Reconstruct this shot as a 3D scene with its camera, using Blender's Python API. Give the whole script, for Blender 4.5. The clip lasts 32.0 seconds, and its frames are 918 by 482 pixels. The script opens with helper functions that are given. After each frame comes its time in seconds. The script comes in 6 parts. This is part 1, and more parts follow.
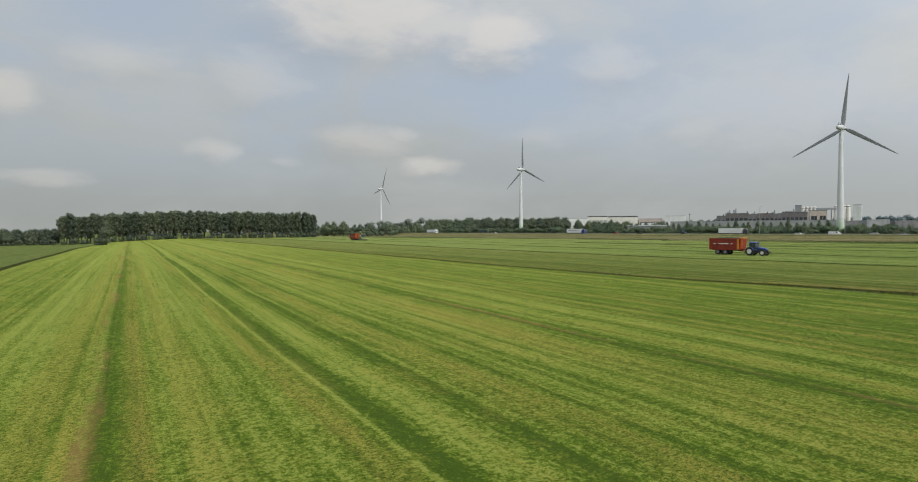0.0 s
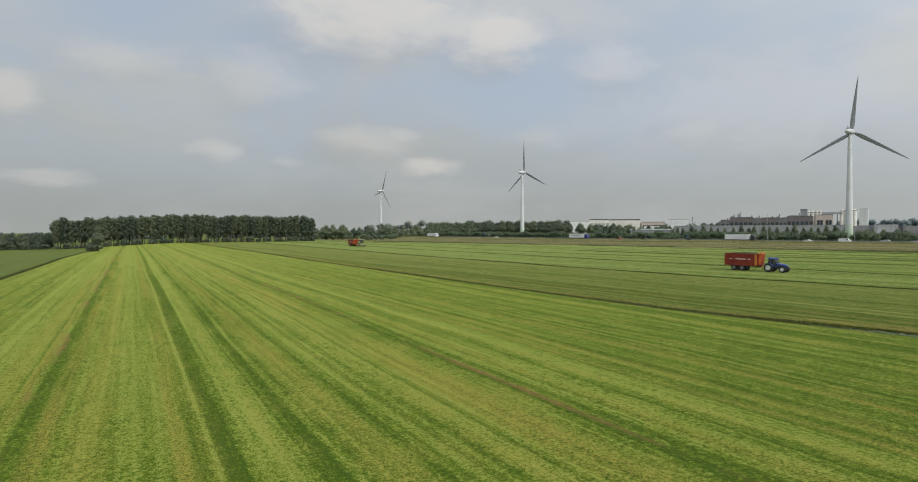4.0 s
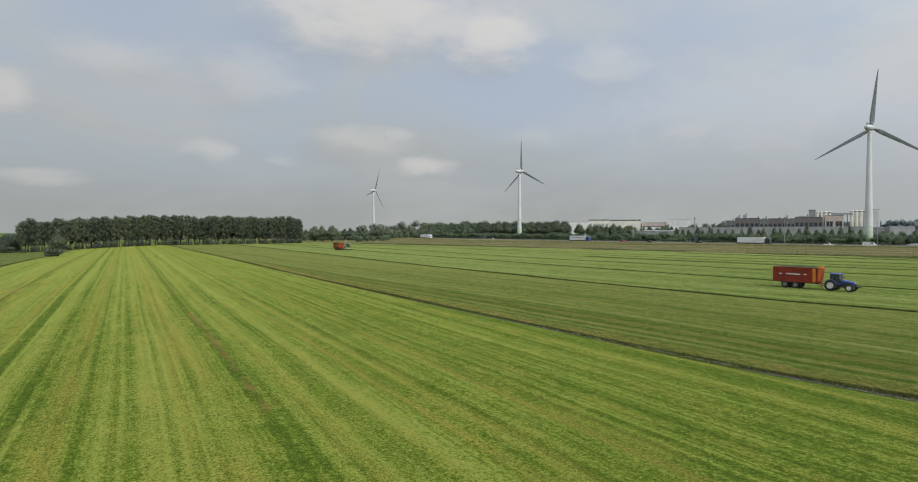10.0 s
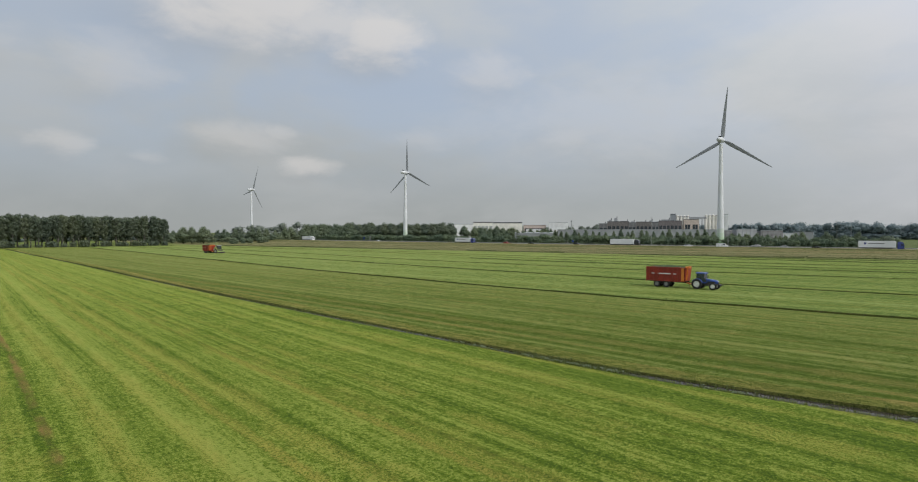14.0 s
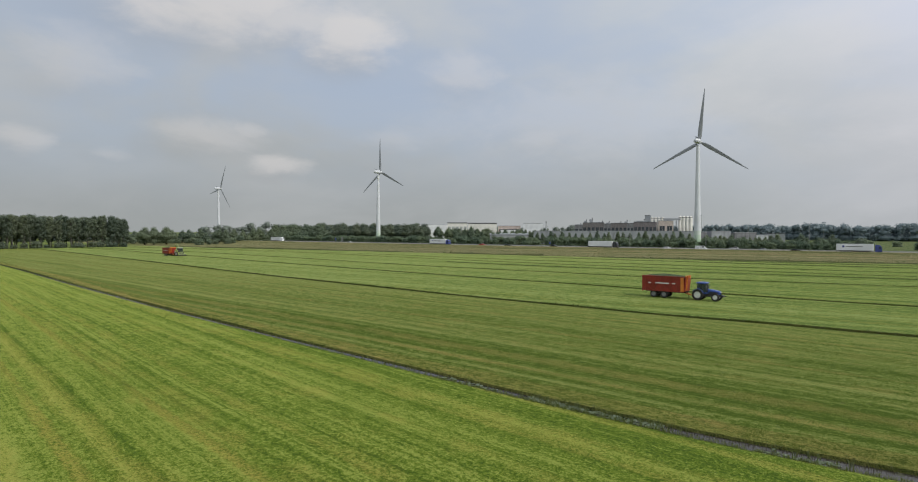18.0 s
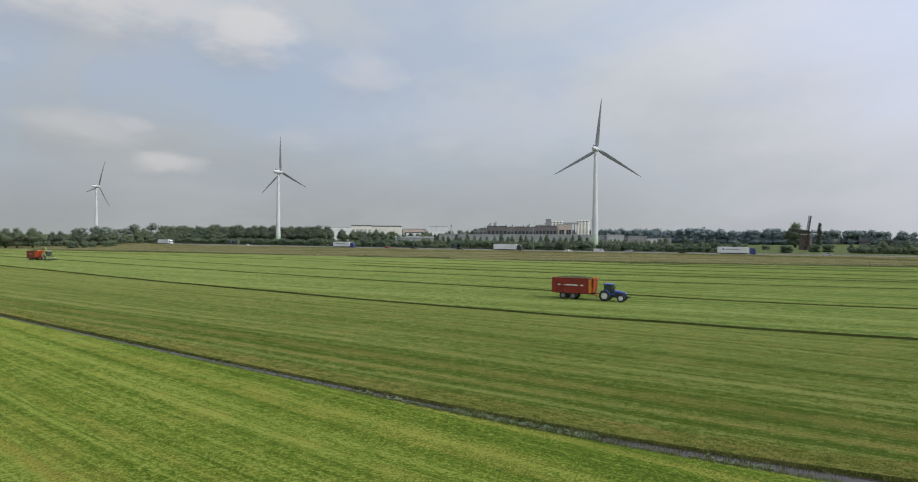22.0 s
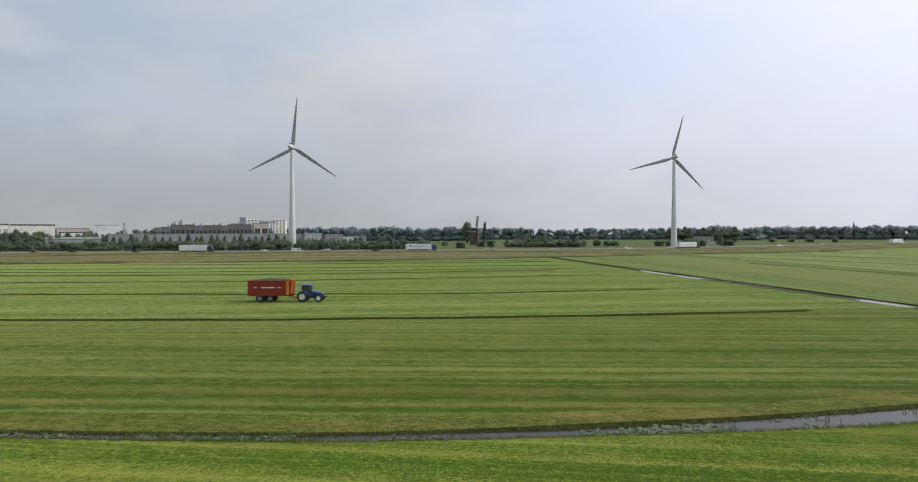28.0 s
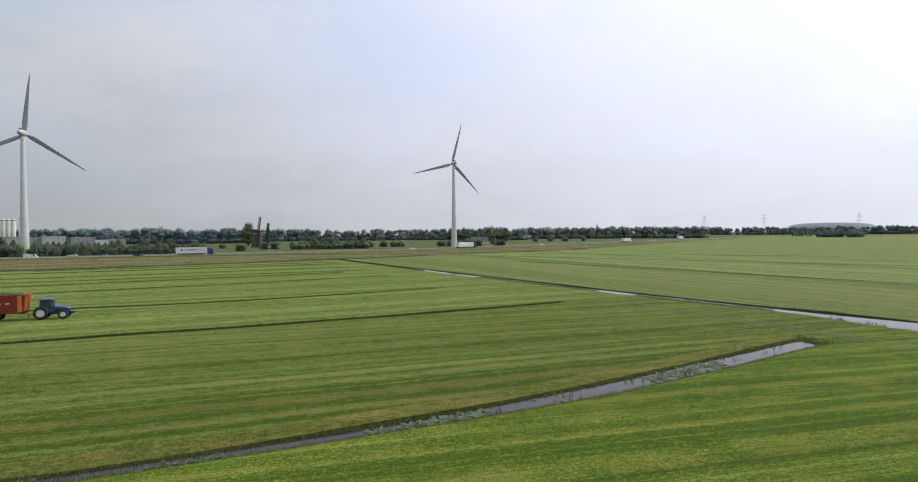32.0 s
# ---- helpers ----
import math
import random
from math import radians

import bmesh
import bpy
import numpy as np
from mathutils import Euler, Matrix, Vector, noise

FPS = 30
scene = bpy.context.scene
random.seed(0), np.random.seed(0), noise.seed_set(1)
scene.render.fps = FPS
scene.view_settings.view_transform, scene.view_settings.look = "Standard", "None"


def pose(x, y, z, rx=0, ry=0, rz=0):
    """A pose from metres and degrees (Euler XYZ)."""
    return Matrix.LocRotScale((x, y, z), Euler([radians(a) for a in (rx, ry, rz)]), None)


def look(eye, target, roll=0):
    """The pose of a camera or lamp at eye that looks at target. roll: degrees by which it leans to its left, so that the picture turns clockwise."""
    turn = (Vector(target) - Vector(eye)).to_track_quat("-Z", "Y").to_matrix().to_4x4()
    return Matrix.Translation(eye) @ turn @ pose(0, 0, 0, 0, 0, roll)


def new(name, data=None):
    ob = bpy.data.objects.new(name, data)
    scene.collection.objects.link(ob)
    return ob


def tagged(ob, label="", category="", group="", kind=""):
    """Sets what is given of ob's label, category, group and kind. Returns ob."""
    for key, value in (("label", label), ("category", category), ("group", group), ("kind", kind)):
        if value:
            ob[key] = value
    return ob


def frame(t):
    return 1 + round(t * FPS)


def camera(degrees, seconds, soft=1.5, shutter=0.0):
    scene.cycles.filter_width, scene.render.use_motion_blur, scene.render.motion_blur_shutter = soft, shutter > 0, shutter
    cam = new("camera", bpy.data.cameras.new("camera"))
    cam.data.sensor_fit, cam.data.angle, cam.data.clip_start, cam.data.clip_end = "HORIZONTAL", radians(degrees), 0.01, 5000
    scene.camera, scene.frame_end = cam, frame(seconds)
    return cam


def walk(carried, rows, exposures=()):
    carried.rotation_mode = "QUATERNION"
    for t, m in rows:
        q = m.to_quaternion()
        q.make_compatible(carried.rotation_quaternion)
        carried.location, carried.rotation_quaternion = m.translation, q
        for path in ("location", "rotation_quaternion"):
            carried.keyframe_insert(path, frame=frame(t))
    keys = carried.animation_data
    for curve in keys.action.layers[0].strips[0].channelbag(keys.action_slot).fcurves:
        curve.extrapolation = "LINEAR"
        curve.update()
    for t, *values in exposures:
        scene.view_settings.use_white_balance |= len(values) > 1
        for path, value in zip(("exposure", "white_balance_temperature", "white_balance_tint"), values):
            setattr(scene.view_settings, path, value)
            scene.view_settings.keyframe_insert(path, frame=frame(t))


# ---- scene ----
cam = camera(77.4, 32.0, soft=1.1)
# seconds, eye, yaw to the left from +y, pitch, roll
ROWS = [
    (0, -0.14, 0.00, 5.99, -29.86, -1.17, -0.28),
    (0.5, 0.23, 0.50, 6.29, -29.84, -1.20, -0.12),
    (1, 0.60, 1.05, 6.62, -29.86, -1.19, -0.12),
    (1.5, 0.97, 1.68, 6.98, -29.85, -1.17, -0.12),
    (2, 1.34, 2.41, 7.37, -29.84, -1.16, -0.16),
    (2.5, 1.79, 3.27, 7.73, -29.84, -1.13, -0.18),
    (3, 2.27, 4.23, 8.12, -29.86, -1.06, -0.22),
    (3.5, 2.77, 5.24, 8.48, -29.82, -1.09, -0.18),
    (5.5, 5.03, 9.76, 9.62, -29.85, -1.12, -0.22),
    (6, 5.73, 11.15, 9.80, -29.86, -1.09, -0.31),
    (6.5, 6.56, 12.77, 9.92, -29.94, -1.18, -0.17),
    (7, 7.53, 14.53, 9.99, -29.99, -1.20, -0.14),
    (7.5, 8.62, 16.37, 10.02, -30.06, -1.20, -0.13),
    (8, 9.83, 18.25, 10.05, -30.13, -1.20, -0.14),
    (8.5, 11.15, 20.15, 10.13, -30.19, -1.19, -0.15),
    (9, 12.54, 22.03, 10.22, -30.21, -1.16, -0.22),
    (9.5, 13.96, 23.85, 10.29, -30.24, -1.19, -0.16),
    (10, 15.23, 25.45, 10.37, -30.26, -1.15, -0.16),
    (10.5, 16.30, 26.69, 10.43, -30.69, -1.12, -0.13),
    (11, 17.08, 27.53, 10.48, -32.60, -1.05, -0.09),
    (11.5, 17.59, 28.00, 10.51, -36.33, -0.91, -0.10),
    (12, 17.90, 28.20, 10.52, -38.79, -0.89, -0.09),
    (12.5, 18.06, 28.28, 10.50, -40.35, -0.88, -0.09),
    (13, 18.21, 28.39, 10.38, -41.04, -0.85, 0.00),
    (13.5, 18.44, 28.65, 10.25, -41.37, -0.94, -0.01),
    (14, 18.78, 29.13, 10.14, -41.57, -0.96, -0.02),
    (14.5, 19.26, 29.86, 10.11, -41.66, -0.97, 0.02),
    (16.5, 21.79, 33.94, 10.48, -42.84, -1.05, 0.03),
    (17, 22.71, 35.04, 10.73, -43.31, -0.99, 0.10),
    (17.5, 23.38, 36.10, 10.88, -43.89, -0.99, 0.08),
    (18, 24.11, 37.18, 11.11, -44.29, -0.97, 0.10),
    (18.5, 24.79, 38.19, 11.44, -44.52, -0.95, 0.22),
    (19, 25.31, 39.08, 11.63, -44.75, -0.79, 0.45),
    (19.5, 25.54, 39.58, 11.48, -45.47, -0.75, 0.33),
    (20, 25.72, 39.84, 11.27, -46.50, -0.72, 0.31),
    (20.5, 25.83, 40.02, 11.10, -47.56, -0.69, 0.32),
    (21, 25.83, 40.01, 10.98, -48.26, -0.68, 0.36),
    (21.5, 25.74, 40.02, 10.91, -50.51, -0.62, 0.26),
    (22, 25.61, 40.04, 10.88, -53.84, -0.61, 0.32),
    (22.5, 25.53, 40.04, 10.85, -56.01, -0.59, 0.22),
    (23, 25.45, 40.03, 10.86, -56.96, -0.62, 0.25),
    (23.5, 25.34, 40.06, 10.85, -58.39, -0.62, 0.13),
    (24, 25.24, 40.03, 10.84, -61.39, -0.61, 0.09),
    (24.5, 25.12, 39.90, 10.82, -65.15, -0.59, 0.07),
    (26.5, 24.30, 39.45, 11.25, -74.34, -0.57, -0.10),
    (27, 24.17, 39.39, 11.29, -77.01, -0.60, -0.13),
    (27.5, 24.13, 39.32, 11.38, -80.02, -0.65, -0.10),
    (28, 24.12, 39.27, 11.50, -83.37, -0.78, -0.18),
    (28.5, 23.90, 39.20, 11.67, -86.92, -0.72, -0.07),
    (29, 23.59, 39.06, 11.75, -89.78, -0.70, -0.15),
    (29.5, 23.36, 39.06, 11.85, -92.79, -0.70, -0.28),
    (30, 23.26, 39.03, 11.87, -95.66, -0.68, -0.35),
    (30.5, 23.17, 39.05, 11.90, -98.04, -0.70, -0.40),
    (31, 23.11, 39.08, 11.90, -100.03, -0.70, -0.44),
    (31.5, 23.14, 39.04, 11.93, -102.07, -0.72, -0.43),
    (32, 23.13, 39.05, 11.87, -104.36, -0.80, -0.44),
]


def aim(x, y, z, yaw, pitch, roll):
    a, p, eye = radians(yaw), radians(pitch), Vector((x, y, z))
    return look(eye, eye + 100 * Vector((-math.sin(a) * math.cos(p), math.cos(a) * math.cos(p), math.sin(p))), roll)


walk(cam, [(t, aim(*row)) for t, *row in ROWS], [(0, 0.0, 6830, 7), (14, -0.03, 6680, 8), (20, -0.04, 6570, 9), (22, -0.02, 6520, 9), (24, 0.02, 6520, 9), (26.5, 0.0, 6520, 9), (32, 0.0, 6500, 10)])

# ---------------------------------------------------------------- sky and sun
SUN_YAW, SUN_UP = -166.0, 44.0
world = bpy.data.worlds.new("world")
scene.world = world
world.use_nodes = True


class Nodes:
    """Short hand for a node tree."""

    def __init__(self, tree):
        self.tree = tree
        tree.nodes.clear()

    def put(self, kind, ins=None, **props):
        n = self.tree.nodes.new(kind)
        for k, v in props.items():
            if k == "operation":
                n.operation = v
            elif k == "blend_type":
                n.blend_type = v
            elif k == "data_type":
                n.data_type = v
            elif k == "noise_dimensions":
                n.noise_dimensions = v
        for k, v in (ins or {}).items():
            self.link(v, n.inputs[k])
        return n

    def link(self, v, socket):
        if isinstance(v, bpy.types.NodeSocket):
            self.tree.links.new(v, socket)
        else:
            socket.default_value = v

    def math(self, op, a, b=0.0, c=None):
        ins = {0: a, 1: b}
        if c is not None:
            ins[2] = c
        return self.put("ShaderNodeMath", ins, operation=op).outputs[0]

    def vmath(self, op, a, b=(0, 0, 0)):
        n = self.put("ShaderNodeVectorMath", {0: a, 1: b}, operation=op)
        return n.outputs["Value"] if op in ("DOT_PRODUCT", "LENGTH", "DISTANCE") else n.outputs[0]

    def mix(self, f, a, b, blend="MIX"):
        n = self.put("ShaderNodeMix", data_type="RGBA", blend_type=blend)
        self.link(f, n.inputs[0])
        self.link(a, n.inputs[6])
        self.link(b, n.inputs[7])
        return n.outputs[2]

    def ramp(self, v, lo, hi, a=0.0, b=1.0):
        n = self.put("ShaderNodeMapRange", {0: v, 1: lo, 2: hi, 3: a, 4: b})
        n.interpolation_type = "SMOOTHSTEP"
        return n.outputs[0]

    def noise(self, vec, scale, detail=3.0, rough=0.5, warp=0.0):
        n = self.put("ShaderNodeTexNoise", {"Vector": vec, "Scale": scale, "Detail": detail, "Roughness": rough, "Distortion": warp})
        return n.outputs[0]

    def noise1(self, w, scale, detail=2.0):
        n = self.put("ShaderNodeTexNoise", noise_dimensions="1D")
        self.link(w, n.inputs["W"])
        n.inputs["Scale"].default_value, n.inputs["Detail"].default_value = scale, detail
        return n.outputs[0]


def direction(yaw, up):
    a, e = radians(yaw), radians(up)
    return (-math.sin(a) * math.cos(e), math.cos(a) * math.cos(e), math.sin(e))


n = Nodes(world.node_tree)
sky = n.put("ShaderNodeTexSky")
sky.sky_type, sky.sun_disc = "NISHITA", False
sky.sun_elevation, sky.sun_rotation = radians(SUN_UP), radians(-SUN_YAW)
sky.air_density, sky.dust_density = 1.2, 2.5
ray = n.put("ShaderNodeTexCoord").outputs["Generated"]
sep = n.put("ShaderNodeSeparateXYZ", {0: ray})
up = sep.outputs[2]
blue = n.put("ShaderNodeVectorMath", {0: sky.outputs[0], "Scale": 0.075}, operation="SCALE").outputs[0]
blue = n.mix(0.72, blue, (0.45, 0.53, 0.68, 1))
# a veil of haze and thin cloud, with broken cumulus in it
flat = n.vmath("MULTIPLY", ray, (1, 1, 2.1))
soft, lump = n.noise(flat, 2.1, 4, 0.55, 0.4), n.noise(flat, 6.0, 6, 0.58, 0.3)
wisp = n.noise(n.vmath("MULTIPLY", ray, (1, 1, 2.6)), 3.0, 5, 0.55, 0.3)
yaw = n.math("MULTIPLY", n.math("ARCTAN2", sep.outputs[0], sep.outputs[1]), -180 / math.pi)
rise = n.math("MULTIPLY", n.math("ARCSINE", up), 180 / math.pi)
yaw = n.math("ADD", yaw, n.math("MULTIPLY", n.math("SUBTRACT", lump, 0.5), 6.0))
rise = n.math("ADD", rise, n.math("MULTIPLY", n.math("SUBTRACT", n.noise(n.vmath("ADD", flat, (3.1, 1.7, 0.4)), 6.0, 6, 0.58, 0.3), 0.5), 3.0))
torn = n.math("ADD", n.math("MULTIPLY", n.math("SUBTRACT", n.noise(n.vmath("MULTIPLY", ray, (1, 1, 2.4)), 7.0, 6, 0.6, 0.5), 0.5), 2.0), n.math("MULTIPLY", n.math("SUBTRACT", n.noise(flat, 19.0, 5, 0.6, 0.3), 0.5), 0.7))
# single clouds: yaw, height and half widths in degrees, weight
cumulus, shade = 0.0, 0.0
for cy_, ce, wx, wy, gain in ((-21, 21.0, 9.5, 3.4, 1.0), (-33.6, 18.6, 3.6, 2.5, 1.0), (-28, 19.5, 4.5, 2.0, 0.8), (-11, 14.2, 4, 2.2, 0.4), (0.5, 14.6, 5, 1.6, 0.4), (-21.5, 9.0, 5, 1.4, 0.45), (-27.0, 6.5, 2.6, 0.95, 0.75), (-24.5, 9.6, 1.6, 0.8, 0.5),
                              (-7.2, 7.2, 1.7, 0.9, 0.5), (6, 4.4, 3, 0.7, 0.45), (8.5, 10.9, 1.8, 1.6, 0.6), (-45, 15.4, 3.6, 1.9, 0.45), (-58, 11, 14, 3.6, 0.3), (-95, 9, 18, 3.2, 0.25), (-80, 17, 12, 4, 0.25), (-52, 9, 3.5, 1.4, 0.35), (-38, 9, 3, 1.1, 0.25), (-13, 6.4, 1.6, 0.7, 0.25)):
    d = n.math("SQRT", n.math("ADD", n.math("POWER", n.math("DIVIDE", n.math("SUBTRACT", yaw, cy_), wx), 2.0), n.math("POWER", n.math("DIVIDE", n.math("SUBTRACT", rise, ce), wy), 2.0)))
    cumulus = n.math("MAXIMUM", cumulus, n.math("MULTIPLY", n.ramp(n.math("ADD", d, torn), 1.5, 0.2), gain))
    d = n.math("SQRT", n.math("ADD", n.math("POWER", n.math("DIVIDE", n.math("SUBTRACT", yaw, cy_ + 1), wx * 1.2), 2.0), n.math("POWER", n.math("DIVIDE", n.math("SUBTRACT", rise, ce - wy * 0.9), wy), 2.0)))
    shade = n.math("MAXIMUM", shade, n.math("MULTIPLY", n.ramp(d, 1.3, 0.2), gain))
veil = n.ramp(n.math("ADD", soft, n.math("MULTIPLY", n.math("SUBTRACT", wisp, 0.5), 0.4)), 0.34, 0.66, 0.15, 0.95)
# gaps of blue between the clouds
for cy_, ce, wx, wy in ((-36, 13.5, 9, 3.5), (0, 20, 9, 5), (-97, 17, 13, 5), (-14, 17.5, 7, 3)):
    d = n.math("SQRT", n.math("ADD", n.math("POWER", n.math("DIVIDE", n.math("SUBTRACT", yaw, cy_), wx), 2.0), n.math("POWER", n.math("DIVIDE", n.math("SUBTRACT", rise, ce), wy), 2.0)))
    veil = n.math("MULTIPLY", veil, n.ramp(d, 0.2, 1.5, 0.25, 1.0))
grey = n.mix(n.ramp(up, 0.0, 0.36), (0.335, 0.358, 0.366, 1), (0.472, 0.503, 0.538, 1))
grey = n.mix(n.math("MULTIPLY", n.ramp(wisp, 0.35, 0.7), 0.3), grey, (0.56, 0.57, 0.592, 1))
deck = n.mix(veil, n.mix(n.ramp(up, 0.0, 0.2), grey, blue), grey)
deck = n.mix(n.math("MULTIPLY", shade, 0.36), deck, (0.348, 0.367, 0.392, 1))
deck = n.mix(n.math("MULTIPLY", cumulus, 0.74), deck, (0.67, 0.65, 0.65, 1))
toward = n.vmath("DOT_PRODUCT", ray, direction(SUN_YAW, SUN_UP))
glow = n.math("POWER", n.math("MAXIMUM", n.math("MULTIPLY_ADD", toward, 0.5, 0.5), 0.0), 3.2)
lit = n.mix(n.math("MULTIPLY", glow, 0.8), deck, (0.87, 0.925, 1.04, 1), "ADD")
# the haze towards the sun is faintly lilac
lilac = n.math("MULTIPLY", n.ramp(yaw, -62.0, -100.0), n.ramp(yaw, -176.0, -140.0))
lit = n.mix(lilac, lit, (1.03, 1.0, 1.04, 1), "MULTIPLY")
back = n.put("ShaderNodeBackground", {"Color": lit, "Strength": 1.0})
n.link(back.outputs[0], n.put("ShaderNodeOutputWorld").inputs[0])

lamp = bpy.data.lights.new("sun", "SUN")
lamp.energy, lamp.angle, lamp.color = 2.0, radians(5), (1.0, 0.95, 0.87)
new("sun", lamp).matrix_basis = look(Vector(direction(SUN_YAW, SUN_UP)) * 900, (0, 0, 0))
# ---------------------------------------------------------------- small builders
class Shape:
    """Collects vertices and faces, then becomes one mesh."""

    def __init__(self):
        self.v, self.f, self.m = [], [], []

    def add(self, verts, faces, slot=0):
        n = len(self.v)
        self.v += [tuple(p) for p in verts]
        self.f += [tuple(n + i for i in f) for f in faces]
        self.m += [slot] * len(faces)
        return self

    def box(self, x0, x1, y0, y1, z0, z1, c=0.0, slot=0):
        """A box with chamfered edges along the vertical and horizontal rims."""
        if c <= 0:
            v = [(x, y, z) for z in (z0, z1) for x, y in ((x0, y0), (x1, y0), (x1, y1), (x0, y1))]
            return self.add(v, [(3, 2, 1, 0), (4, 5, 6, 7), (0, 1, 5, 4), (1, 2, 6, 5), (2, 3, 7, 6), (3, 0, 4, 7)], slot)
        def ring(d, z):
            a, b, e, g = x0 + d, x1 - d, y0 + d, y1 - d
            return [(a + c, e, z), (b - c, e, z), (b, e + c, z), (b, g - c, z), (b - c, g, z), (a + c, g, z), (a, g - c, z), (a, e + c, z)]
        rings = [ring(c * 0.7, z0), ring(0, z0 + c), ring(0, z1 - c), ring(c * 0.7, z1)]
        return self.loft(rings, slot)

    def loft(self, rings, slot=0, caps=True):
        n, v, f = len(rings[0]), [], []
        for r in rings:
            v += r
        for k in range(len(rings) - 1):
            for i in range(n):
                j = (i + 1) % n
                f.append((k * n + i, k * n + j, (k + 1) * n + j, (k + 1) * n + i))
        if caps:
            f.append(tuple(range(n - 1, -1, -1)))
            f.append(tuple(range((len(rings) - 1) * n, len(rings) * n)))
        return self.add(v, f, slot)

    def tube(self, points, radii, seg=8, slot=0):
        """Round section along a line of points."""
        pts = [Vector(p) for p in points]
        if not isinstance(radii, (list, tuple)):
            radii = [radii] * len(pts)
        rings = []
        for k, p in enumerate(pts):
            d = (pts[min(k + 1, len(pts) - 1)] - pts[max(k - 1, 0)]).normalized()
            a = d.orthogonal().normalized() if abs(d.z) < 0.95 else Vector((1, 0, 0))
            a = (a - d * a.dot(d)).normalized()
            b = d.cross(a)
            rings.append([tuple(p + radii[k] * (math.cos(t) * a + math.sin(t) * b)) for t in (2 * math.pi * i / seg for i in range(seg))])
        return self.loft(rings, slot)

    def lathe(self, profile, centre, axis, seg=24, slot=0, caps=True):
        """Profile of (radius, along) turned round an axis through centre."""
        d = Vector(axis).normalized()
        a = d.orthogonal().normalized()
        b, c = d.cross(a), Vector(centre)
        rings = [[tuple(c + d * h + r * (math.cos(t) * a + math.sin(t) * b)) for t in (2 * math.pi * i / seg for i in range(seg))] for r, h in profile]
        return self.loft(rings, slot, caps)

    def prism(self, outline, y0, y1, slot=0):
        """An outline of (x, z) drawn out from y0 to y1."""
        return self.loft([[(x, y0, z) for x, z in outline], [(x, y1, z) for x, z in outline]], slot)

    def mesh(self, name, *mats, smooth=False):
        me = bpy.data.meshes.new(name)
        me.from_pydata(self.v, [], self.f)
        for m in mats:
            me.materials.append(m)
        if any(self.m):
            me.polygons.foreach_set("material_index", self.m)
        if smooth:
            me.polygons.foreach_set("use_smooth", [True] * len(self.f))
        me.update()
        return me


def fix_normals(me):
    bm = bmesh.new()
    bm.from_mesh(me)
    bmesh.ops.recalc_face_normals(bm, faces=bm.faces)
    bm.to_mesh(me)
    bm.free()
    return me


def part(name, shape, material, parent=None, label="", smooth=False, m=None):
    """One mesh object, under a thing or under a part."""
    me = shape if isinstance(shape, bpy.types.Mesh) else fix_normals(shape.mesh(name, material, smooth=smooth))
    if smooth:
        me.set_sharp_from_angle(angle=radians(38))
    ob = new(name, me)
    if parent:
        ob.parent = parent
    if m is not None:
        ob.matrix_basis = m
    return tagged(ob, label) if label else ob


def thing(name, m, label, category, group="", kind=""):
    ob = new(name)
    ob.empty_display_size = 0.3
    ob.matrix_basis = m
    return tagged(ob, label, category, group, kind)


def curve_of(points, reach=9):
    """A smooth function through (input, output) points, sorted by input; straight past the ends."""
    pts = sorted(points)
    a, b = np.array([p[0] for p in pts], float), np.array([p[1] for p in pts], float)
    grid = np.linspace(a[0], a[-1], 800)
    val = np.interp(grid, a, b)
    w = max(3, int(800 * reach / (a[-1] - a[0]))) | 1
    pad = np.concatenate([2 * val[0] - val[1 : w + 1][::-1], val, 2 * val[-1] - val[-w - 1 : -1][::-1]])
    for _ in range(2):
        pad = np.convolve(pad, np.ones(w) / w, "same")
    val = pad[w:-w]
    s0, s1 = (val[8] - val[0]) / (grid[8] - grid[0]), (val[-1] - val[-9]) / (grid[-1] - grid[-9])

    def f(t):
        t = np.asarray(t, float)
        return np.where(t < grid[0], val[0] + (t - grid[0]) * s0, np.where(t > grid[-1], val[-1] + (t - grid[-1]) * s1, np.interp(t, grid, val)))

    return f

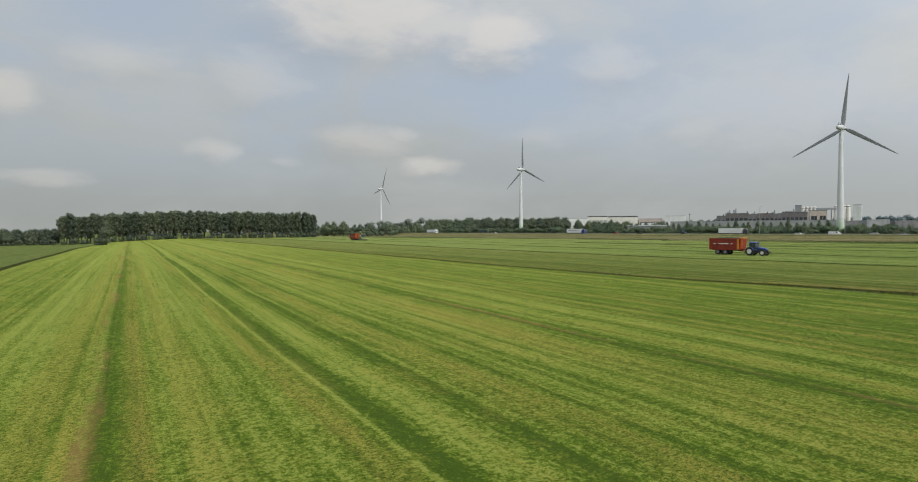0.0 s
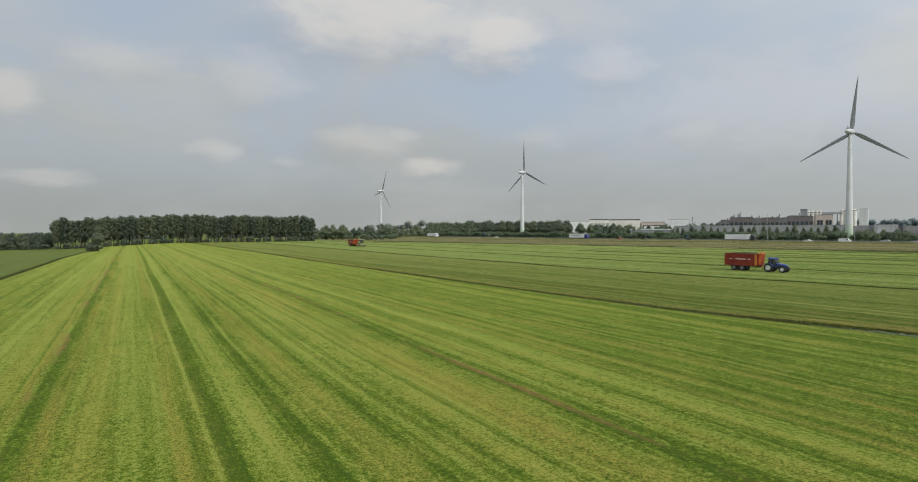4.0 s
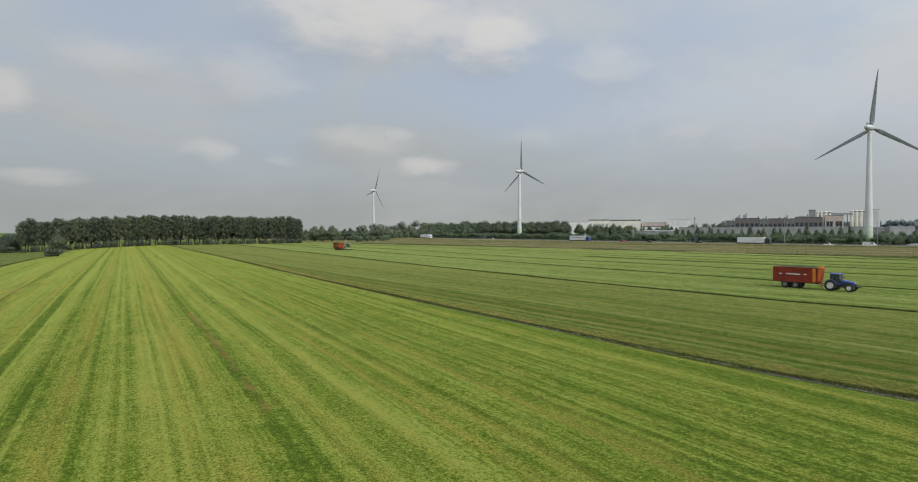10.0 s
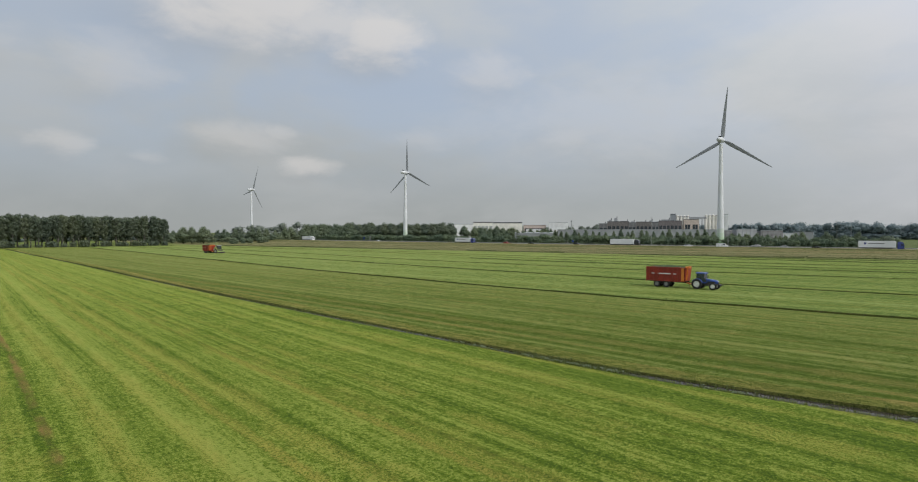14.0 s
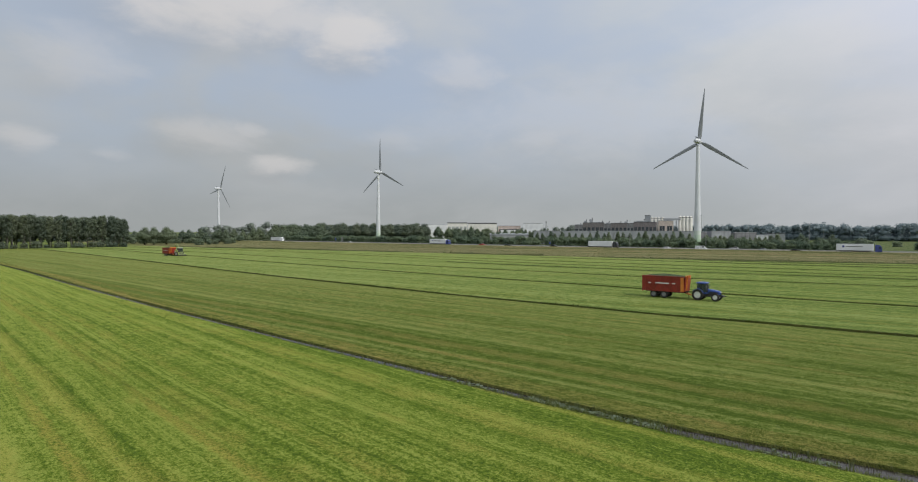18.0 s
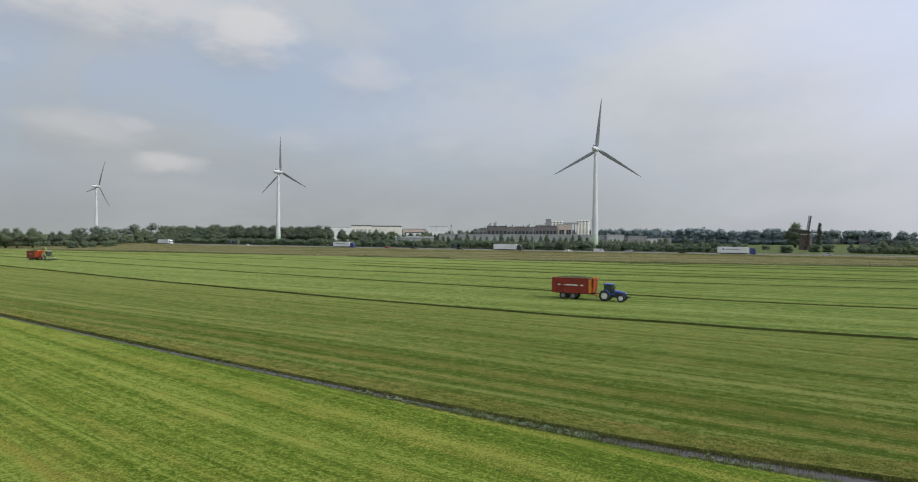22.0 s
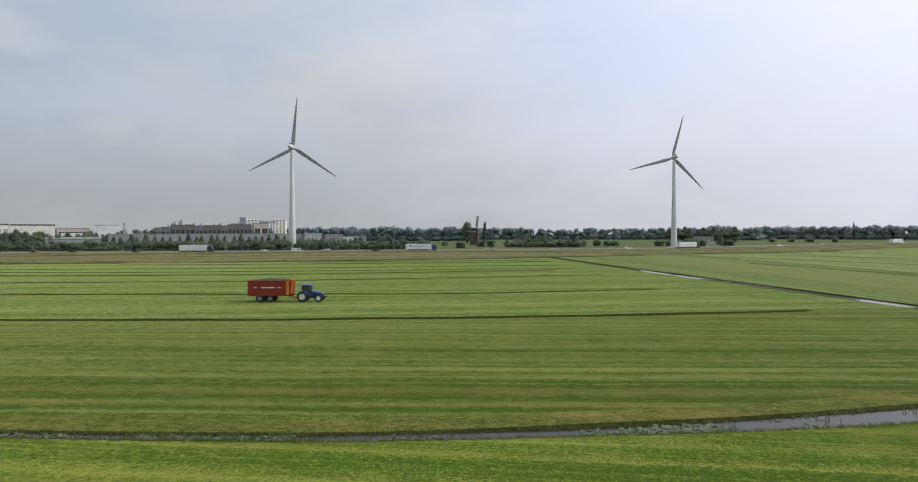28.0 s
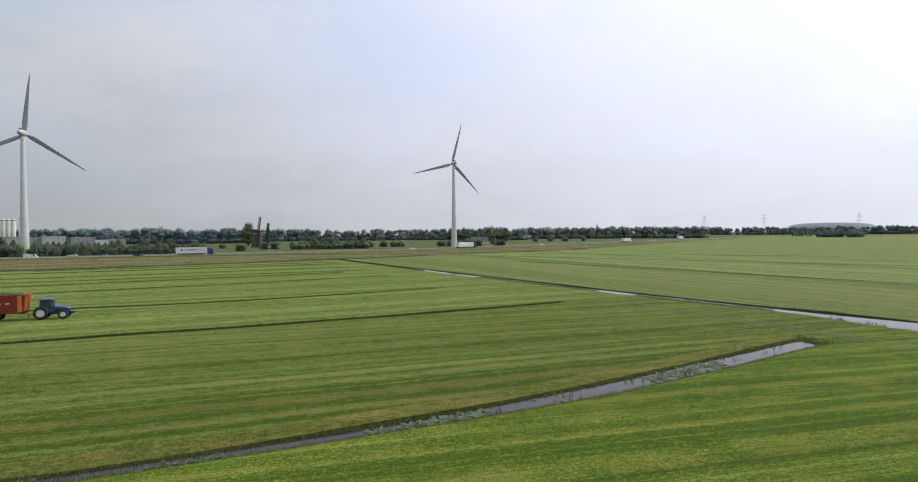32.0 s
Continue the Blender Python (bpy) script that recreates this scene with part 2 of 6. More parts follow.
# ---------------------------------------------------------------- materials
def surface(name, colour, rough=0.6, metal=0.0, vary=0.15, scale=2.0, bump=0.0, second=None, coat=0.0, per_object=0.0):
    """Paint, metal, rubber and the like: two scales of variation and fine relief."""
    mat = bpy.data.materials.new(name)
    mat.use_nodes = True
    n = Nodes(mat.node_tree)
    spot = n.put("ShaderNodeTexCoord").outputs["Object"]
    big, fine = n.noise(spot, scale, 4, 0.55), n.noise(spot, scale * 9, 3, 0.6)
    dark = tuple(c * (1 - 2 * vary) for c in colour) + (1,)
    light = tuple(min(1, c * (1 + vary)) for c in colour) + (1,)
    base = n.mix(n.ramp(big, 0.3, 0.7), dark, light)
    if second:
        base = n.mix(n.ramp(fine, 0.52, 0.66), base, (*second, 1))
    else:
        base = n.mix(n.math("MULTIPLY", n.ramp(fine, 0.45, 0.75), vary), base, tuple(c * 0.6 for c in colour) + (1,))
    if per_object:
        r = n.put("ShaderNodeObjectInfo").outputs["Random"]
        base = n.mix(1.0, base, n.mix(r, (1 - per_object,) * 3 + (1,), (1 + per_object,) * 3 + (1,)), "MULTIPLY")
    b = n.put("ShaderNodeBsdfPrincipled", {"Base Color": base, "Metallic": metal, "Roughness": n.math("MULTIPLY_ADD", fine, 0.2, max(0.02, rough - 0.1))})
    b.inputs["Coat Weight"].default_value = coat
    if bump:
        h = n.put("ShaderNodeBump", {"Strength": bump, "Distance": 0.03, "Height": fine})
        n.link(h.outputs[0], b.inputs["Normal"])
    n.link(b.outputs[0], n.put("ShaderNodeOutputMaterial").inputs[0])
    return mat


def glass(name, tint):
    mat = bpy.data.materials.new(name)
    mat.use_nodes = True
    n = Nodes(mat.node_tree)
    b = n.put("ShaderNodeBsdfPrincipled", {"Base Color": (*tint, 1), "Roughness": 0.04, "IOR": 1.5})
    b.inputs["Transmission Weight"].default_value = 0.55
    n.link(b.outputs[0], n.put("ShaderNodeOutputMaterial").inputs[0])
    return mat


def leaves(name, dark, light):
    """Foliage: every clump a little different, some light let through."""
    mat = bpy.data.materials.new(name)
    mat.use_nodes = True
    n = Nodes(mat.node_tree)
    geo = n.put("ShaderNodeNewGeometry")
    isle, obj = geo.outputs["Random Per Island"], n.put("ShaderNodeObjectInfo").outputs["Random"]
    patch = n.noise(geo.outputs["Position"], 0.25, 3)
    base = n.mix(n.math("ADD", n.math("MULTIPLY", isle, 0.55), n.math("MULTIPLY", patch, 0.45)), (*dark, 1), (*light, 1))
    base = n.mix(1.0, base, n.mix(obj, (0.74, 0.82, 0.86, 1), (1.17, 1.16, 1.06, 1)), "MULTIPLY")
    b = n.put("ShaderNodeBsdfPrincipled", {"Base Color": base, "Roughness": 0.55})
    t = n.put("ShaderNodeBsdfTranslucent", {"Color": base})
    s = n.put("ShaderNodeMixShader", {0: 0.5, 1: b.outputs[0], 2: t.outputs[0]})
    n.link(s.outputs[0], n.put("ShaderNodeOutputMaterial").inputs[0])
    return mat


def sward(name, dark, mid, light, dry, lean=0.0, stripe=1.0, rows=(), dryness=0.35, tall=0.03, seed=0.0, sheen=0.9, pitch=1.0, fade=None, fade_y=None, coarse=1.0):
    """Mown grass with swaths that run along the rows. lean: metres that a row drifts in x for each metre in y.
    rows: single swaths and wheelings as (x, half width, kind): 2 bare and reddish, 3 dry stubble, else how much paler or darker."""
    mat = bpy.data.materials.new(name)
    mat.use_nodes = True
    n = Nodes(mat.node_tree)
    pos = n.put("ShaderNodeNewGeometry").outputs["Position"]
    sep = n.put("ShaderNodeSeparateXYZ", {0: pos})
    wob = n.math("MULTIPLY", n.math("SUBTRACT", n.noise(n.vmath("MULTIPLY", pos, (0.05, 0.02, 0)), 1.0, 2), 0.5), 0.9)
    u = n.math("ADD", n.math("MULTIPLY_ADD", sep.outputs[1], -lean, sep.outputs[0]), wob)
    us = n.math("MULTIPLY_ADD", u, pitch, seed)
    blotch = n.noise(n.vmath("MULTIPLY", pos, (1, 0.6, 0)), 0.35, 5, 0.62)
    tuft = n.noise(n.vmath("MULTIPLY", pos, (1, 0.6, 1)), 2.4, 4, 0.65)
    mottle = n.noise(n.vmath("MULTIPLY", pos, (1, 0.7, 1)), 1.0, 3, 0.6)
    clump = n.noise(n.vmath("MULTIPLY", pos, (1, 0.8, 1)), 5.0, 3, 0.65)
    knot = n.noise(n.vmath("MULTIPLY", pos, (0.7, 1, 1)), 8.5, 2, 0.6)
    blade = n.noise(pos, 14.0, 5, 0.8)
    ragged = n.math("ADD", us, n.math("MULTIPLY", n.math("SUBTRACT", tuft, 0.5), 0.35))
    wide, band, thin = n.noise1(us, 0.16, 1), n.noise1(ragged, 0.55, 3), n.noise1(ragged, 2.3, 3)
    along = n.noise(n.put("ShaderNodeCombineXYZ", {0: n.math("MULTIPLY", us, 0.5), 1: n.math("MULTIPLY", sep.outputs[1], 0.045), 2: 0.0}).outputs[0], 1.0, 4, 0.6)
    drawn = n.noise(n.put("ShaderNodeCombineXYZ", {0: n.math("MULTIPLY", us, 2.2), 1: n.math("MULTIPLY", sep.outputs[1], 0.05), 2: 3.0}).outputs[0], 1.0, 3, 0.6)
    hair = n.noise(n.put("ShaderNodeCombineXYZ", {0: n.math("MULTIPLY", us, 6.0), 1: n.math("MULTIPLY", sep.outputs[1], 1.4), 2: 0.0}).outputs[0], 1.0, 4, 0.65)
    tone = 0.0
    for field, lo, hi, weight in ((wide, 0.3, 0.7, 0.22 * stripe), (band, 0.3, 0.7, 0.40 * stripe), (thin, 0.3, 0.7, 0.28 * stripe), (drawn, 0.32, 0.68, 0.36 * stripe), (hair, 0.32, 0.68, 0.34 * stripe), (along, 0.3, 0.7, 0.2), (blotch, 0.3, 0.7, 0.22), (mottle, 0.34, 0.66, 0.16 * coarse), (tuft, 0.34, 0.66, 0.34 * coarse), (clump, 0.35, 0.65, 0.72), (knot, 0.36, 0.64, 0.5), (blade, 0.38, 0.62, 1.15)):
        m = n.put("ShaderNodeMapRange", {0: field, 1: lo, 2: hi, 3: -weight, 4: weight})
        tone = n.math("ADD", tone, m.outputs[0])
    # the fine edges of the mower's and rake's passes: thin pale and dark lines that come and go
    for shift, often, slim, gain in ((11.0, 0.33, 0.030, 0.7), (57.0, 0.42, 0.026, -0.65), (91.0, 0.7, 0.030, 0.5), (23.0, 0.8, 0.026, -0.45)):
        edge = n.math("ABSOLUTE", n.math("SUBTRACT", n.noise1(n.math("ADD", n.math("MULTIPLY_ADD", n.math("SUBTRACT", tuft, 0.5), 0.12, us), shift), often, 1), 0.5))
        lasting = n.ramp(n.noise(n.put("ShaderNodeCombineXYZ", {0: n.math("MULTIPLY", us, 0.35), 1: n.math("MULTIPLY", sep.outputs[1], 0.02), 2: shift}).outputs[0], 1.0, 2, 0.5), 0.38, 0.6)
        tone = n.math("ADD", tone, n.math("MULTIPLY", n.math("MULTIPLY", n.ramp(edge, slim, slim * 0.25), lasting), gain * stripe))
    # further up the field the tufts and mottling show more contrast
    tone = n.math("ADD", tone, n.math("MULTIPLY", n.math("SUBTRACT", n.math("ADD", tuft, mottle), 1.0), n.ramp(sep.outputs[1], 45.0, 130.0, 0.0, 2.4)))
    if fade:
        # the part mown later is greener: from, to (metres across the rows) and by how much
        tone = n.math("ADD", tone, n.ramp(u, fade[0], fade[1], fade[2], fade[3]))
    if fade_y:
        # paler up the field: distance haze and grazing gloss put into the tone
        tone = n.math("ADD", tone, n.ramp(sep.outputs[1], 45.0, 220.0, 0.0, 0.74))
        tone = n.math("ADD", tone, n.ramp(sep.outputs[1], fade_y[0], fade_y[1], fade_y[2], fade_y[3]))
    straw = n.math("MULTIPLY", n.ramp(n.math("ADD", n.noise1(n.math("ADD", ragged, 37.0), 0.4, 2), n.math("MULTIPLY", n.math("SUBTRACT", blotch, 0.5), 0.9)), 0.48, 0.74), dryness)
    bare = 0.0
    for x, half, kind in rows:
        d = n.math("ABSOLUTE", n.math("SUBTRACT", u, x))
        at = n.ramp(n.math("ADD", d, n.math("MULTIPLY", n.math("SUBTRACT", tuft, 0.5), half * 1.6)), half * 1.15, half * 0.3)
        if kind == 2:
            bare = n.math("MAXIMUM", bare, n.math("MULTIPLY", at, n.ramp(n.math("ADD", along, n.math("MULTIPLY", n.math("SUBTRACT", blotch, 0.5), 0.5)), 0.42, 0.66)))
        elif kind == 3:
            straw = n.math("MAXIMUM", straw, n.math("MULTIPLY", n.math("MULTIPLY", at, n.ramp(along, 0.3, 0.6)), 0.75))
        else:
            tone = n.math("ADD", tone, n.math("MULTIPLY", at, 0.44 * kind))
    low = n.put("ShaderNodeMapRange", {0: tone, 1: -1.05, 2: 0.05}).outputs[0]
    high = n.put("ShaderNodeMapRange", {0: tone, 1: 0.05, 2: 1.35}).outputs[0]
    green = n.mix(high, n.mix(low, (*dark, 1), (*mid, 1)), (*light, 1))
    green = n.mix(n.math("MULTIPLY", straw, n.ramp(n.math("ADD", blade, n.math("MULTIPLY", n.math("SUBTRACT", knot, 0.5), 0.5)), 0.4, 0.56)), green, (*dry, 1))
    green = n.mix(n.math("MULTIPLY", bare, 0.8), green, (0.19, 0.11, 0.045, 1))
    b = n.put("ShaderNodeBsdfPrincipled", {"Base Color": green, "Roughness": 0.9})
    b.inputs["Specular IOR Level"].default_value = 0.05
    b.inputs["Sheen Weight"].default_value, b.inputs["Sheen Roughness"].default_value = sheen, 0.38
    n.link(green, b.inputs["Sheen Tint"])
    h = n.math("ADD", n.math("MULTIPLY", clump, 0.55), n.math("MULTIPLY", blade, 0.45))
    n.link(n.put("ShaderNodeBump", {"Strength": 1.0, "Distance": tall * 3.5, "Height": h}).outputs[0], b.inputs["Normal"])
    n.link(b.outputs[0], n.put("ShaderNodeOutputMaterial").inputs[0])
    return mat


def pond(name):
    mat = bpy.data.materials.new(name)
    mat.use_nodes = True
    n = Nodes(mat.node_tree)
    pos = n.put("ShaderNodeNewGeometry").outputs["Position"]
    weed = n.ramp(n.noise(pos, 0.9, 4, 0.6), 0.58, 0.68)
    base = n.mix(n.math("MULTIPLY", weed, 0.5), (0.04, 0.036, 0.030, 1), (0.06, 0.066, 0.03, 1))
    b = n.put("ShaderNodeBsdfPrincipled", {"Base Color": base, "Roughness": n.math("MULTIPLY_ADD", weed, 0.25, 0.05), "IOR": 1.33})
    b.inputs["Specular IOR Level"].default_value = 0.25
    b.inputs["Specular Tint"].default_value = (0.98, 0.955, 0.80, 1)
    n.link(n.put("ShaderNodeBump", {"Strength": 0.2, "Distance": 0.02, "Height": n.noise(pos, 5.0, 3)}).outputs[0], b.inputs["Normal"])
    n.link(b.outputs[0], n.put("ShaderNodeOutputMaterial").inputs[0])
    return mat


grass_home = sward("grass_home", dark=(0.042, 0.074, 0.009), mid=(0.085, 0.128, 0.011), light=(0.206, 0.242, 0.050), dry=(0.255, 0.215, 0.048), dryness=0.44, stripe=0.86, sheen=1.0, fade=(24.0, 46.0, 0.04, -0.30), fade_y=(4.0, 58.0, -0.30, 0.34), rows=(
    (-9.0, 0.5, -0.7), (-6.4, 0.4, 1.0), (-4.2, 2.2, 1.3), (-1.9, 0.35, 3), (-1.4, 0.42, 2), (-0.95, 0.3, -1.1), (-0.1, 0.55, 3), (0.75, 0.5, -0.9), (1.9, 0.16, 1.5), (3.0, 1.0, 0.6), (4.0, 0.35, 0.5), (5.1, 0.65, 3), (6.05, 0.14, 2.8),
    (6.75, 0.5, -2.3), (7.55, 0.22, 1.1), (8.3, 0.5, 1.2), (9.6, 0.6, -1.0), (10.6, 0.25, -1.1), (12.0, 0.7, 3), (13.0, 0.2, -1.4), (14.0, 0.3, 1.0), (15.6, 0.35, -0.8), (16.8, 0.18, 1.2), (18.0, 0.3, -0.9), (19.6, 0.16, 1.0),
    (18.9, 1.8, 3), (18.9, 1.9, 0.9), (22.15, 0.32, 2), (22.0, 0.55, -1.9), (23.6, 0.6, 0.7), (25.5, 0.3, -0.6), (27.7, 0.7, 1.4), (28.2, 0.4, -0.8), (29.8, 0.5, 3), (31.2, 0.16, 1.2), (32.4, 0.3, -1.0), (34.2, 0.18, 0.9), (35.6, 0.5, 3), (37.0, 0.25, -1.1), (38.6, 0.2, 1.2), (40.5, 0.35, -0.7), (42.4, 0.2, 1.1), (44.0, 0.35, -0.9), (46.5, 0.3, 0.8)))
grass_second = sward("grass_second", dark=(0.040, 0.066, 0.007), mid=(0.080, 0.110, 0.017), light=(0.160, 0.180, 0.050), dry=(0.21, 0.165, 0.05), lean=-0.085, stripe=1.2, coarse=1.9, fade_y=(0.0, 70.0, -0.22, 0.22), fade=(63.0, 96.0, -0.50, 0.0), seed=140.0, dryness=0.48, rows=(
    (90.7, 0.3, 1.0), (87.0, 0.5, 0.5), (83.0, 0.5, -0.8), (76.0, 0.35, 0.8), (70.5, 0.9, -0.8), (66.0, 0.7, 3), (95.0, 0.5, -0.6), (100.0, 0.4, 0.8)))
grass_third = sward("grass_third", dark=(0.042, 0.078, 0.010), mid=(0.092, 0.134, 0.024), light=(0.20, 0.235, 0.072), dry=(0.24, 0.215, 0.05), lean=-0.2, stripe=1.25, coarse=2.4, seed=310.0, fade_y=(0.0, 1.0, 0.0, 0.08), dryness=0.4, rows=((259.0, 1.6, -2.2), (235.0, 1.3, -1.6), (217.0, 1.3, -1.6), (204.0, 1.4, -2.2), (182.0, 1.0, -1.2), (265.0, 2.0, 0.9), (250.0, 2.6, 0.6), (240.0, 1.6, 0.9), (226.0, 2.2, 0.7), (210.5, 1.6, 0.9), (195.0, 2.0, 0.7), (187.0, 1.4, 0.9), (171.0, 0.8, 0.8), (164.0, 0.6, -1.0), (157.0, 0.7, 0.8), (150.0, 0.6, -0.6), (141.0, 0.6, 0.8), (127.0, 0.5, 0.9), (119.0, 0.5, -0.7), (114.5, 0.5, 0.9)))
grass_south = sward("grass_south", dark=(0.055, 0.088, 0.020), mid=(0.108, 0.144, 0.040), light=(0.195, 0.23, 0.08), dry=(0.20, 0.185, 0.06), lean=5.0, pitch=0.11, stripe=1.5, coarse=2.0, seed=510.0, dryness=0.6, fade=(500.0, 600.0, -0.2, 0.3), rows=((390.0, 130.0, 3), (300.0, 20.0, -0.8), (541.0, 14.0, -4.5), (565.0, 12.0, 1.2), (840.0, 13.0, -4.0), (1100.0, 12.0, -2.2), (700.0, 40.0, 0.8), (960.0, 30.0, 0.8), (1500.0, 20.0, -2.0)))
grass_west = sward("grass_west", dark=(0.040, 0.066, 0.012), mid=(0.095, 0.122, 0.032), light=(0.145, 0.17, 0.05), dry=(0.16, 0.145, 0.04), stripe=0.35, seed=77.0, dryness=0.2)
grass_far = sward("grass_far", dark=(0.04, 0.062, 0.018), mid=(0.072, 0.094, 0.036), light=(0.115, 0.135, 0.055), dry=(0.17, 0.15, 0.06), stripe=0.8, lean=0.3, seed=900.0, dryness=0.5)
verge = sward("rough_verge", dark=(0.055, 0.068, 0.018), mid=(0.096, 0.100, 0.042), light=(0.19, 0.178, 0.085), dry=(0.26, 0.20, 0.105), stripe=2.6, lean=-0.22, seed=33.0, dryness=0.85, tall=0.1)
sedge = sward("ditch_sedge", dark=(0.024, 0.036, 0.008), mid=(0.056, 0.072, 0.016), light=(0.10, 0.112, 0.03), dry=(0.13, 0.11, 0.038), stripe=0.2, seed=5.0, dryness=0.4, tall=0.1, sheen=0.1)
bank_dry = sward("bank_margin", dark=(0.050, 0.070, 0.010), mid=(0.115, 0.128, 0.024), light=(0.20, 0.20, 0.055), dry=(0.26, 0.20, 0.065), stripe=0.3, seed=8.0, coarse=2.4, dryness=0.75, tall=0.08)
water_mat = pond("ditch_water")
asphalt = surface("asphalt", (0.19, 0.18, 0.16), 0.85, vary=0.2, scale=0.6, bump=0.3)

# ---------------------------------------------------------------- ground, ditches, road
# far rims of the ditches, x by y
rim_a = curve_of([(640, 34.0), (450, 42.0), (340, 44.8), (250, 48.0), (170, 49.4), (131, 50.6), (90, 52.6), (60, 54.5), (51, 55.4), (40, 57.5), (29, 60.1), (18, 63.5), (4.4, 68.3), (-8.7, 73.2), (-15, 75.5), (-90, 95)], 7)
rim_b = curve_of([(640, 52.0), (450, 84.0), (350, 86.8), (250, 88.6), (160, 90.2), (110, 93.9), (73, 98.3), (49, 102.8), (25, 108.0), (-2, 115.8), (-90, 140)], 9)
rim_c = curve_of([(640, 68.0), (450, 108.0), (350, 113.0), (250, 116.5), (180, 119.0), (139, 122.0), (86, 127.0), (52, 132.0), (12, 145.0), (-90, 180)], 9)
rim_d = curve_of([(640, 84.0), (450, 125.0), (350, 145.0), (250, 150.5), (170, 154.0), (103, 164.5), (19, 184.0), (-90, 215)], 9)
rim_e = curve_of([(640, 100.0), (450, 140.0), (350, 166.0), (250, 176.0), (170, 181.0), (103, 193.0), (19, 213.0), (-90, 245)], 9)
rim_f = curve_of([(640, 112.0), (450, 152.0), (350, 182.0), (250, 198.0), (170, 205.0), (103, 219.0), (19, 240.0), (-90, 275)], 9)


def eased(f, shift, slope, mid, lo, hi):
    """The line f moved sideways by shift, and by slope for each 50 m from mid, held past lo and hi."""
    return lambda y: f(y) + shift + slope * (np.clip(y, lo, hi) - mid) / 50


rim_a, rim_b, rim_c = eased(rim_a, 0.55, 0.22, 50, -20, 150), eased(rim_b, -0.15, 0.95, 70, -20, 150), eased(rim_c, 1.6, 0.85, 70, -20, 150)
rim_d, rim_e, rim_f = eased(rim_d, -3.5, -5.0, 67, 0, 110), eased(rim_e, 2.0, 0.0, 67, 0, 110), eased(rim_f, -6.0, 0.0, 67, 0, 110)
edge_line = curve_of([(640, 116.0), (450, 163.0), (350, 192.0), (260, 218.0), (200, 231.0), (150, 243.0), (120, 254.0), (90, 265.0), (60, 277.0), (26, 292.0), (-20, 317.0), (-53, 339.0), (-120, 364.0), (-190, 432.0), (-400, 600.0), (-800, 900.0)], 30)
road_line = curve_of([(900, 216.0), (490, 262.0), (300, 288.0), (200, 305.0), (137, 318.0), (80, 331.0), (0, 353.0), (-65, 386.0), (-184, 470.0), (-257, 520.0), (-451, 655.0), (-900, 985.0)], 40)
# south rim of the cross ditch, y by x
rim_w = curve_of([(-120, -98.0), (50, -48.0), (80, -37.0), (91, -33.0), (108, -26.3), (136, -18.0), (201, 0.5), (268, 18.4), (330, 34.0)], 10)
wide_w = curve_of([(-120, 9.0), (60, 9.0), (79, 9.0), (84, 6.5), (89, 5.0), (96, 4.4), (200, 4.2), (330, 3.2)], 4)
wide_a = curve_of([(640, 1.0), (90, 1.0), (55, 1.2), (35, 1.75), (16, 3.0), (-15, 3.4), (-90, 3.4)], 4)
END_A, END_B, END_C, END_D = -13.0, -2.5, 12.0, 18.0
ROAD_Z = 1.8
WATER_Z = -0.16


def held(f, lo, hi):
    return lambda t: f(np.clip(t, lo, hi))


def step(t, a, b):
    s = np.clip((np.asarray(t, float) - a) / (b - a), 0, 1)
    return s * s * (3 - 2 * s)


# columns of the sheet: x by y, depth of a ditch there, and from which y on that ditch runs
columns = []


def column(f, depth=0.0, end=None):
    columns.append((f, depth, end))


for x in (-4500, -2600, -1500, -800, -400, -250, -160, -110, -80, -60, -45, -34, -26, -20.5):
    column(lambda y, x=x: 0 * y + x)
for d, dep in ((-1.6, 0), (-1.1, 0.5), (-0.6, 0.5), (0, 0)):
    column(lambda y, d=d: 0.014 * np.clip(y - 120, 0, 300) - 17.2 + d, dep, 40.0)
for x in (-14, -9, -4, 1, 6, 11, 16, 21, 25, 28):
    column(lambda y, x=x: 0 * y + x)
ra = held(rim_a, -90, 640)
for k in (0.35, 0.6, 0.8):
    column(lambda y, k=k: 28 + (ra(y) - wide_a(np.clip(y, -90, 640)) - 3 - 28) * k)


def ditch(f, w, depth, end, steep=0.3):
    """Columns across one ditch, from its near side to its far rim."""
    f = held(f, -90, 640)
    width = (lambda y: w(np.clip(y, -90, 640))) if callable(w) else (lambda y: 0 * y + w)
    for d, dep in ((-2.2, 0), (-0.6, 0), (0, 0.07), (steep, depth * 0.75)):
        column(lambda y, d=d: f(y) - width(y) + d, dep, end)
    column(lambda y: f(y) - width(y) * 0.5, depth, end)
    for d, dep in ((-steep, depth * 0.75), (0, 0), (0.8, 0), (2.4, 0)):
        column(lambda y, d=d: f(y) + d, dep, end)


def between(f, g, n, a=2.4, b=-2.2):
    f, g = held(f, -90, 640), held(g, -90, 640)
    for k in range(1, n + 1):
        column(lambda y, k=k: f(y) + a + (g(y) + b - f(y) - a) * k / (n + 1))


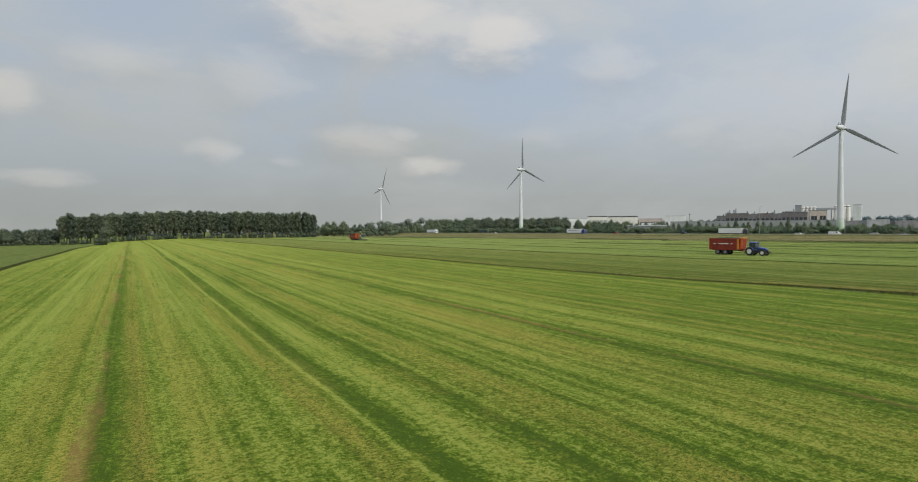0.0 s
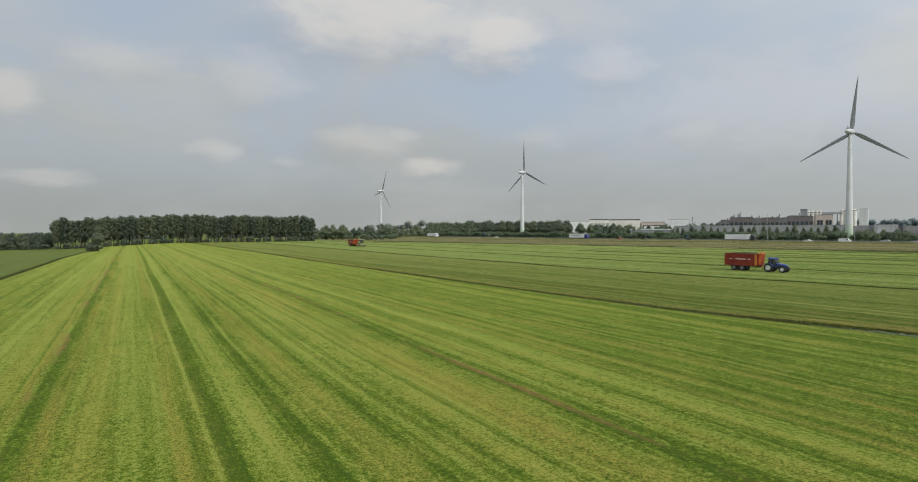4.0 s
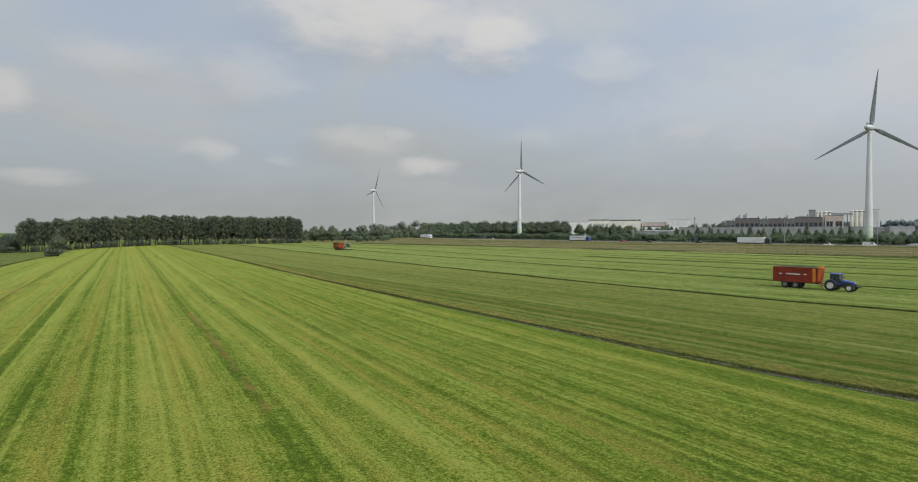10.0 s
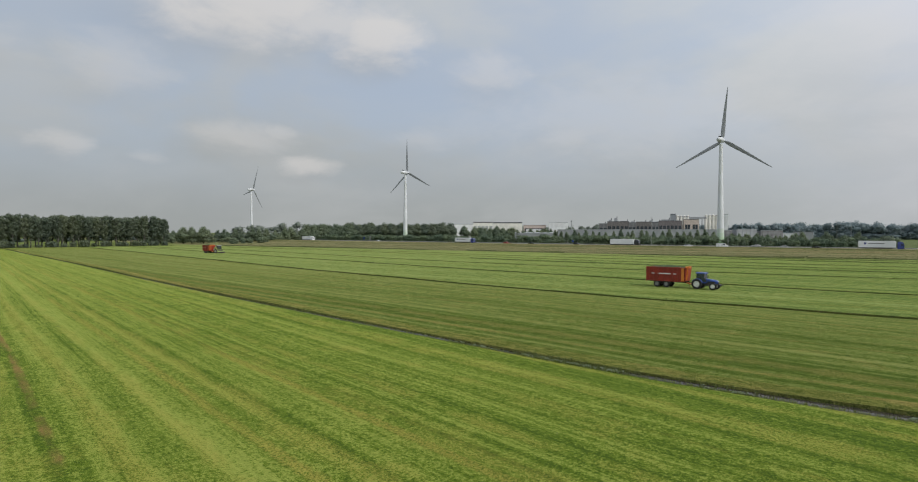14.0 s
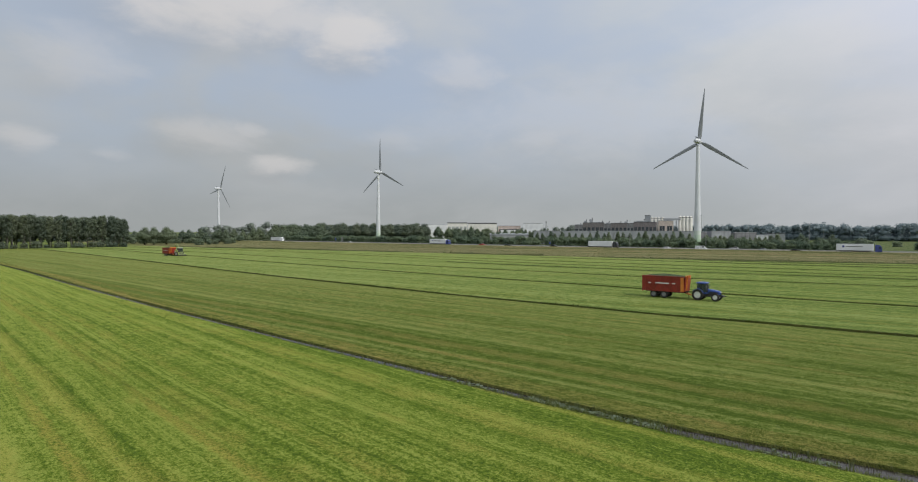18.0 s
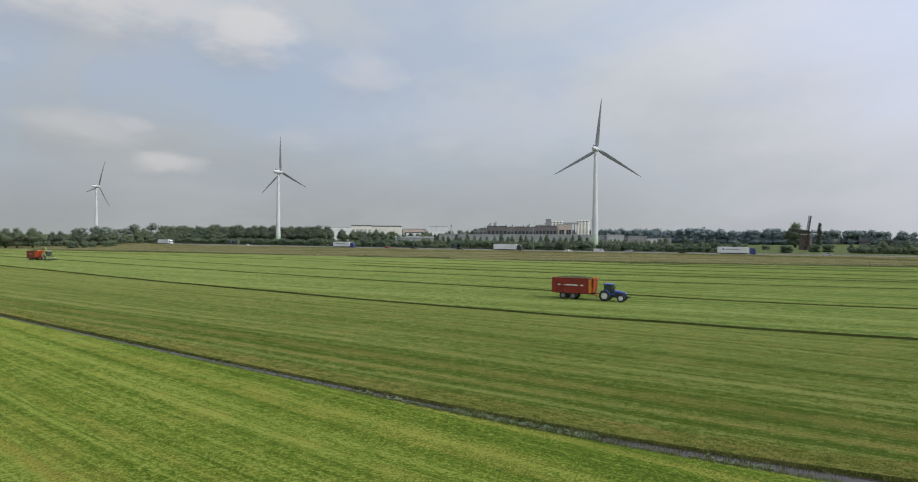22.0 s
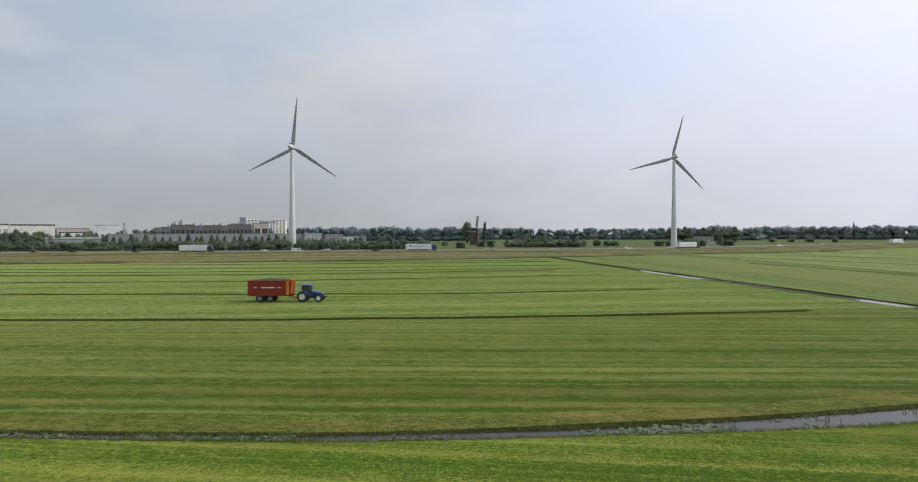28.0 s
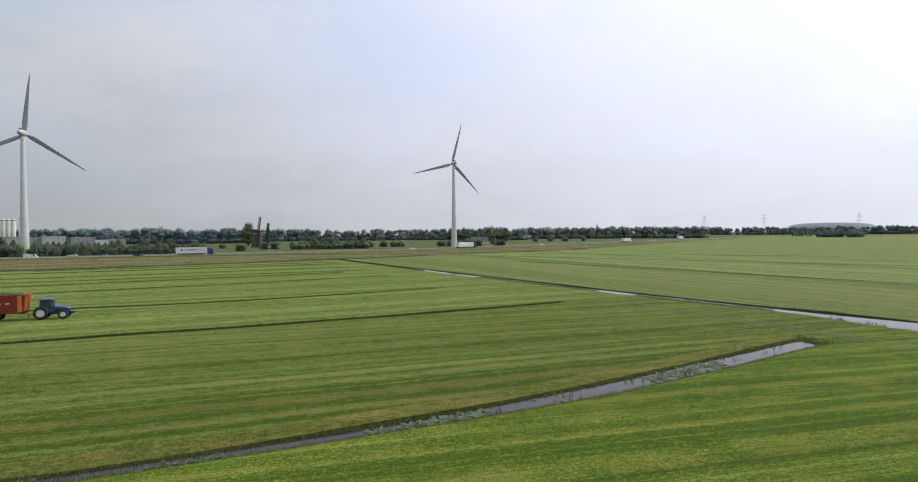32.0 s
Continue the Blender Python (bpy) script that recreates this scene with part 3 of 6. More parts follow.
ditch(rim_a, lambda y: wide_a(y) + 0.1, 0.6, END_A, 0.5)
between(rim_a, lambda y: rim_b(y) - 1.5, 4)
ditch(rim_b, 1.5, 0.75, END_B)
between(rim_b, lambda y: rim_c(y) - 1.4, 3)
ditch(rim_c, 1.4, 0.7, END_C)
between(rim_c, lambda y: rim_d(y) - 1.3, 2)
ditch(rim_d, 1.3, 0.65, END_D)
between(rim_d, lambda y: rim_e(y) - 1.3, 1)
ditch(rim_e, 1.3, 0.65, END_D + 4)
ditch(rim_f, 1.3, 0.65, END_D + 8)
el, rl = held(edge_line, -800, 640), held(road_line, -900, 900)
for k in (0.0, 0.25, 0.5, 0.75):
    column(lambda y, k=k: el(y) + (rl(y) - 24 - el(y)) * k)
for d in (-24, -17, -11, -8.5, -6, 0, 6, 14, 22, 28, 34, 45, 70, 110, 170, 260, 400, 600, 900, 1400, 2200, 3400):
    column(lambda y, d=d: rl(y) + d)

rows_y = [-4500, -3000, -2000, -1400, -1000, -750, -560, -420, -320, -250, -200, -160, -130, -105, -85, -68, -54, -42, -32, -24, -17, -12, -8, -5, -2.5, -1.0]
lines = [(lambda x, v=v: v, 0.0) for v in rows_y]
lines += [(lambda x: 0 * x, 0.0), (lambda x: 0 * x + 0.4, 0.65), (lambda x: wide_w(np.clip(x, -120, 330)) * 0.5, 0.9), (lambda x: wide_w(np.clip(x, -120, 330)) - 0.45, 0.65), (lambda x: wide_w(np.clip(x, -120, 330)), 0.09)]
extra = [1, 2.5, 4, 6, 8, 10, 12, 14, 16, 18, 20, 22, 24, 26] + list(range(28, 130, 3)) + list(range(130, 300, 8)) + list(range(300, 560, 20)) + [580, 650, 740, 860, 1000, 1250, 1600, 2200, 3000, 4400]
lines += [(lambda x, v=v: wide_w(np.clip(x, -120, 330)) + v, 0.0) for v in extra]


def base_w(x):
    return rim_w(np.clip(x, -120, 330))


nx, ny = len(columns), len(lines)
X, Y = np.zeros((ny, nx)), np.zeros((ny, nx))
for j, (g, _) in enumerate(lines):
    Y[j] = g(np.zeros(nx)) if j < len(rows_y) else 0.0
for _ in range(14):
    for i, (f, _, _) in enumerate(columns):
        X[:, i] = f(Y[:, i])
    for j, (g, _) in enumerate(lines):
        Y[j] = base_w(X[j]) + g(X[j])
Z = np.zeros((ny, nx))
for i, (f, dep, end) in enumerate(columns):
    if dep:
        Z[:, i] = np.minimum(Z[:, i], -dep * step(Y[:, i], end, end + 2.5))
for j, (g, dep) in enumerate(lines):
    if dep:
        Z[j] = np.minimum(Z[j], -dep * (1 - step(X[j], 296, 312)) * step(X[j], -120, -100))
off_road = X - rl(Y)
Z += ROAD_Z * step(off_road, -26, -9) * (1 - 0.55 * step(off_road, 28, 48))
relief = 0.05 * np.sin(X * 0.31 + 2) * np.sin(Y * 0.23) + 0.04 * np.sin(X * 0.11 + Y * 0.07)
Z += np.where(np.abs(Z) < 0.01, relief, 0)


def sag(x, y):
    """The land sinks a little towards the poplar wood and the fields west of it."""
    return -3.4 * (1 - step(x, -50, 38)) * step(y, 220, 440)


def crest(o):
    """A low grassy crest between the field edge and the carriageway."""
    return 0.75 * step(o, -17, -11) * (1 - step(o, -8.5, -6.2))


Z += sag(X, Y) + crest(off_road)


def lie(x, y):
    """Height of the land at a place, away from ditches."""
    o = x - float(rl(y))
    return float(ROAD_Z * step(o, -26, -9) * (1 - 0.55 * step(o, 28, 48)) + sag(x, y) + crest(o))


slot = np.zeros((ny - 1, nx - 1), int)
cx, cy = (0.25 * (a[1:, 1:] + a[:-1, 1:] + a[1:, :-1] + a[:-1, :-1]) for a in (X, Y))
dug = Z - sag(X, Y)
low = np.minimum(np.minimum(dug[1:, 1:], dug[:-1, 1:]), np.minimum(dug[1:, :-1], dug[:-1, :-1])) < -0.1
ra_, rb_, el_ = ra(cy), held(rim_b, -90, 640)(cy), el(cy)
slot[:] = 0
slot[(cx > ra_ - 1.0) & (cx < rb_ - 0.7)] = 1
slot[cx >= rb_ - 0.7] = 2
slot[cx < 0.014 * np.clip(cy - 120, 0, 300) - 17.8] = 4
slot[cy < base_w(cx) + 0.2] = 3
slot[cx > el_] = 6
slot[cx - rl(cy) > np.where(cy < -150, 80, 36)] = 5
slot[(cy > 520) & (cx < 150)] = 4
margin = (cx > ra_) & (cx < ra_ + 2.0) & (cy > END_A) & (cy < 500)
slot[margin] = 8
slot[low] = 7
ground_mats = [grass_home, grass_second, grass_third, grass_south, grass_west, grass_far, verge, sedge, bank_dry]
sheet = Shape()
sheet.v = [tuple(p) for p in np.stack([X, Y, Z], -1).reshape(-1, 3).tolist()]
for j in range(ny - 1):
    for i in range(nx - 1):
        sheet.f.append((j * nx + i, j * nx + i + 1, (j + 1) * nx + i + 1, (j + 1) * nx + i))
        sheet.m.append(int(slot[j, i]))
ground = new("ground", sheet.mesh("ground", *ground_mats))
tagged(ground, "flat polder grassland mown in long pale and dark swaths", "ground", kind="structure")


def ribbon(name, centre, offsets, ys, z, material, label, category, kind="structure"):
    """A strip along a line x(y), between two offsets."""
    s = Shape()
    for y in ys:
        a, b = (o(y) if callable(o) else o for o in offsets)
        s.v += [(float(centre(y)) + a, y, z(y) if callable(z) else z), (float(centre(y)) + b, y, z(y) if callable(z) else z)]
    s.f = [(2 * k, 2 * k + 1, 2 * k + 3, 2 * k + 2) for k in range(len(ys) - 1)]
    s.m = [0] * len(s.f)
    ob = new(name, s.mesh(name, material))
    return tagged(ob, label, category, kind=kind)


span_a = [END_A + 0.6 + k * 2.0 for k in range(0, 60)] + [END_A + 122 + 12 * k for k in range(45)]
ribbon("water_ditch", rim_a, (lambda y: -float(wide_a(y)) - 0.1, -0.1), span_a, WATER_Z, water_mat, "still dark ditch water with lily pads between mown fields", "water")
xs = [-110 + 6 * k for k in range(26)] + [46 + 2 * k for k in range(30)] + [108 + 6 * k for k in range(33)]
s = Shape()
for x in xs:
    y = float(base_w(x))
    s.v += [(x, y, WATER_Z), (x, y + float(wide_w(x)), WATER_Z)]
s.f = [(2 * k, 2 * k + 2, 2 * k + 3, 2 * k + 1) for k in range(len(xs) - 1)]
s.m = [0] * len(s.f)
tagged(new("water_cross_ditch", s.mesh("water_cross_ditch", water_mat)), "broad bright ditch that mirrors the sky", "water", kind="structure")

# motorway: two carriageways on a low bank
ys_road = [-2200, -1700, -1300, -1000, -800, -650, -540] + list(range(-460, 700, 20)) + [760, 900, 1200, 1700]
road_z = ROAD_Z + 0.06
for name, a, b in (("road_near", -5.6, 5.6), ("road_far", 14.4, 25.6)):
    ribbon(name, rl, (a, b), ys_road, road_z, asphalt, "grey asphalt motorway carriageway on a low bank", "road")
white_line = surface("road_paint", (0.72, 0.72, 0.7), 0.7, vary=0.1)
for name, a in (("edge_line", -4.6), ("edge_line", 4.4), ("edge_line", 15.4), ("edge_line", 24.4)):
    ribbon(name, rl, (a, a + 0.22), ys_road, road_z + 0.012, white_line, "white painted road edge line", "road marking")
dash = Shape()
for mid in (0.0, 20.0):
    y = -420.0
    while y < 520:
        a, b = float(rl(y)) + mid, float(rl(y + 3)) + mid
        dash.add([(a, y, road_z + 0.012), (a + 0.18, y, road_z + 0.012), (b + 0.18, y + 3, road_z + 0.012), (b, y + 3, road_z + 0.012)], [(0, 1, 2, 3)])
        y += 12
tagged(new("lane_dashes", dash.mesh("lane_dashes", white_line)), "white broken lane markings on asphalt", "road marking", kind="stuff")

# ---------------------------------------------------------------- wind turbines
tower_white = surface("tower_paint", (0.62, 0.64, 0.65), 0.45, vary=0.05, scale=0.08)
blade_grey = surface("blade_gelcoat", (0.27, 0.28, 0.29), 0.45, vary=0.05, scale=0.1)
nacelle_paint = surface("nacelle_paint", (0.55, 0.57, 0.58), 0.4, vary=0.06, scale=0.2)
tower_greens = [surface("tower_green_band", (0.62 - 0.065 * k, 0.64 - 0.025 * k, 0.62 - 0.08 * k), 0.5, vary=0.05, scale=0.1) for k in range(1, 5)]
dark_steel = surface("dark_steel", (0.08, 0.085, 0.09), 0.5, 0.6)
concrete = surface("concrete", (0.42, 0.41, 0.38), 0.85, vary=0.12, scale=0.5, bump=0.3)


def blade_shape(length):
    """A tapering, twisting blade along +z, chord widest near the root."""
    s, rings = Shape(), []
    for k in range(15):
        f = k / 14
        r = 1.2 + f * (length - 1.2)
        chord = 1.0 if f < 0.03 else 2.5 * (1 - f) ** 0.8 * min(1, (f + 0.06) / 0.16) + 0.28
        thick = max(0.07, 0.9 * (1 - f) ** 2.2 * (1 if f < 0.05 else 0.62) + 0.05)
        tw = radians(16 * (1 - f) ** 1.5 + 2)
        ring = []
        for i in range(10):
            a = 2 * math.pi * i / 10
            cx_, ty = (math.cos(a) * 0.5 - 0.12) * chord, math.sin(a) * 0.5 * thick
            ring.append((cx_ * math.cos(tw) - ty * math.sin(tw), cx_ * math.sin(tw) + ty * math.cos(tw) + 1.4 * f * f, r))
        rings.append(ring)
    rings.append([(x * 0.3, y * 0.3 + 0.98, length + 0.25) for x, y, _ in rings[-1]])
    return s.loft(rings)


def wind_turbine(x, y, hub, blade, spin, face, label, banded=True):
    """Tower with a green-banded foot, egg-shaped nacelle, spinner and three blades. face: yaw to which the rotor looks."""
    t = thing("wind_turbine", pose(x, y, lie(x, y)), label, "wind turbine", "wind turbines")
    hub -= lie(x, y)
    part("foundation", Shape().lathe([(4.2, -0.3), (4.2, 0.25), (3.6, 0.4), (0.1, 0.4)], (0, 0, 0), (0, 0, 1), 28), concrete, t)
    radius = lambda h: 2.35 - (2.35 - 1.0) * (h / hub) ** 0.75
    green_to, n_band = (11.0, 4) if banded else (0.3, 0)
    for k in range(n_band):
        a, b = 0.3 + (green_to - 0.3) * k / n_band, 0.3 + (green_to - 0.3) * (k + 1) / n_band
        part("green_band", Shape().lathe([(radius(a), a), (radius(b), b)], (0, 0, 0), (0, 0, 1), 28), tower_greens[n_band - 1 - k], t, "tower ring in a shade of green" if k == 0 else "", True)
    heights = [green_to + (hub - 2.2 - green_to) * k / 3 for k in range(4)]
    for a, b in zip(heights, heights[1:]):
        part("tower_section", Shape().lathe([(radius(a), a), (radius(b) * 1.0, b - 0.08), (radius(b) + 0.06, b - 0.06), (radius(b) + 0.06, b)], (0, 0, 0), (0, 0, 1), 28), tower_white, t, smooth=True)
    part("tower_door", Shape().box(-0.5, 0.5, -2.42, -2.2, 0.6, 2.7, 0.05), dark_steel, t, "dark steel door at the tower foot")
    turn = pose(0, 0, hub, 0, 0, face)
    nac = part("nacelle", Shape().lathe([(0.25, -5.4), (0.95, -5.0), (1.45, -3.8), (1.7, -1.8), (1.75, 0.2), (1.55, 1.7), (1.3, 2.2)], (0, 0, 0.25), (0, 1, 0), 24), nacelle_paint, t, "egg-shaped grey nacelle", True, turn)
    part("weather_mast", Shape().tube([(0, -3.6, 1.5), (0, -3.6, 3.0)], 0.06, 6).tube([(-0.7, -3.6, 2.9), (0.7, -3.6, 2.9)], 0.05, 6), dark_steel, nac)
    part("cooler", Shape().box(-0.9, 0.9, -2.6, -2.2, 1.6, 2.4, 0.05), dark_steel, nac)
    rotor = part("spinner", Shape().lathe([(1.25, 0.0), (1.32, 0.5), (1.2, 1.5), (0.85, 2.3), (0.25, 2.75), (0.02, 2.8)], (0, 0, 0), (0, 1, 0), 24), nacelle_paint, t, "rounded spinner of the rotor hub", True, turn @ pose(0, 2.3, 0.25, 0, spin, 0))
    me = None
    for k in range(3):
        if me is None:
            b = part("blade", blade_shape(blade), blade_grey, rotor, "", True, pose(0, 0.9, 0, 0, 0, 0))
            me = b.data
        else:
            b = part("blade", me, blade_grey, rotor, "", True, pose(0, 0.9, 0, 0, 120 * k, 0))
    return t


for x, y, hub, blade, spin, label in (
    (374.9, 187.0, 66.2, 33.0, 4, "tall light grey wind turbine with green-banded foot behind motorway bushes"),
    (349.7, 480.9, 66.9, 33.0, -4, "light grey wind turbine in front of a dark wood"),
    (328.0, 807.5, 67.2, 33.0, 20, "distant white wind turbine behind low trees"),
    (460.9, -69.1, 66.4, 33.0, 15, "light grey wind turbine beside a farm hedge, at rest"),
):
    wind_turbine(x, y, hub, blade, spin, -84, label, y > 0)

# ---------------------------------------------------------------- industrial estate behind the motorway
white_clad = surface("white_cladding", (0.72, 0.73, 0.72), 0.5, vary=0.06, scale=0.2)
cream_clad = surface("cream_cladding", (0.74, 0.72, 0.65), 0.6, vary=0.08, scale=0.2)
grey_clad = surface("grey_cladding", (0.33, 0.345, 0.355), 0.55, vary=0.08, scale=0.15)
pale_grey = surface("pale_grey_cladding", (0.33, 0.345, 0.345), 0.5, vary=0.06, scale=0.15)
brown_brick = surface("brown_brick", (0.17, 0.155, 0.15), 0.85, vary=0.15, scale=0.6)
mauve_brick = surface("mauve_brick", (0.18, 0.16, 0.16), 0.85, vary=0.15, scale=0.6)
sand_brick = surface("sand_brick", (0.55, 0.46, 0.40), 0.85, vary=0.12, scale=0.6)
roof_dark = surface("roof_felt", (0.075, 0.078, 0.08), 0.8, vary=0.2, scale=0.4)
green_clad = surface("green_grey_cladding", (0.34, 0.37, 0.35), 0.5, vary=0.08, scale=0.3)
win_dark = surface("dark_window", (0.035, 0.045, 0.055), 0.12, vary=0.1)


def building(name, a, b, deep, height, wall, roof, label, bays=0, window=None, ribs=0, parapet=0.5, pitched=0.0, stripe=None):
    """A block whose front runs from a to b; the depth lies behind it, away from the fields."""
    (ax, ay), (bx, by) = a, b
    length, yaw = math.hypot(bx - ax, by - ay), math.degrees(math.atan2(by - ay, bx - ax))
    t = thing(name, pose(ax, ay, 0, 0, 0, yaw), label, "building")
    th = 0.35
    for nm, q in (("front_wall", (0, length, 0, th)), ("back_wall", (0, length, deep - th, deep)), ("side_wall", (0, th, th, deep - th)), ("side_wall", (length - th, length, th, deep - th))):
        part(nm, Shape().box(*q, -0.6, height), wall, t)
    if pitched:
        part("roof", Shape().loft([[(-0.4, -0.5, height - 0.15), (length + 0.4, -0.5, height - 0.15), (length + 0.4, -0.5, height + 0.1), (-0.4, -0.5, height + 0.1)], [(-0.4, deep / 2, height + pitched - 0.2), (length + 0.4, deep / 2, height + pitched - 0.2), (length + 0.4, deep / 2, height + pitched), (-0.4, deep / 2, height + pitched)], [(-0.4, deep + 0.5, height - 0.15), (length + 0.4, deep + 0.5, height - 0.15), (length + 0.4, deep + 0.5, height + 0.1), (-0.4, deep + 0.5, height + 0.1)]]), roof, t)
    else:
        part("roof", Shape().box(th, length - th, th, deep - th, height - 0.6, height - parapet), roof, t)
        part("parapet_cap", Shape().box(-0.15, length + 0.15, -0.15, th + 0.1, height, height + 0.35, 0.04), roof, t)
    if stripe:
        part("fascia_band", Shape().box(-0.1, length + 0.1, -0.12, -0.004, height - stripe, height - 0.01), roof, t)
    for k in range(bays):
        w = length / bays
        x0, z0, z1 = w * (k + 0.16), height * 0.52, height * 0.78
        fr = part("window", Shape().box(x0, x0 + w * 0.68, -0.1, 0.02, z0, z1, 0.03), window or win_dark, t)
        part("window_bar", Shape().box(x0 + w * 0.33, x0 + w * 0.36, -0.16, -0.09, z0, z1), wall, fr)
    for k in range(ribs):
        x0 = length * (k + 0.5) / ribs
        part("wall_rib", Shape().box(x0 - 0.2, x0 + 0.2, -0.22, -0.002, 0, height - 0.4), wall, t)
    return t


building("distribution_hall", (514.0, 621.2), (546.9, 591.8), 60, 19.5, white_clad, pale_grey, "long low white warehouse behind dark trees", ribs=6)
building("office_hall", (504.2, 549.6), (521.5, 533.0), 40, 21.6, cream_clad, roof_dark, "cream hall with glazed end and dark roof edge", bays=5, window=green_clad, stripe=0.8)
building("cream_hall", (521.7, 532.0), (546.0, 506.0), 42, 21.2, cream_clad, roof_dark, "cream ribbed warehouse with dark roof edge", ribs=9, stripe=1.0)
building("storage_hall", (542.0, 496.4), (558.8, 476.7), 30, 13.5, white_clad, roof_dark, "small white storage hall beside the cream one", ribs=4, stripe=0.6)
building("brick_annex", (549.0, 506.5), (566.5, 485.5), 26, 17.6, sand_brick, roof_dark, "sand-coloured brick block behind the storage hall", bays=3)
building("white_block", (559.7, 475.6), (573.9, 457.6), 26, 20.6, white_clad, pale_grey, "bright white clad block on the estate", ribs=3)
building("low_warehouse", (408.3, 390.8), (431.0, 364.4), 24, 8.4, pale_grey, grey_clad, "low pale grey shed between bushes", ribs=7, pitched=0.8)
building("long_shed", (394.6, 329.8), (457.2, 224.4), 40, 11.4, pale_grey, pale_grey, "very long pale grey shed behind a row of clipped trees", ribs=26)
# the brick works: a chain of blocks of uneven height
works_a, works_b = Vector((488.4, 353.9)), Vector((526.0, 288.5))
works_grey = surface("works_grey", (0.19, 0.19, 0.195), 0.8, vary=0.15, scale=0.3)
for f0, f1, h, wall, bays in ((0.0, 0.10, 17.4, works_grey, 2), (0.10, 0.36, 19.4, brown_brick, 5), (0.36, 0.45, 18.2, works_grey, 2), (0.45, 0.64, 19.0, brown_brick, 4), (0.64, 0.72, 18.6, works_grey, 2), (0.72, 0.99, 19.8, mauve_brick, 6)):
    p, q = works_a.lerp(works_b, f0), works_a.lerp(works_b, f1 - 0.002)
    building("factory_block", (p.x, p.y), (q.x, q.y), 30, h, wall, roof_dark, "grey-brown factory block with dark windows, part of a long works" if bays > 2 else "low grey link block of a long brick works", bays=bays)
building("process_house", (526.6, 288.0), (533.0, 276.6), 12, 21.0, sand_brick, roof_dark, "pinkish brick process house next to the silos", bays=2)
for p, q, h, wall, lab in (((462.0, 232.0), (474.0, 222.0), 10.6, works_grey, "low grey shed with a flat pale roof"), ((477.0, 219.5), (489.0, 209.5), 11.4, grey_clad, "low grey ribbed shed between other sheds"), ((491.5, 207.4), (505.0, 196.0), 10.4, works_grey, "low grey shed at the end of the estate")):
    building("link_shed", p, q, 26, h, wall, pale_grey, lab, ribs=5, parapet=0.4)
building("estate_office", (540.5, 201.0), (544.5, 187.0), 14, 9.5, pale_grey, roof_dark, "small pale office block on the estate", ribs=4)
building("white_workshop", (521.0, 203.0), (524.4, 193.5), 12, 8.5, white_clad, pale_grey, "small white workshop with a bright gable", ribs=3)

def works_roof(f):
    return next(h for f1, h in ((0.10, 17.4), (0.36, 19.4), (0.45, 18.2), (0.64, 19.0), (0.72, 18.6), (2, 19.8)) if f < f1) - 0.6


# roof plant on the brick works
for k, (f, w, h) in enumerate(((0.04, 5, 1.2), (0.12, 3, 2.6), (0.19, 3, 4.2), (0.30, 8, 1.4), (0.40, 4, 2.2), (0.52, 9, 1.0), (0.62, 3, 2.4), (0.70, 6, 1.5), (0.80, 9, 2.2), (0.93, 6, 1.2))):
    t = thing("roof_plant", pose(488.4 + (526.0 - 488.4) * f + 5, 353.9 + (288.5 - 353.9) * f + 2, works_roof(f), 0, 0, -60), "grey ventilation plant on the factory roof", "ventilation unit", "roof plant")
    part("casing", Shape().box(-w / 2, w / 2, 0, 4, 0, h, 0.1), grey_clad, t)
    part("stack", Shape().tube([(w * 0.3, 2, h), (w * 0.3, 2, h + 1.5)], 0.35, 10), dark_steel, t)

# silos in two batteries with a bridge between
for g, (x0, y0) in enumerate(((540.5, 305.0), (552.0, 279.0))):
    for k in range(5 if g == 0 else 4):
        x, y, h = x0 + 1.15 * k, y0 - 2.9 * k, 25.2 if g == 0 else 25.8
        t = thing("silo", pose(x, y, 0), "tall pale cylindrical silo in a battery", "silo", "factory silos")
        part("barrel", Shape().lathe([(1.5, -0.5), (1.5, h - 1.6), (1.2, h - 0.5), (0.4, h)], (0, 0, 0), (0, 0, 1), 16), cream_clad, t, smooth=True)
        part("top_rail", Shape().lathe([(1.5, h - 1.4), (1.56, h - 1.4), (1.56, h - 0.9), (1.5, h - 0.9)], (0, 0, 0), (0, 0, 1), 16), dark_steel, t)
building("silo_house", (536.0, 306.5), (537.6, 301.5), 8, 26.5, pale_grey, roof_dark, "narrow grey lift tower at the silos", bays=1)
building("silo_block", (559.0, 268.5), (561.5, 262.5), 8, 26.0, white_clad, pale_grey, "white slab-sided silo block", ribs=2)
t = thing("conveyor_bridge", pose(545.5, 292.0, 22.0, 0, 0, -67), "covered conveyor bridge between the silos", "conveyor")
part("gallery", Shape().box(-1, 15, -1, 1, 0, 1.8, 0.1), grey_clad, t)
for k in range(2):
    part("leg", Shape().tube([(3 + 8 * k, 0, -22.5), (3 + 8 * k, 0, 0)], 0.3, 8), dark_steel, t)
t = thing("chimney", pose(584.4, 460.3, 0), "slim pale factory chimney", "chimney")
part("flue", Shape().lathe([(1.0, -0.5), (0.7, 23.4), (0.55, 23.4), (0.5, 22)], (0, 0, 0), (0, 0, 1), 16), pale_grey, t, smooth=True)
part("collar", Shape().lathe([(0.85, 22.2), (0.95, 22.2), (0.95, 22.8), (0.85, 22.8)], (0, 0, 0), (0, 0, 1), 16), dark_steel, t)

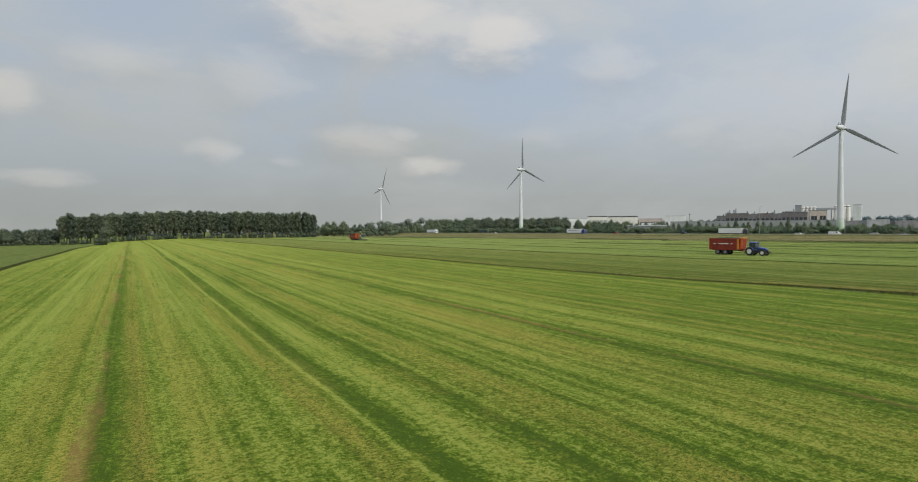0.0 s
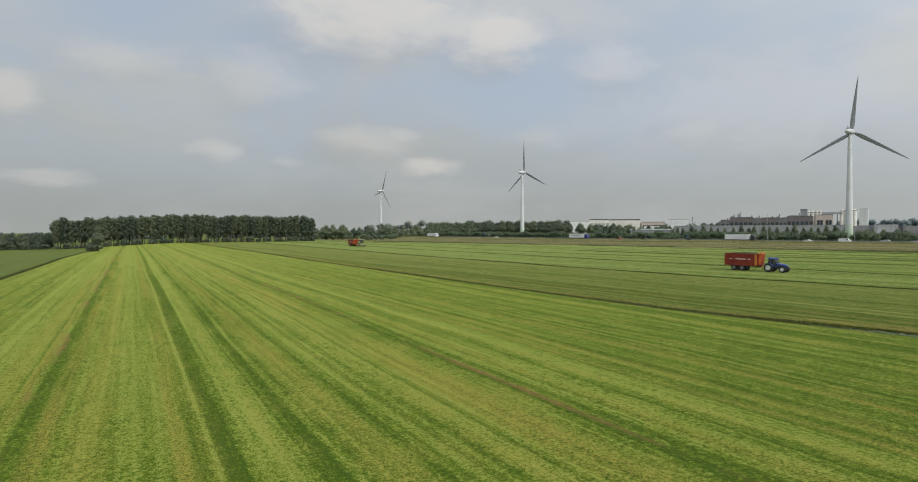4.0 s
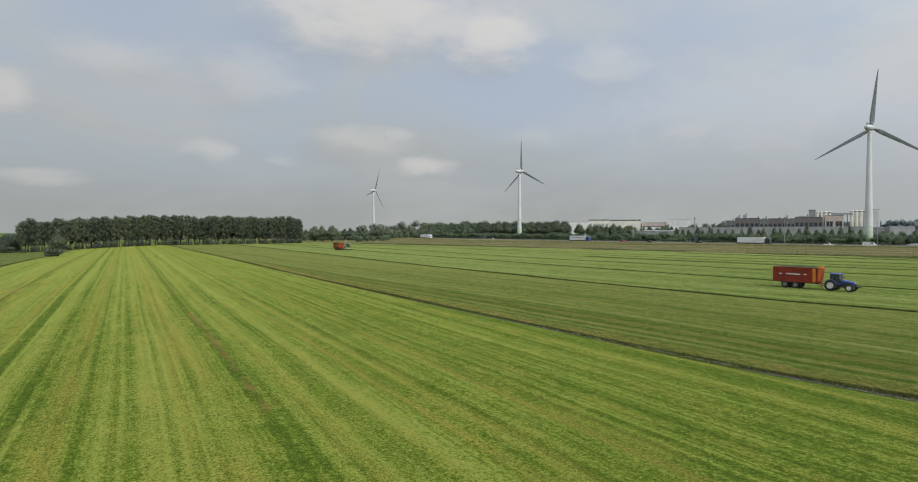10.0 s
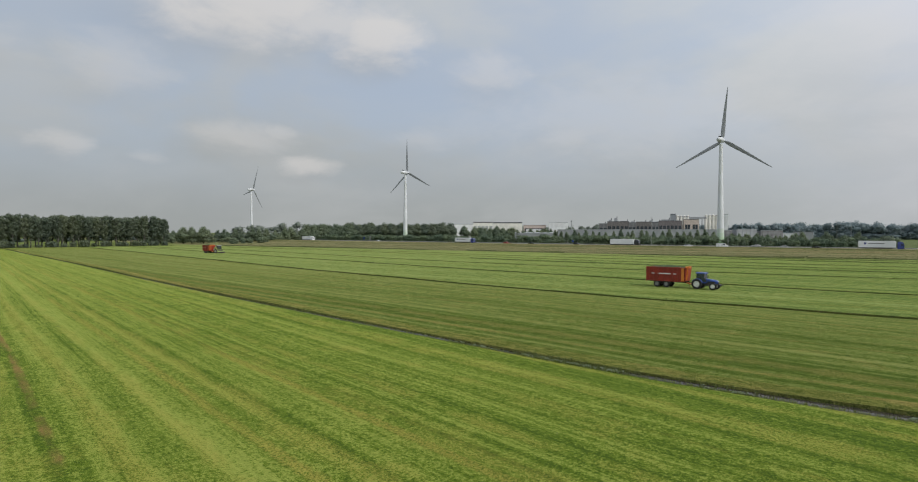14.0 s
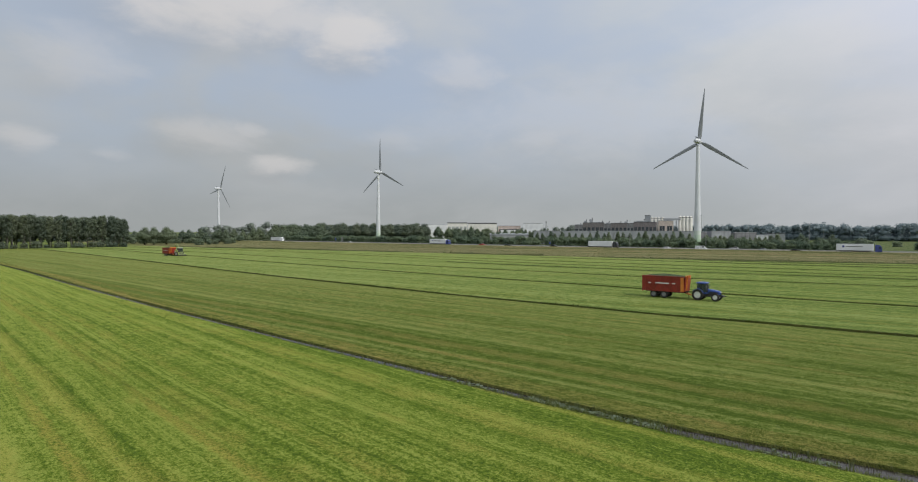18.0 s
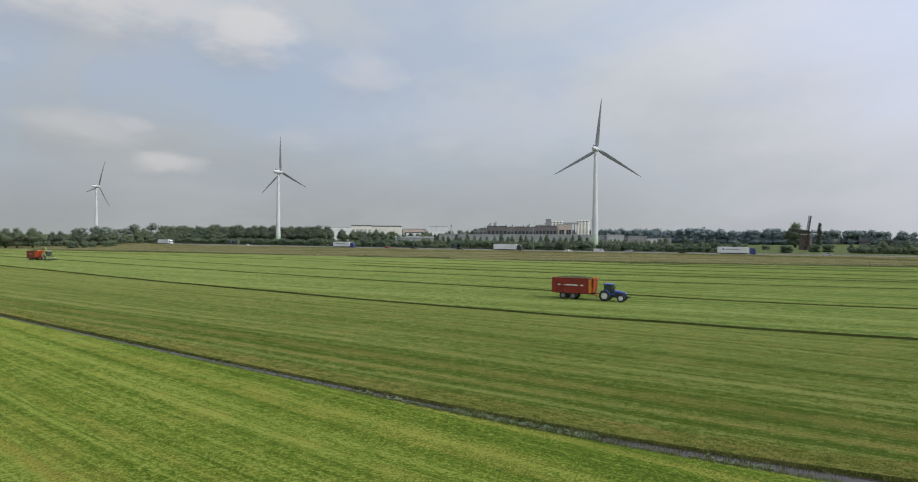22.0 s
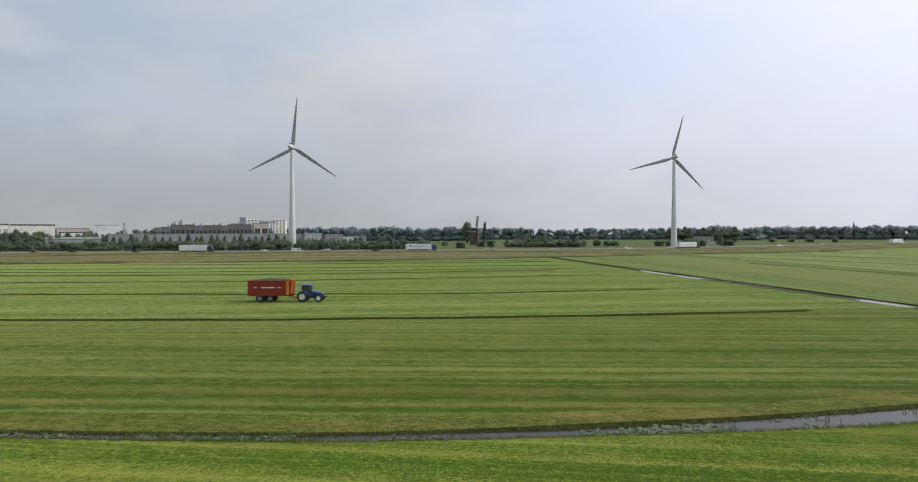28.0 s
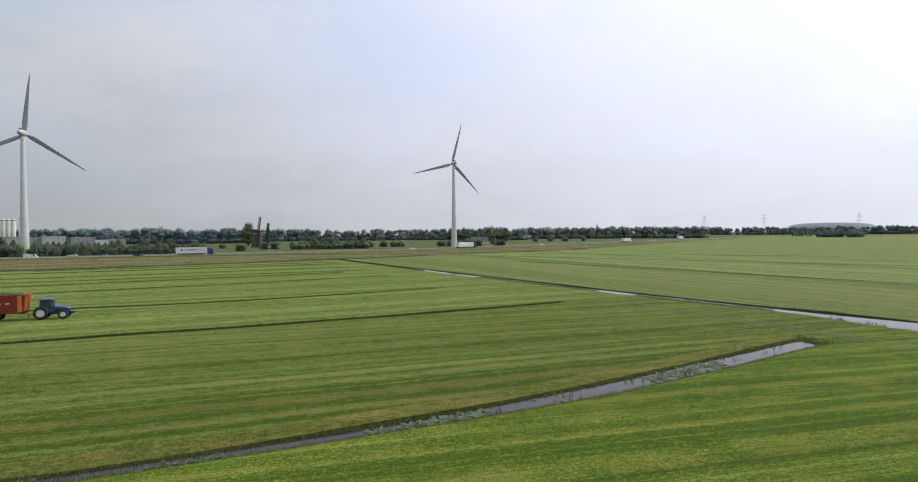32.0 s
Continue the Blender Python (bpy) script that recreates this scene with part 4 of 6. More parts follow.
# ---------------------------------------------------------------- polder mill
mill_brick = surface("mill_brick", (0.115, 0.085, 0.068), 0.9, vary=0.2, scale=0.7)
thatch = surface("thatch", (0.09, 0.075, 0.06), 0.95, vary=0.2, scale=0.8, bump=0.4)
sail_wood = surface("sail_wood", (0.03, 0.027, 0.024), 0.8, vary=0.15)
mill_white = surface("mill_white", (0.6, 0.6, 0.57), 0.6)
mill = thing("windmill", pose(542.1, 85.0, 0.8), "old brown polder windmill with dark wooden sails", "windmill")
part("body", Shape().lathe([(5.0, -1.2), (4.9, 0.4), (4.1, 5.5), (3.3, 11.0), (3.0, 12.6)], (0, 0, 0), (0, 0, 1), 8), mill_brick, mill)
part("band", Shape().lathe([(3.25, 11.6), (3.38, 11.6), (3.3, 12.3), (3.15, 12.3)], (0, 0, 0), (0, 0, 1), 8), mill_white, mill)
part("door", Shape().box(-5.05, -4.6, -0.7, 0.7, 0.0, 2.2, 0.05), sail_wood, mill)
for z in (4.2, 8.0):
    w = part("window", Shape().box(-4.6 + z * 0.11, -4.1 + z * 0.11, -0.45, 0.45, z, z + 1.2, 0.04), win_dark, mill)
    part("window_frame", Shape().box(-4.66 + z * 0.11, -4.6 + z * 0.11, -0.55, 0.55, z - 0.1, z), mill_white, w)
cap = part("cap", Shape().loft([[(-3.4, -2.6, 12.6), (3.6, -2.6, 12.6), (3.6, 2.6, 12.6), (-3.4, 2.6, 12.6)], [(-3.2, -2.1, 14.2), (3.2, -2.1, 14.2), (3.2, 2.1, 14.2), (-3.2, 2.1, 14.2)], [(-2.6, -0.5, 15.7), (2.2, -0.4, 15.4), (2.2, 0.4, 15.4), (-2.6, 0.5, 15.7)]]), thatch, mill, "thatched boat-shaped cap", m=pose(0, 0, 0, 0, 0, 28))
part("tail_pole", Shape().tube([(3.2, 0, 13.2), (7.0, 0, 2.0)], 0.18, 6).tube([(2.5, -2.4, 13), (6.9, 0, 2.3)], 0.12, 6).tube([(2.5, 2.4, 13), (6.9, 0, 2.3)], 0.12, 6), sail_wood, cap)
hub_m = pose(0, 0, 0, 0, 0, 28) @ pose(-4.2, 0, 14.1, 0, 0, 0)
axle = part("windshaft", Shape().tube([(-0.5, 0, 0), (2.5, 0, 0)], 0.35, 10), sail_wood, mill, m=hub_m)
for k in range(4):
    s = Shape().tube([(0, 0, 0.3), (0, 0, 12.2)], [0.42, 0.26], 6)
    for j in range(13):
        z = 1.8 + j * 0.82
        s.box(-0.05, 0.05, -0.45, 1.75, z, z + 0.45)
    for e in (-0.45, 0.65, 1.72):
        s.box(-0.06, 0.06, e, e + 0.1, 1.7, 12.1)
    part("sail", s, sail_wood, axle, m=pose(-0.3, 0, 0, 8 + 90 * k, 0, 0))

# ---------------------------------------------------------------- trees and bushes
bark = surface("bark", (0.075, 0.062, 0.05), 0.9, vary=0.2, scale=3, bump=0.4)
pale_bark = surface("poplar_bark", (0.17, 0.16, 0.14), 0.9, vary=0.2, scale=2, bump=0.3)
leaf_oak = leaves("leaf_broad", (0.112, 0.148, 0.096), (0.245, 0.29, 0.178))
leaf_poplar = leaves("leaf_poplar", (0.10, 0.13, 0.088), (0.22, 0.25, 0.165))
leaf_bush = leaves("leaf_willow_scrub", (0.088, 0.128, 0.074), (0.195, 0.245, 0.150))
leaf_dark = leaves("leaf_dark", (0.088, 0.118, 0.084), (0.195, 0.228, 0.15))
# far trees: distance haze is put into these two pale, bluish leaf colours
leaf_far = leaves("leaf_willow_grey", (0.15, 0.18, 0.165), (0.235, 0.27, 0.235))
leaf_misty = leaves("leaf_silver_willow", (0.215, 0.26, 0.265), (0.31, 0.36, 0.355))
leaf_red = leaves("leaf_copper", (0.07, 0.018, 0.012), (0.18, 0.05, 0.03))
rng = random.Random(4)


def crown_shape(lobes, count, size, rng, core=0.6):
    """Leaf clumps on and inside a set of lobes (centre, radii): each clump is a bent spray of leaves."""
    v, f = [], []
    vol = [r[0] * r[1] + r[1] * r[2] + r[0] * r[2] for _, r in lobes]
    for _ in range(count):
        (c, r) = rng.choices(lobes, vol)[0]
        d = Vector((rng.gauss(0, 1), rng.gauss(0, 1), rng.gauss(0, 1))).normalized()
        k = 0.55 + 0.5 * rng.random() ** 0.6
        p = Vector((c[0] + d.x * r[0] * k, c[1] + d.y * r[1] * k, c[2] + d.z * r[2] * k))
        out = (d + 0.5 * Vector((rng.uniform(-1, 1), rng.uniform(-1, 1), rng.uniform(-0.6, 1)))).normalized()
        a = out.orthogonal().normalized()
        a = (a * math.cos(t := rng.uniform(0, 6.3)) + out.cross(a) * math.sin(t)).normalized()
        b = out.cross(a)
        s = size * rng.uniform(0.6, 1.35)
        n = len(v)
        v += [tuple(p + a * s * 0.9), tuple(p + b * s * 0.6 + out * s * 0.3), tuple(p - a * s * 0.8), tuple(p - b * s * 0.6 + out * s * 0.1)]
        f += [(n, n + 1, n + 2), (n, n + 2, n + 3)]
    for c, r in lobes:
        # a dense heart of leaves inside every lobe
        n, k = len(v), core
        ring = [(math.cos(a), math.sin(a)) for a in (1.047 * i for i in range(6))]
        v.append((c[0], c[1], c[2] - r[2] * k))
        for z, q in ((-0.55, 0.8), (0.1, 1.0), (0.65, 0.72)):
            v += [(c[0] + r[0] * k * q * a * rng.uniform(0.85, 1.12), c[1] + r[1] * k * q * b * rng.uniform(0.85, 1.12), c[2] + r[2] * k * (z + rng.uniform(-0.1, 0.1))) for a, b in ring]
        v.append((c[0], c[1], c[2] + r[2] * k))
        for i in range(6):
            j = (i + 1) % 6
            f.append((n, n + 1 + j, n + 1 + i))
            for t in (0, 6):
                f.append((n + 1 + t + i, n + 1 + t + j, n + 7 + t + j, n + 7 + t + i))
            f.append((n + 13 + i, n + 13 + j, n + 19))
    sh = Shape()
    sh.v, sh.f, sh.m = v, f, [0] * len(f)
    return sh


def tree_proto(kind, rng):
    """Trunk and crown for one unit-less tree about 10 m high; copies are scaled."""
    trunk, lobes = Shape(), []
    if kind == "poplar":
        trunk.tube([(0, 0, -0.3), (0.05, 0, 3), (0.1, 0.05, 6), (0, 0, 9.2)], [0.15, 0.12, 0.08, 0.02], 7)
        for k in range(22):
            z, a = 3.6 + 0.26 * k, k * 2.4 + rng.uniform(-0.5, 0.5)
            w = (0.95 if k < 16 else 0.8) * rng.uniform(0.55, 1.15)
            q = (math.cos(a) * w, math.sin(a) * w, z + rng.uniform(-0.3, 0.2))
            trunk.tube([(0, 0, q[2] - 1.4), q], [0.045, 0.012], 4)
            lobes.append((q, (rng.uniform(0.42, 0.7), rng.uniform(0.42, 0.7), rng.uniform(0.6, 0.95))))
        lobes += [((0.1, 0, 8.9), (0.6, 0.6, 0.85)), ((0, 0, 6.0), (0.8, 0.8, 2.2))]
        for k in range(4):
            a = rng.uniform(0, 6.3)
            q = (math.cos(a) * 0.5, math.sin(a) * 0.5, rng.uniform(1.8, 3.2))
            trunk.tube([(0, 0, q[2] - 0.7), q], [0.03, 0.01], 4)
            lobes.append((q, (0.3, 0.3, 0.4)))
        return trunk, crown_shape(lobes, 2600, 0.17, rng, 0.5), pale_bark, leaf_poplar
    if kind == "broad":
        trunk.tube([(0, 0, -0.3), (0.1, 0, 2), (0, 0.1, 4.2)], [0.38, 0.28, 0.16], 8)
        for k in range(13):
            a, ring = k * 2.4 + rng.uniform(-0.4, 0.4), rng.choice((0.35, 0.75, 1.0))
            q = (math.cos(a) * 2.5 * ring, math.sin(a) * 2.5 * ring, 2.6 + 5.0 * (1 - ring * 0.66) * rng.uniform(0.75, 1.12))
            trunk.tube([(0, 0, 3.0), (q[0] * 0.5, q[1] * 0.5, (q[2] + 3) / 2), q], [0.13, 0.08, 0.02], 5)
            r = rng.uniform(1.1, 1.8)
            lobes.append((q, (r * 1.1, r * 1.1, r)))
        lobes += [((0, 0, 8.0), (1.5, 1.5, 1.6)), ((0, 0, 6.0), (2.0, 2.0, 1.9)), ((0, 0, 4.0), (2.2, 2.2, 1.6))]
        lobes += [((1.6 * math.cos(a), 1.6 * math.sin(a), 1.9), (1.5, 1.5, 1.2)) for a in (0, 1.6, 3.1, 4.7)]
        return trunk, crown_shape(lobes, 3000, 0.29, rng), bark, leaf_oak
    if kind == "cone":
        trunk.tube([(0, 0, -0.3), (0, 0, 8.5)], [0.22, 0.04], 7)
        for k in range(7):
            z = 2.2 + 1.1 * k
            w = 2.5 * (1 - (z - 1.5) / 9.4)
            lobes.append(((rng.uniform(-0.2, 0.2), rng.uniform(-0.2, 0.2), z), (w, w, 1.0)))
        return trunk, crown_shape(lobes, 1400, 0.32, rng), bark, leaf_oak
    if kind == "column":
        trunk.tube([(0, 0, -0.3), (0, 0, 9)], [0.2, 0.03], 6)
        for k in range(8):
            z = 1.5 + 1.05 * k
            lobes.append(((rng.uniform(-0.1, 0.1), rng.uniform(-0.1, 0.1), z), (0.95 * (1.1 - 0.08 * k), 0.95 * (1.1 - 0.08 * k), 1.0)))
        return trunk, crown_shape(lobes, 1000, 0.27, rng), bark, leaf_dark
    # scrub: several stems from the ground, crown down to the grass, scaled from 4 m
    for k in range(8):
        a, w = k * 0.8 + rng.uniform(-0.3, 0.3), rng.uniform(0.4, 1.9)
        q = (math.cos(a) * w, math.sin(a) * w, rng.uniform(1.2, 2.6))
        trunk.tube([(math.cos(a) * 0.2, math.sin(a) * 0.2, -0.2), q], [0.09, 0.03], 5)
        lobes.append((q, (rng.uniform(0.9, 1.4), rng.uniform(0.9, 1.4), rng.uniform(0.9, 1.35))))
        lobes.append(((q[0], q[1], 0.7), (1.0, 1.0, 0.7)))
    lobes.append(((0, 0, 2.6), (1.3, 1.3, 1.1)))
    return trunk, crown_shape(lobes, 1600, 0.2, rng), bark, leaf_bush


PROTO = {}


def plant(name, kind, x, y, h, label, group, leaf=None, wide=1.0, z=None):
    """One tree or bush; its mesh is one of a few of its kind, turned and scaled."""
    ref = 4.0 if kind == "scrub" else 10.0
    key = (kind, rng.randrange(4), leaf.name if leaf else "")
    if key not in PROTO:
        trunk, crown, bk, lf = tree_proto(kind, random.Random(hash_of(key)))
        PROTO[key] = (fix_normals(trunk.mesh("trunk", bk, smooth=True)), crown.mesh("crown", leaf or lf))
    s = h / ref
    w = s * wide * rng.uniform(0.88, 1.14)
    t = thing(name, Matrix.LocRotScale((x, y, (lie(x, y) if z is None else z) - 0.1), Euler((0, 0, rng.uniform(0, 6.3))), (w, w, s)), label, "bush" if kind == "scrub" else "tree", group)
    for nm, me in zip(("trunk" if kind != "scrub" else "stems", "crown"), PROTO[key]):
        ob = new(nm, me)
        ob.parent = t
    return t


def hash_of(key):
    return sum((i + 1) * ord(c) for i, c in enumerate("".join(map(str, key))))


def belt(name, kind, a, b, gap, h, label, group, deep=0.0, leaf=None, wide=1.0, jitter=0.35, rows=1):
    """Plants along a line from a to b, gap metres apart, in one or more rows."""
    length = math.hypot(b[0] - a[0], b[1] - a[1])
    n = max(1, int(length / gap))
    ux, uy = (b[0] - a[0]) / length, (b[1] - a[1]) / length
    for r in range(rows):
        for k in range(n + 1):
            f = (k + (0.5 if r % 2 else 0)) * gap + rng.uniform(-jitter, jitter) * gap
            d = deep * r + rng.uniform(-jitter, jitter) * gap * 0.6
            plant(name, kind, a[0] + ux * f - uy * d, a[1] + uy * f + ux * d, rng.uniform(*h), label, group, leaf, wide)


# poplar wood at the end of the mown field
belt("poplar", "poplar", (-40, 473), (137, 484), 4.4, (19.0, 22.2), "tall dark poplar in a close planted wood", "poplar wood", 7.0, rows=3, jitter=0.3, wide=1.1)
belt("undergrowth_bush", "scrub", (-40, 471), (137, 480), 5.0, (2.5, 5.5), "dark undergrowth bush at the foot of the wood", "wood edge", leaf=leaf_dark)
belt("wood_tree", "broad", (-190, 470), (-42, 482), 5.5, (10.5, 12.5), "dark broadleaf tree in the low part of the wood", "low wood", 9.0, leaf=leaf_dark, rows=3)
plant("field_bush", "broad", -10.5, 335.0, 13.0, "dense dark bush at the corner of the mown field", "field bushes", leaf_dark, 0.62)
plant("field_bush", "scrub", -13.0, 337.0, 5.0, "dense dark bush at the corner of the mown field", "field bushes", leaf_dark, 0.9)
# beyond the wood, left of the turbines
belt("round_tree", "broad", (164, 540), (182, 534), 9, (14, 16), "rounded dark green tree beyond the wood", "estate trees", wide=1.1)
belt("hedge_tree", "broad", (150, 600), (290, 545), 9, (9.5, 13.5), "medium broadleaf tree in a long belt", "tree belt", 10, rows=2)
belt("tall_tree", "broad", (296, 578), (335, 556), 6.5, (15, 19), "large dark broadleaf tree behind the motorway", "motorway wood", 12, rows=2, leaf=leaf_oak, wide=1.3)
belt("tall_tree", "broad", (336, 572), (436, 512), 6.0, (16, 21), "large dark broadleaf tree behind the motorway", "motorway wood", 12, rows=2, leaf=leaf_dark, wide=1.35)
belt("low_bush", "scrub", (285, 535), (318, 395), 5, (4.5, 7.5), "grey-green willow bush along the motorway", "motorway bushes", 8, rows=2)
belt("understory_bush", "scrub", (150, 592), (290, 540), 6, (4, 7), "dark understory bush at a tree belt", "tree belt", leaf=leaf_oak)
belt("understory_bush", "scrub", (292, 572), (436, 504), 6, (4, 7.5), "dark understory bush at a tree belt", "motorway wood", leaf=leaf_oak)
belt("understory_bush", "scrub", (-190, 466), (-42, 477), 6, (4, 7), "dark understory bush at the wood edge", "low wood", leaf=leaf_dark)
belt("low_bush", "scrub", (190, 505), (262, 560), 10, (4, 7), "grey-green willow bush along the motorway", "motorway bushes", leaf=leaf_oak)
# bushes and young trees between road and estate
belt("low_bush", "scrub", (322, 395), (345, 300), 6.5, (3.0, 8.5), "olive green bush behind the motorway", "motorway bushes", 9, rows=3, jitter=0.6)
belt("low_bush", "scrub", (345, 300), (372, 170), 6.5, (3.0, 8.0), "olive green bush behind the motorway", "motorway bushes", 8, rows=3, jitter=0.6)
belt("low_bush", "scrub", (368, 180), (404, 105), 6.5, (3.0, 7.8), "olive green bush behind the motorway", "motorway bushes", 9, rows=3, jitter=0.6)
belt("young_tree", "broad", (398, 400), (440, 372), 8, (9, 12), "young green tree in front of a low shed", "estate trees")
belt("young_tree", "broad", (450, 505), (500, 470), 9, (13, 17), "green tree in front of the cream hall", "estate trees", 10, rows=2)
belt("estate_tree", "broad", (478, 520), (556, 446), 6.5, (10.5, 14.0), "green tree in front of the pale halls", "estate trees", 9, rows=2, leaf=leaf_oak)
belt("clipped_tree", "cone", (376, 312), (432, 216), 5.0, (9.0, 11.6), "dark cone-shaped street tree in a row", "street tree row", jitter=0.25, wide=1.45)
belt("young_tree", "broad", (452, 216), (492, 182), 6, (6.0, 9.0), "young green tree beside the estate", "estate trees", jitter=0.5)
belt("young_tree", "broad", (404, 190), (418, 120), 8, (7, 10), "young green tree beside the estate", "estate trees")
for x, y, h in ((389, 171, 6.0), (392, 166, 5.2), (387, 176, 4.6)):
    plant("copper_bush", "scrub", x, y, h, "reddish copper-leaved bush among green ones", "copper bushes", leaf_red)
plant("dark_bush", "scrub", 372.0, 103.0, 8.0, "dense dark bush beside the motorway", "motorway bushes", leaf_dark, 0.9)
plant("dark_bush", "scrub", 409.0, 108.0, 7.5, "dense dark bush beside the motorway", "motorway bushes", leaf_oak, 1.0)
plant("lone_bush", "scrub", 430.0, 86.0, 5.5, "lone rounded bush in the meadow", "meadow bushes", leaf_bush, 1.5)
# round the mill
plant("mill_tree", "broad", 640.9, 102.0, 25.0, "large round tree behind the windmill", "mill trees", leaf_dark, 1.1)
plant("mill_poplar", "column", 662.5, 84.5, 24.5, "narrow dark columnar poplar beside the windmill", "mill trees", None, 1.2)
belt("meadow_bush", "scrub", (470, 72), (474, 62), 6, (5.0, 6.5), "rounded green bush at the meadow edge", "meadow bushes", wide=1.3)
belt("thicket_tree", "broad", (464, 52), (462, 0), 5.5, (5.5, 9.0), "dense dark green thicket tree beside the motorway", "thicket", 7, leaf=leaf_oak, rows=2, wide=1.35)
belt("thicket_bush", "scrub", (458, 54), (456, -2), 6, (4.0, 6.0), "dark green thicket bush beside the motorway", "thicket", leaf=leaf_oak, wide=1.2)
belt("meadow_bush", "scrub", (500, -10), (498, -36), 8, (5.0, 7.0), "rounded green bush at the meadow edge", "meadow bushes", leaf=leaf_oak, wide=1.2)
plant("meadow_bush", "scrub", 519.0, 109.0, 4.5, "rounded green bush at the meadow edge", "meadow bushes", leaf_oak, 1.3)
belt("hedge_bush", "scrub", (491, -66), (484, -98), 5, (5.5, 7.5), "dark hedge bush beside the turbine", "turbine hedge", leaf=leaf_oak)
plant("dark_fir", "cone", 462.0, -102.0, 12.5, "dark fir tree beside the motorway", "turbine hedge", None, 0.9)
plant("dark_bush", "scrub", 463.0, -108.0, 7.0, "dense dark bush beside the motorway", "turbine hedge", leaf_dark)
belt("farm_tree", "broad", (724, -130), (706, -196), 11, (15, 19.5), "broad dark farm tree behind the turbine", "farm trees", 12, leaf=leaf_oak, rows=2)
belt("meadow_bush", "scrub", (670, -222), (660, -300), 20, (5.0, 8.0), "rounded green bush at the meadow edge", "meadow bushes", leaf=leaf_oak, wide=1.3)
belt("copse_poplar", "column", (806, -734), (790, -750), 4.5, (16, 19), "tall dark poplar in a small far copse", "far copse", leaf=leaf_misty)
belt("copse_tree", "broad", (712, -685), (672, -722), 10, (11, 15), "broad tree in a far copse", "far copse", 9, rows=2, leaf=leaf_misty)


def far_wood(name, points, h, step_, label, leaf):
    """Far woods that nobody could count, one object."""
    v, f = [], []
    r = random.Random(len(label) + int(points[0][0]))
    for (ax, ay), (bx, by) in zip(points, points[1:]):
        length = math.hypot(bx - ax, by - ay)
        for k in range(int(length / step_) + 1):
            q = (k + r.uniform(-0.3, 0.3)) * step_ / length
            swell = 0.5 + 0.5 * math.sin((ax + (bx - ax) * q) * 0.031 + (ay + (by - ay) * q) * 0.043) * math.sin((ay + (by - ay) * q) * 0.0137 + 1.0)
            hh = (h[0] + (h[1] - h[0]) * (0.35 * r.random() + 0.65 * swell)) * r.uniform(0.93, 1.04)
            x, y = ax + (bx - ax) * q + r.uniform(-8, 8), ay + (by - ay) * q + r.uniform(-8, 8)
            w = hh * r.uniform(0.3, 0.5)
            lobes = [((x + r.uniform(-w, w) * 0.6, y + r.uniform(-w, w) * 0.6, hh * r.uniform(0.3, 0.8)), (w * r.uniform(0.35, 0.7), w * r.uniform(0.35, 0.7), hh * r.uniform(0.14, 0.24))) for _ in range(8)]
            lobes += [((x, y, hh * 0.2), (w * 1.2, w * 1.2, hh * 0.25)), ((x + w * 0.8, y - w, hh * 0.22), (w, w, hh * 0.25))]
            c = crown_shape(lobes, 300, hh * 0.055, r, 0.72)
            n0 = len(v)
            v += c.v
            f += [tuple(i + n0 for i in q_) for q_ in c.f]
    sh = Shape()
    sh.v, sh.f, sh.m = v, f, [0] * len(f)
    return tagged(new(name, sh.mesh(name, leaf)), label, "wood", kind="stuff")


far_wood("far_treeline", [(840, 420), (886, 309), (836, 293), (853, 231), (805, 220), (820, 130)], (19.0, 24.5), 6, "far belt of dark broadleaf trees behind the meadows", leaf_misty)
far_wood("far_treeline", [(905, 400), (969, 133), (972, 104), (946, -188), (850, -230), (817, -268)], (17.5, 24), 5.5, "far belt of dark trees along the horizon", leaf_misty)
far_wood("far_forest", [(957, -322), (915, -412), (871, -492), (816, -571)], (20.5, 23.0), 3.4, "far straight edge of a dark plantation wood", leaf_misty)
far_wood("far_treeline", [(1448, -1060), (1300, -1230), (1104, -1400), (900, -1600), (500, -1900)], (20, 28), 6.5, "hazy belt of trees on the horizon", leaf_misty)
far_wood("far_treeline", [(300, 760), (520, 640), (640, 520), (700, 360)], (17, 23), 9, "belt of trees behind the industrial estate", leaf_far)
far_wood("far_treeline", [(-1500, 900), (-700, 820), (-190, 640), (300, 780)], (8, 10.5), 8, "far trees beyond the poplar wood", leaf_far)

# ---------------------------------------------------------------- vehicles
red_paint = surface("trailer_red", (0.26, 0.022, 0.014), 0.45, vary=0.12, scale=1.2, coat=0.2)
orange_paint = surface("trailer_orange", (0.62, 0.2, 0.03), 0.45, vary=0.08)
blue_paint = surface("tractor_blue", (0.03, 0.075, 0.30), 0.35, vary=0.08, scale=2, coat=0.3)
cab_dark = surface("cab_black", (0.025, 0.026, 0.03), 0.5)
tyre_black = surface("tyre_rubber", (0.028, 0.027, 0.026), 0.9, vary=0.2, scale=6, bump=0.5, second=(0.07, 0.06, 0.045))
rim_white = surface("rim_white", (0.62, 0.62, 0.58), 0.5, vary=0.1)
rim_grey = surface("rim_grey", (0.2, 0.2, 0.195), 0.55, 0.3)
chassis = surface("chassis_paint", (0.05, 0.045, 0.045), 0.6, vary=0.2)
chopped = surface("chopped_grass", (0.05, 0.075, 0.03), 0.95, vary=0.3, scale=5, bump=0.9, second=(0.08, 0.11, 0.042))
cab_glass = glass("tinted_glass", (0.10, 0.13, 0.14))
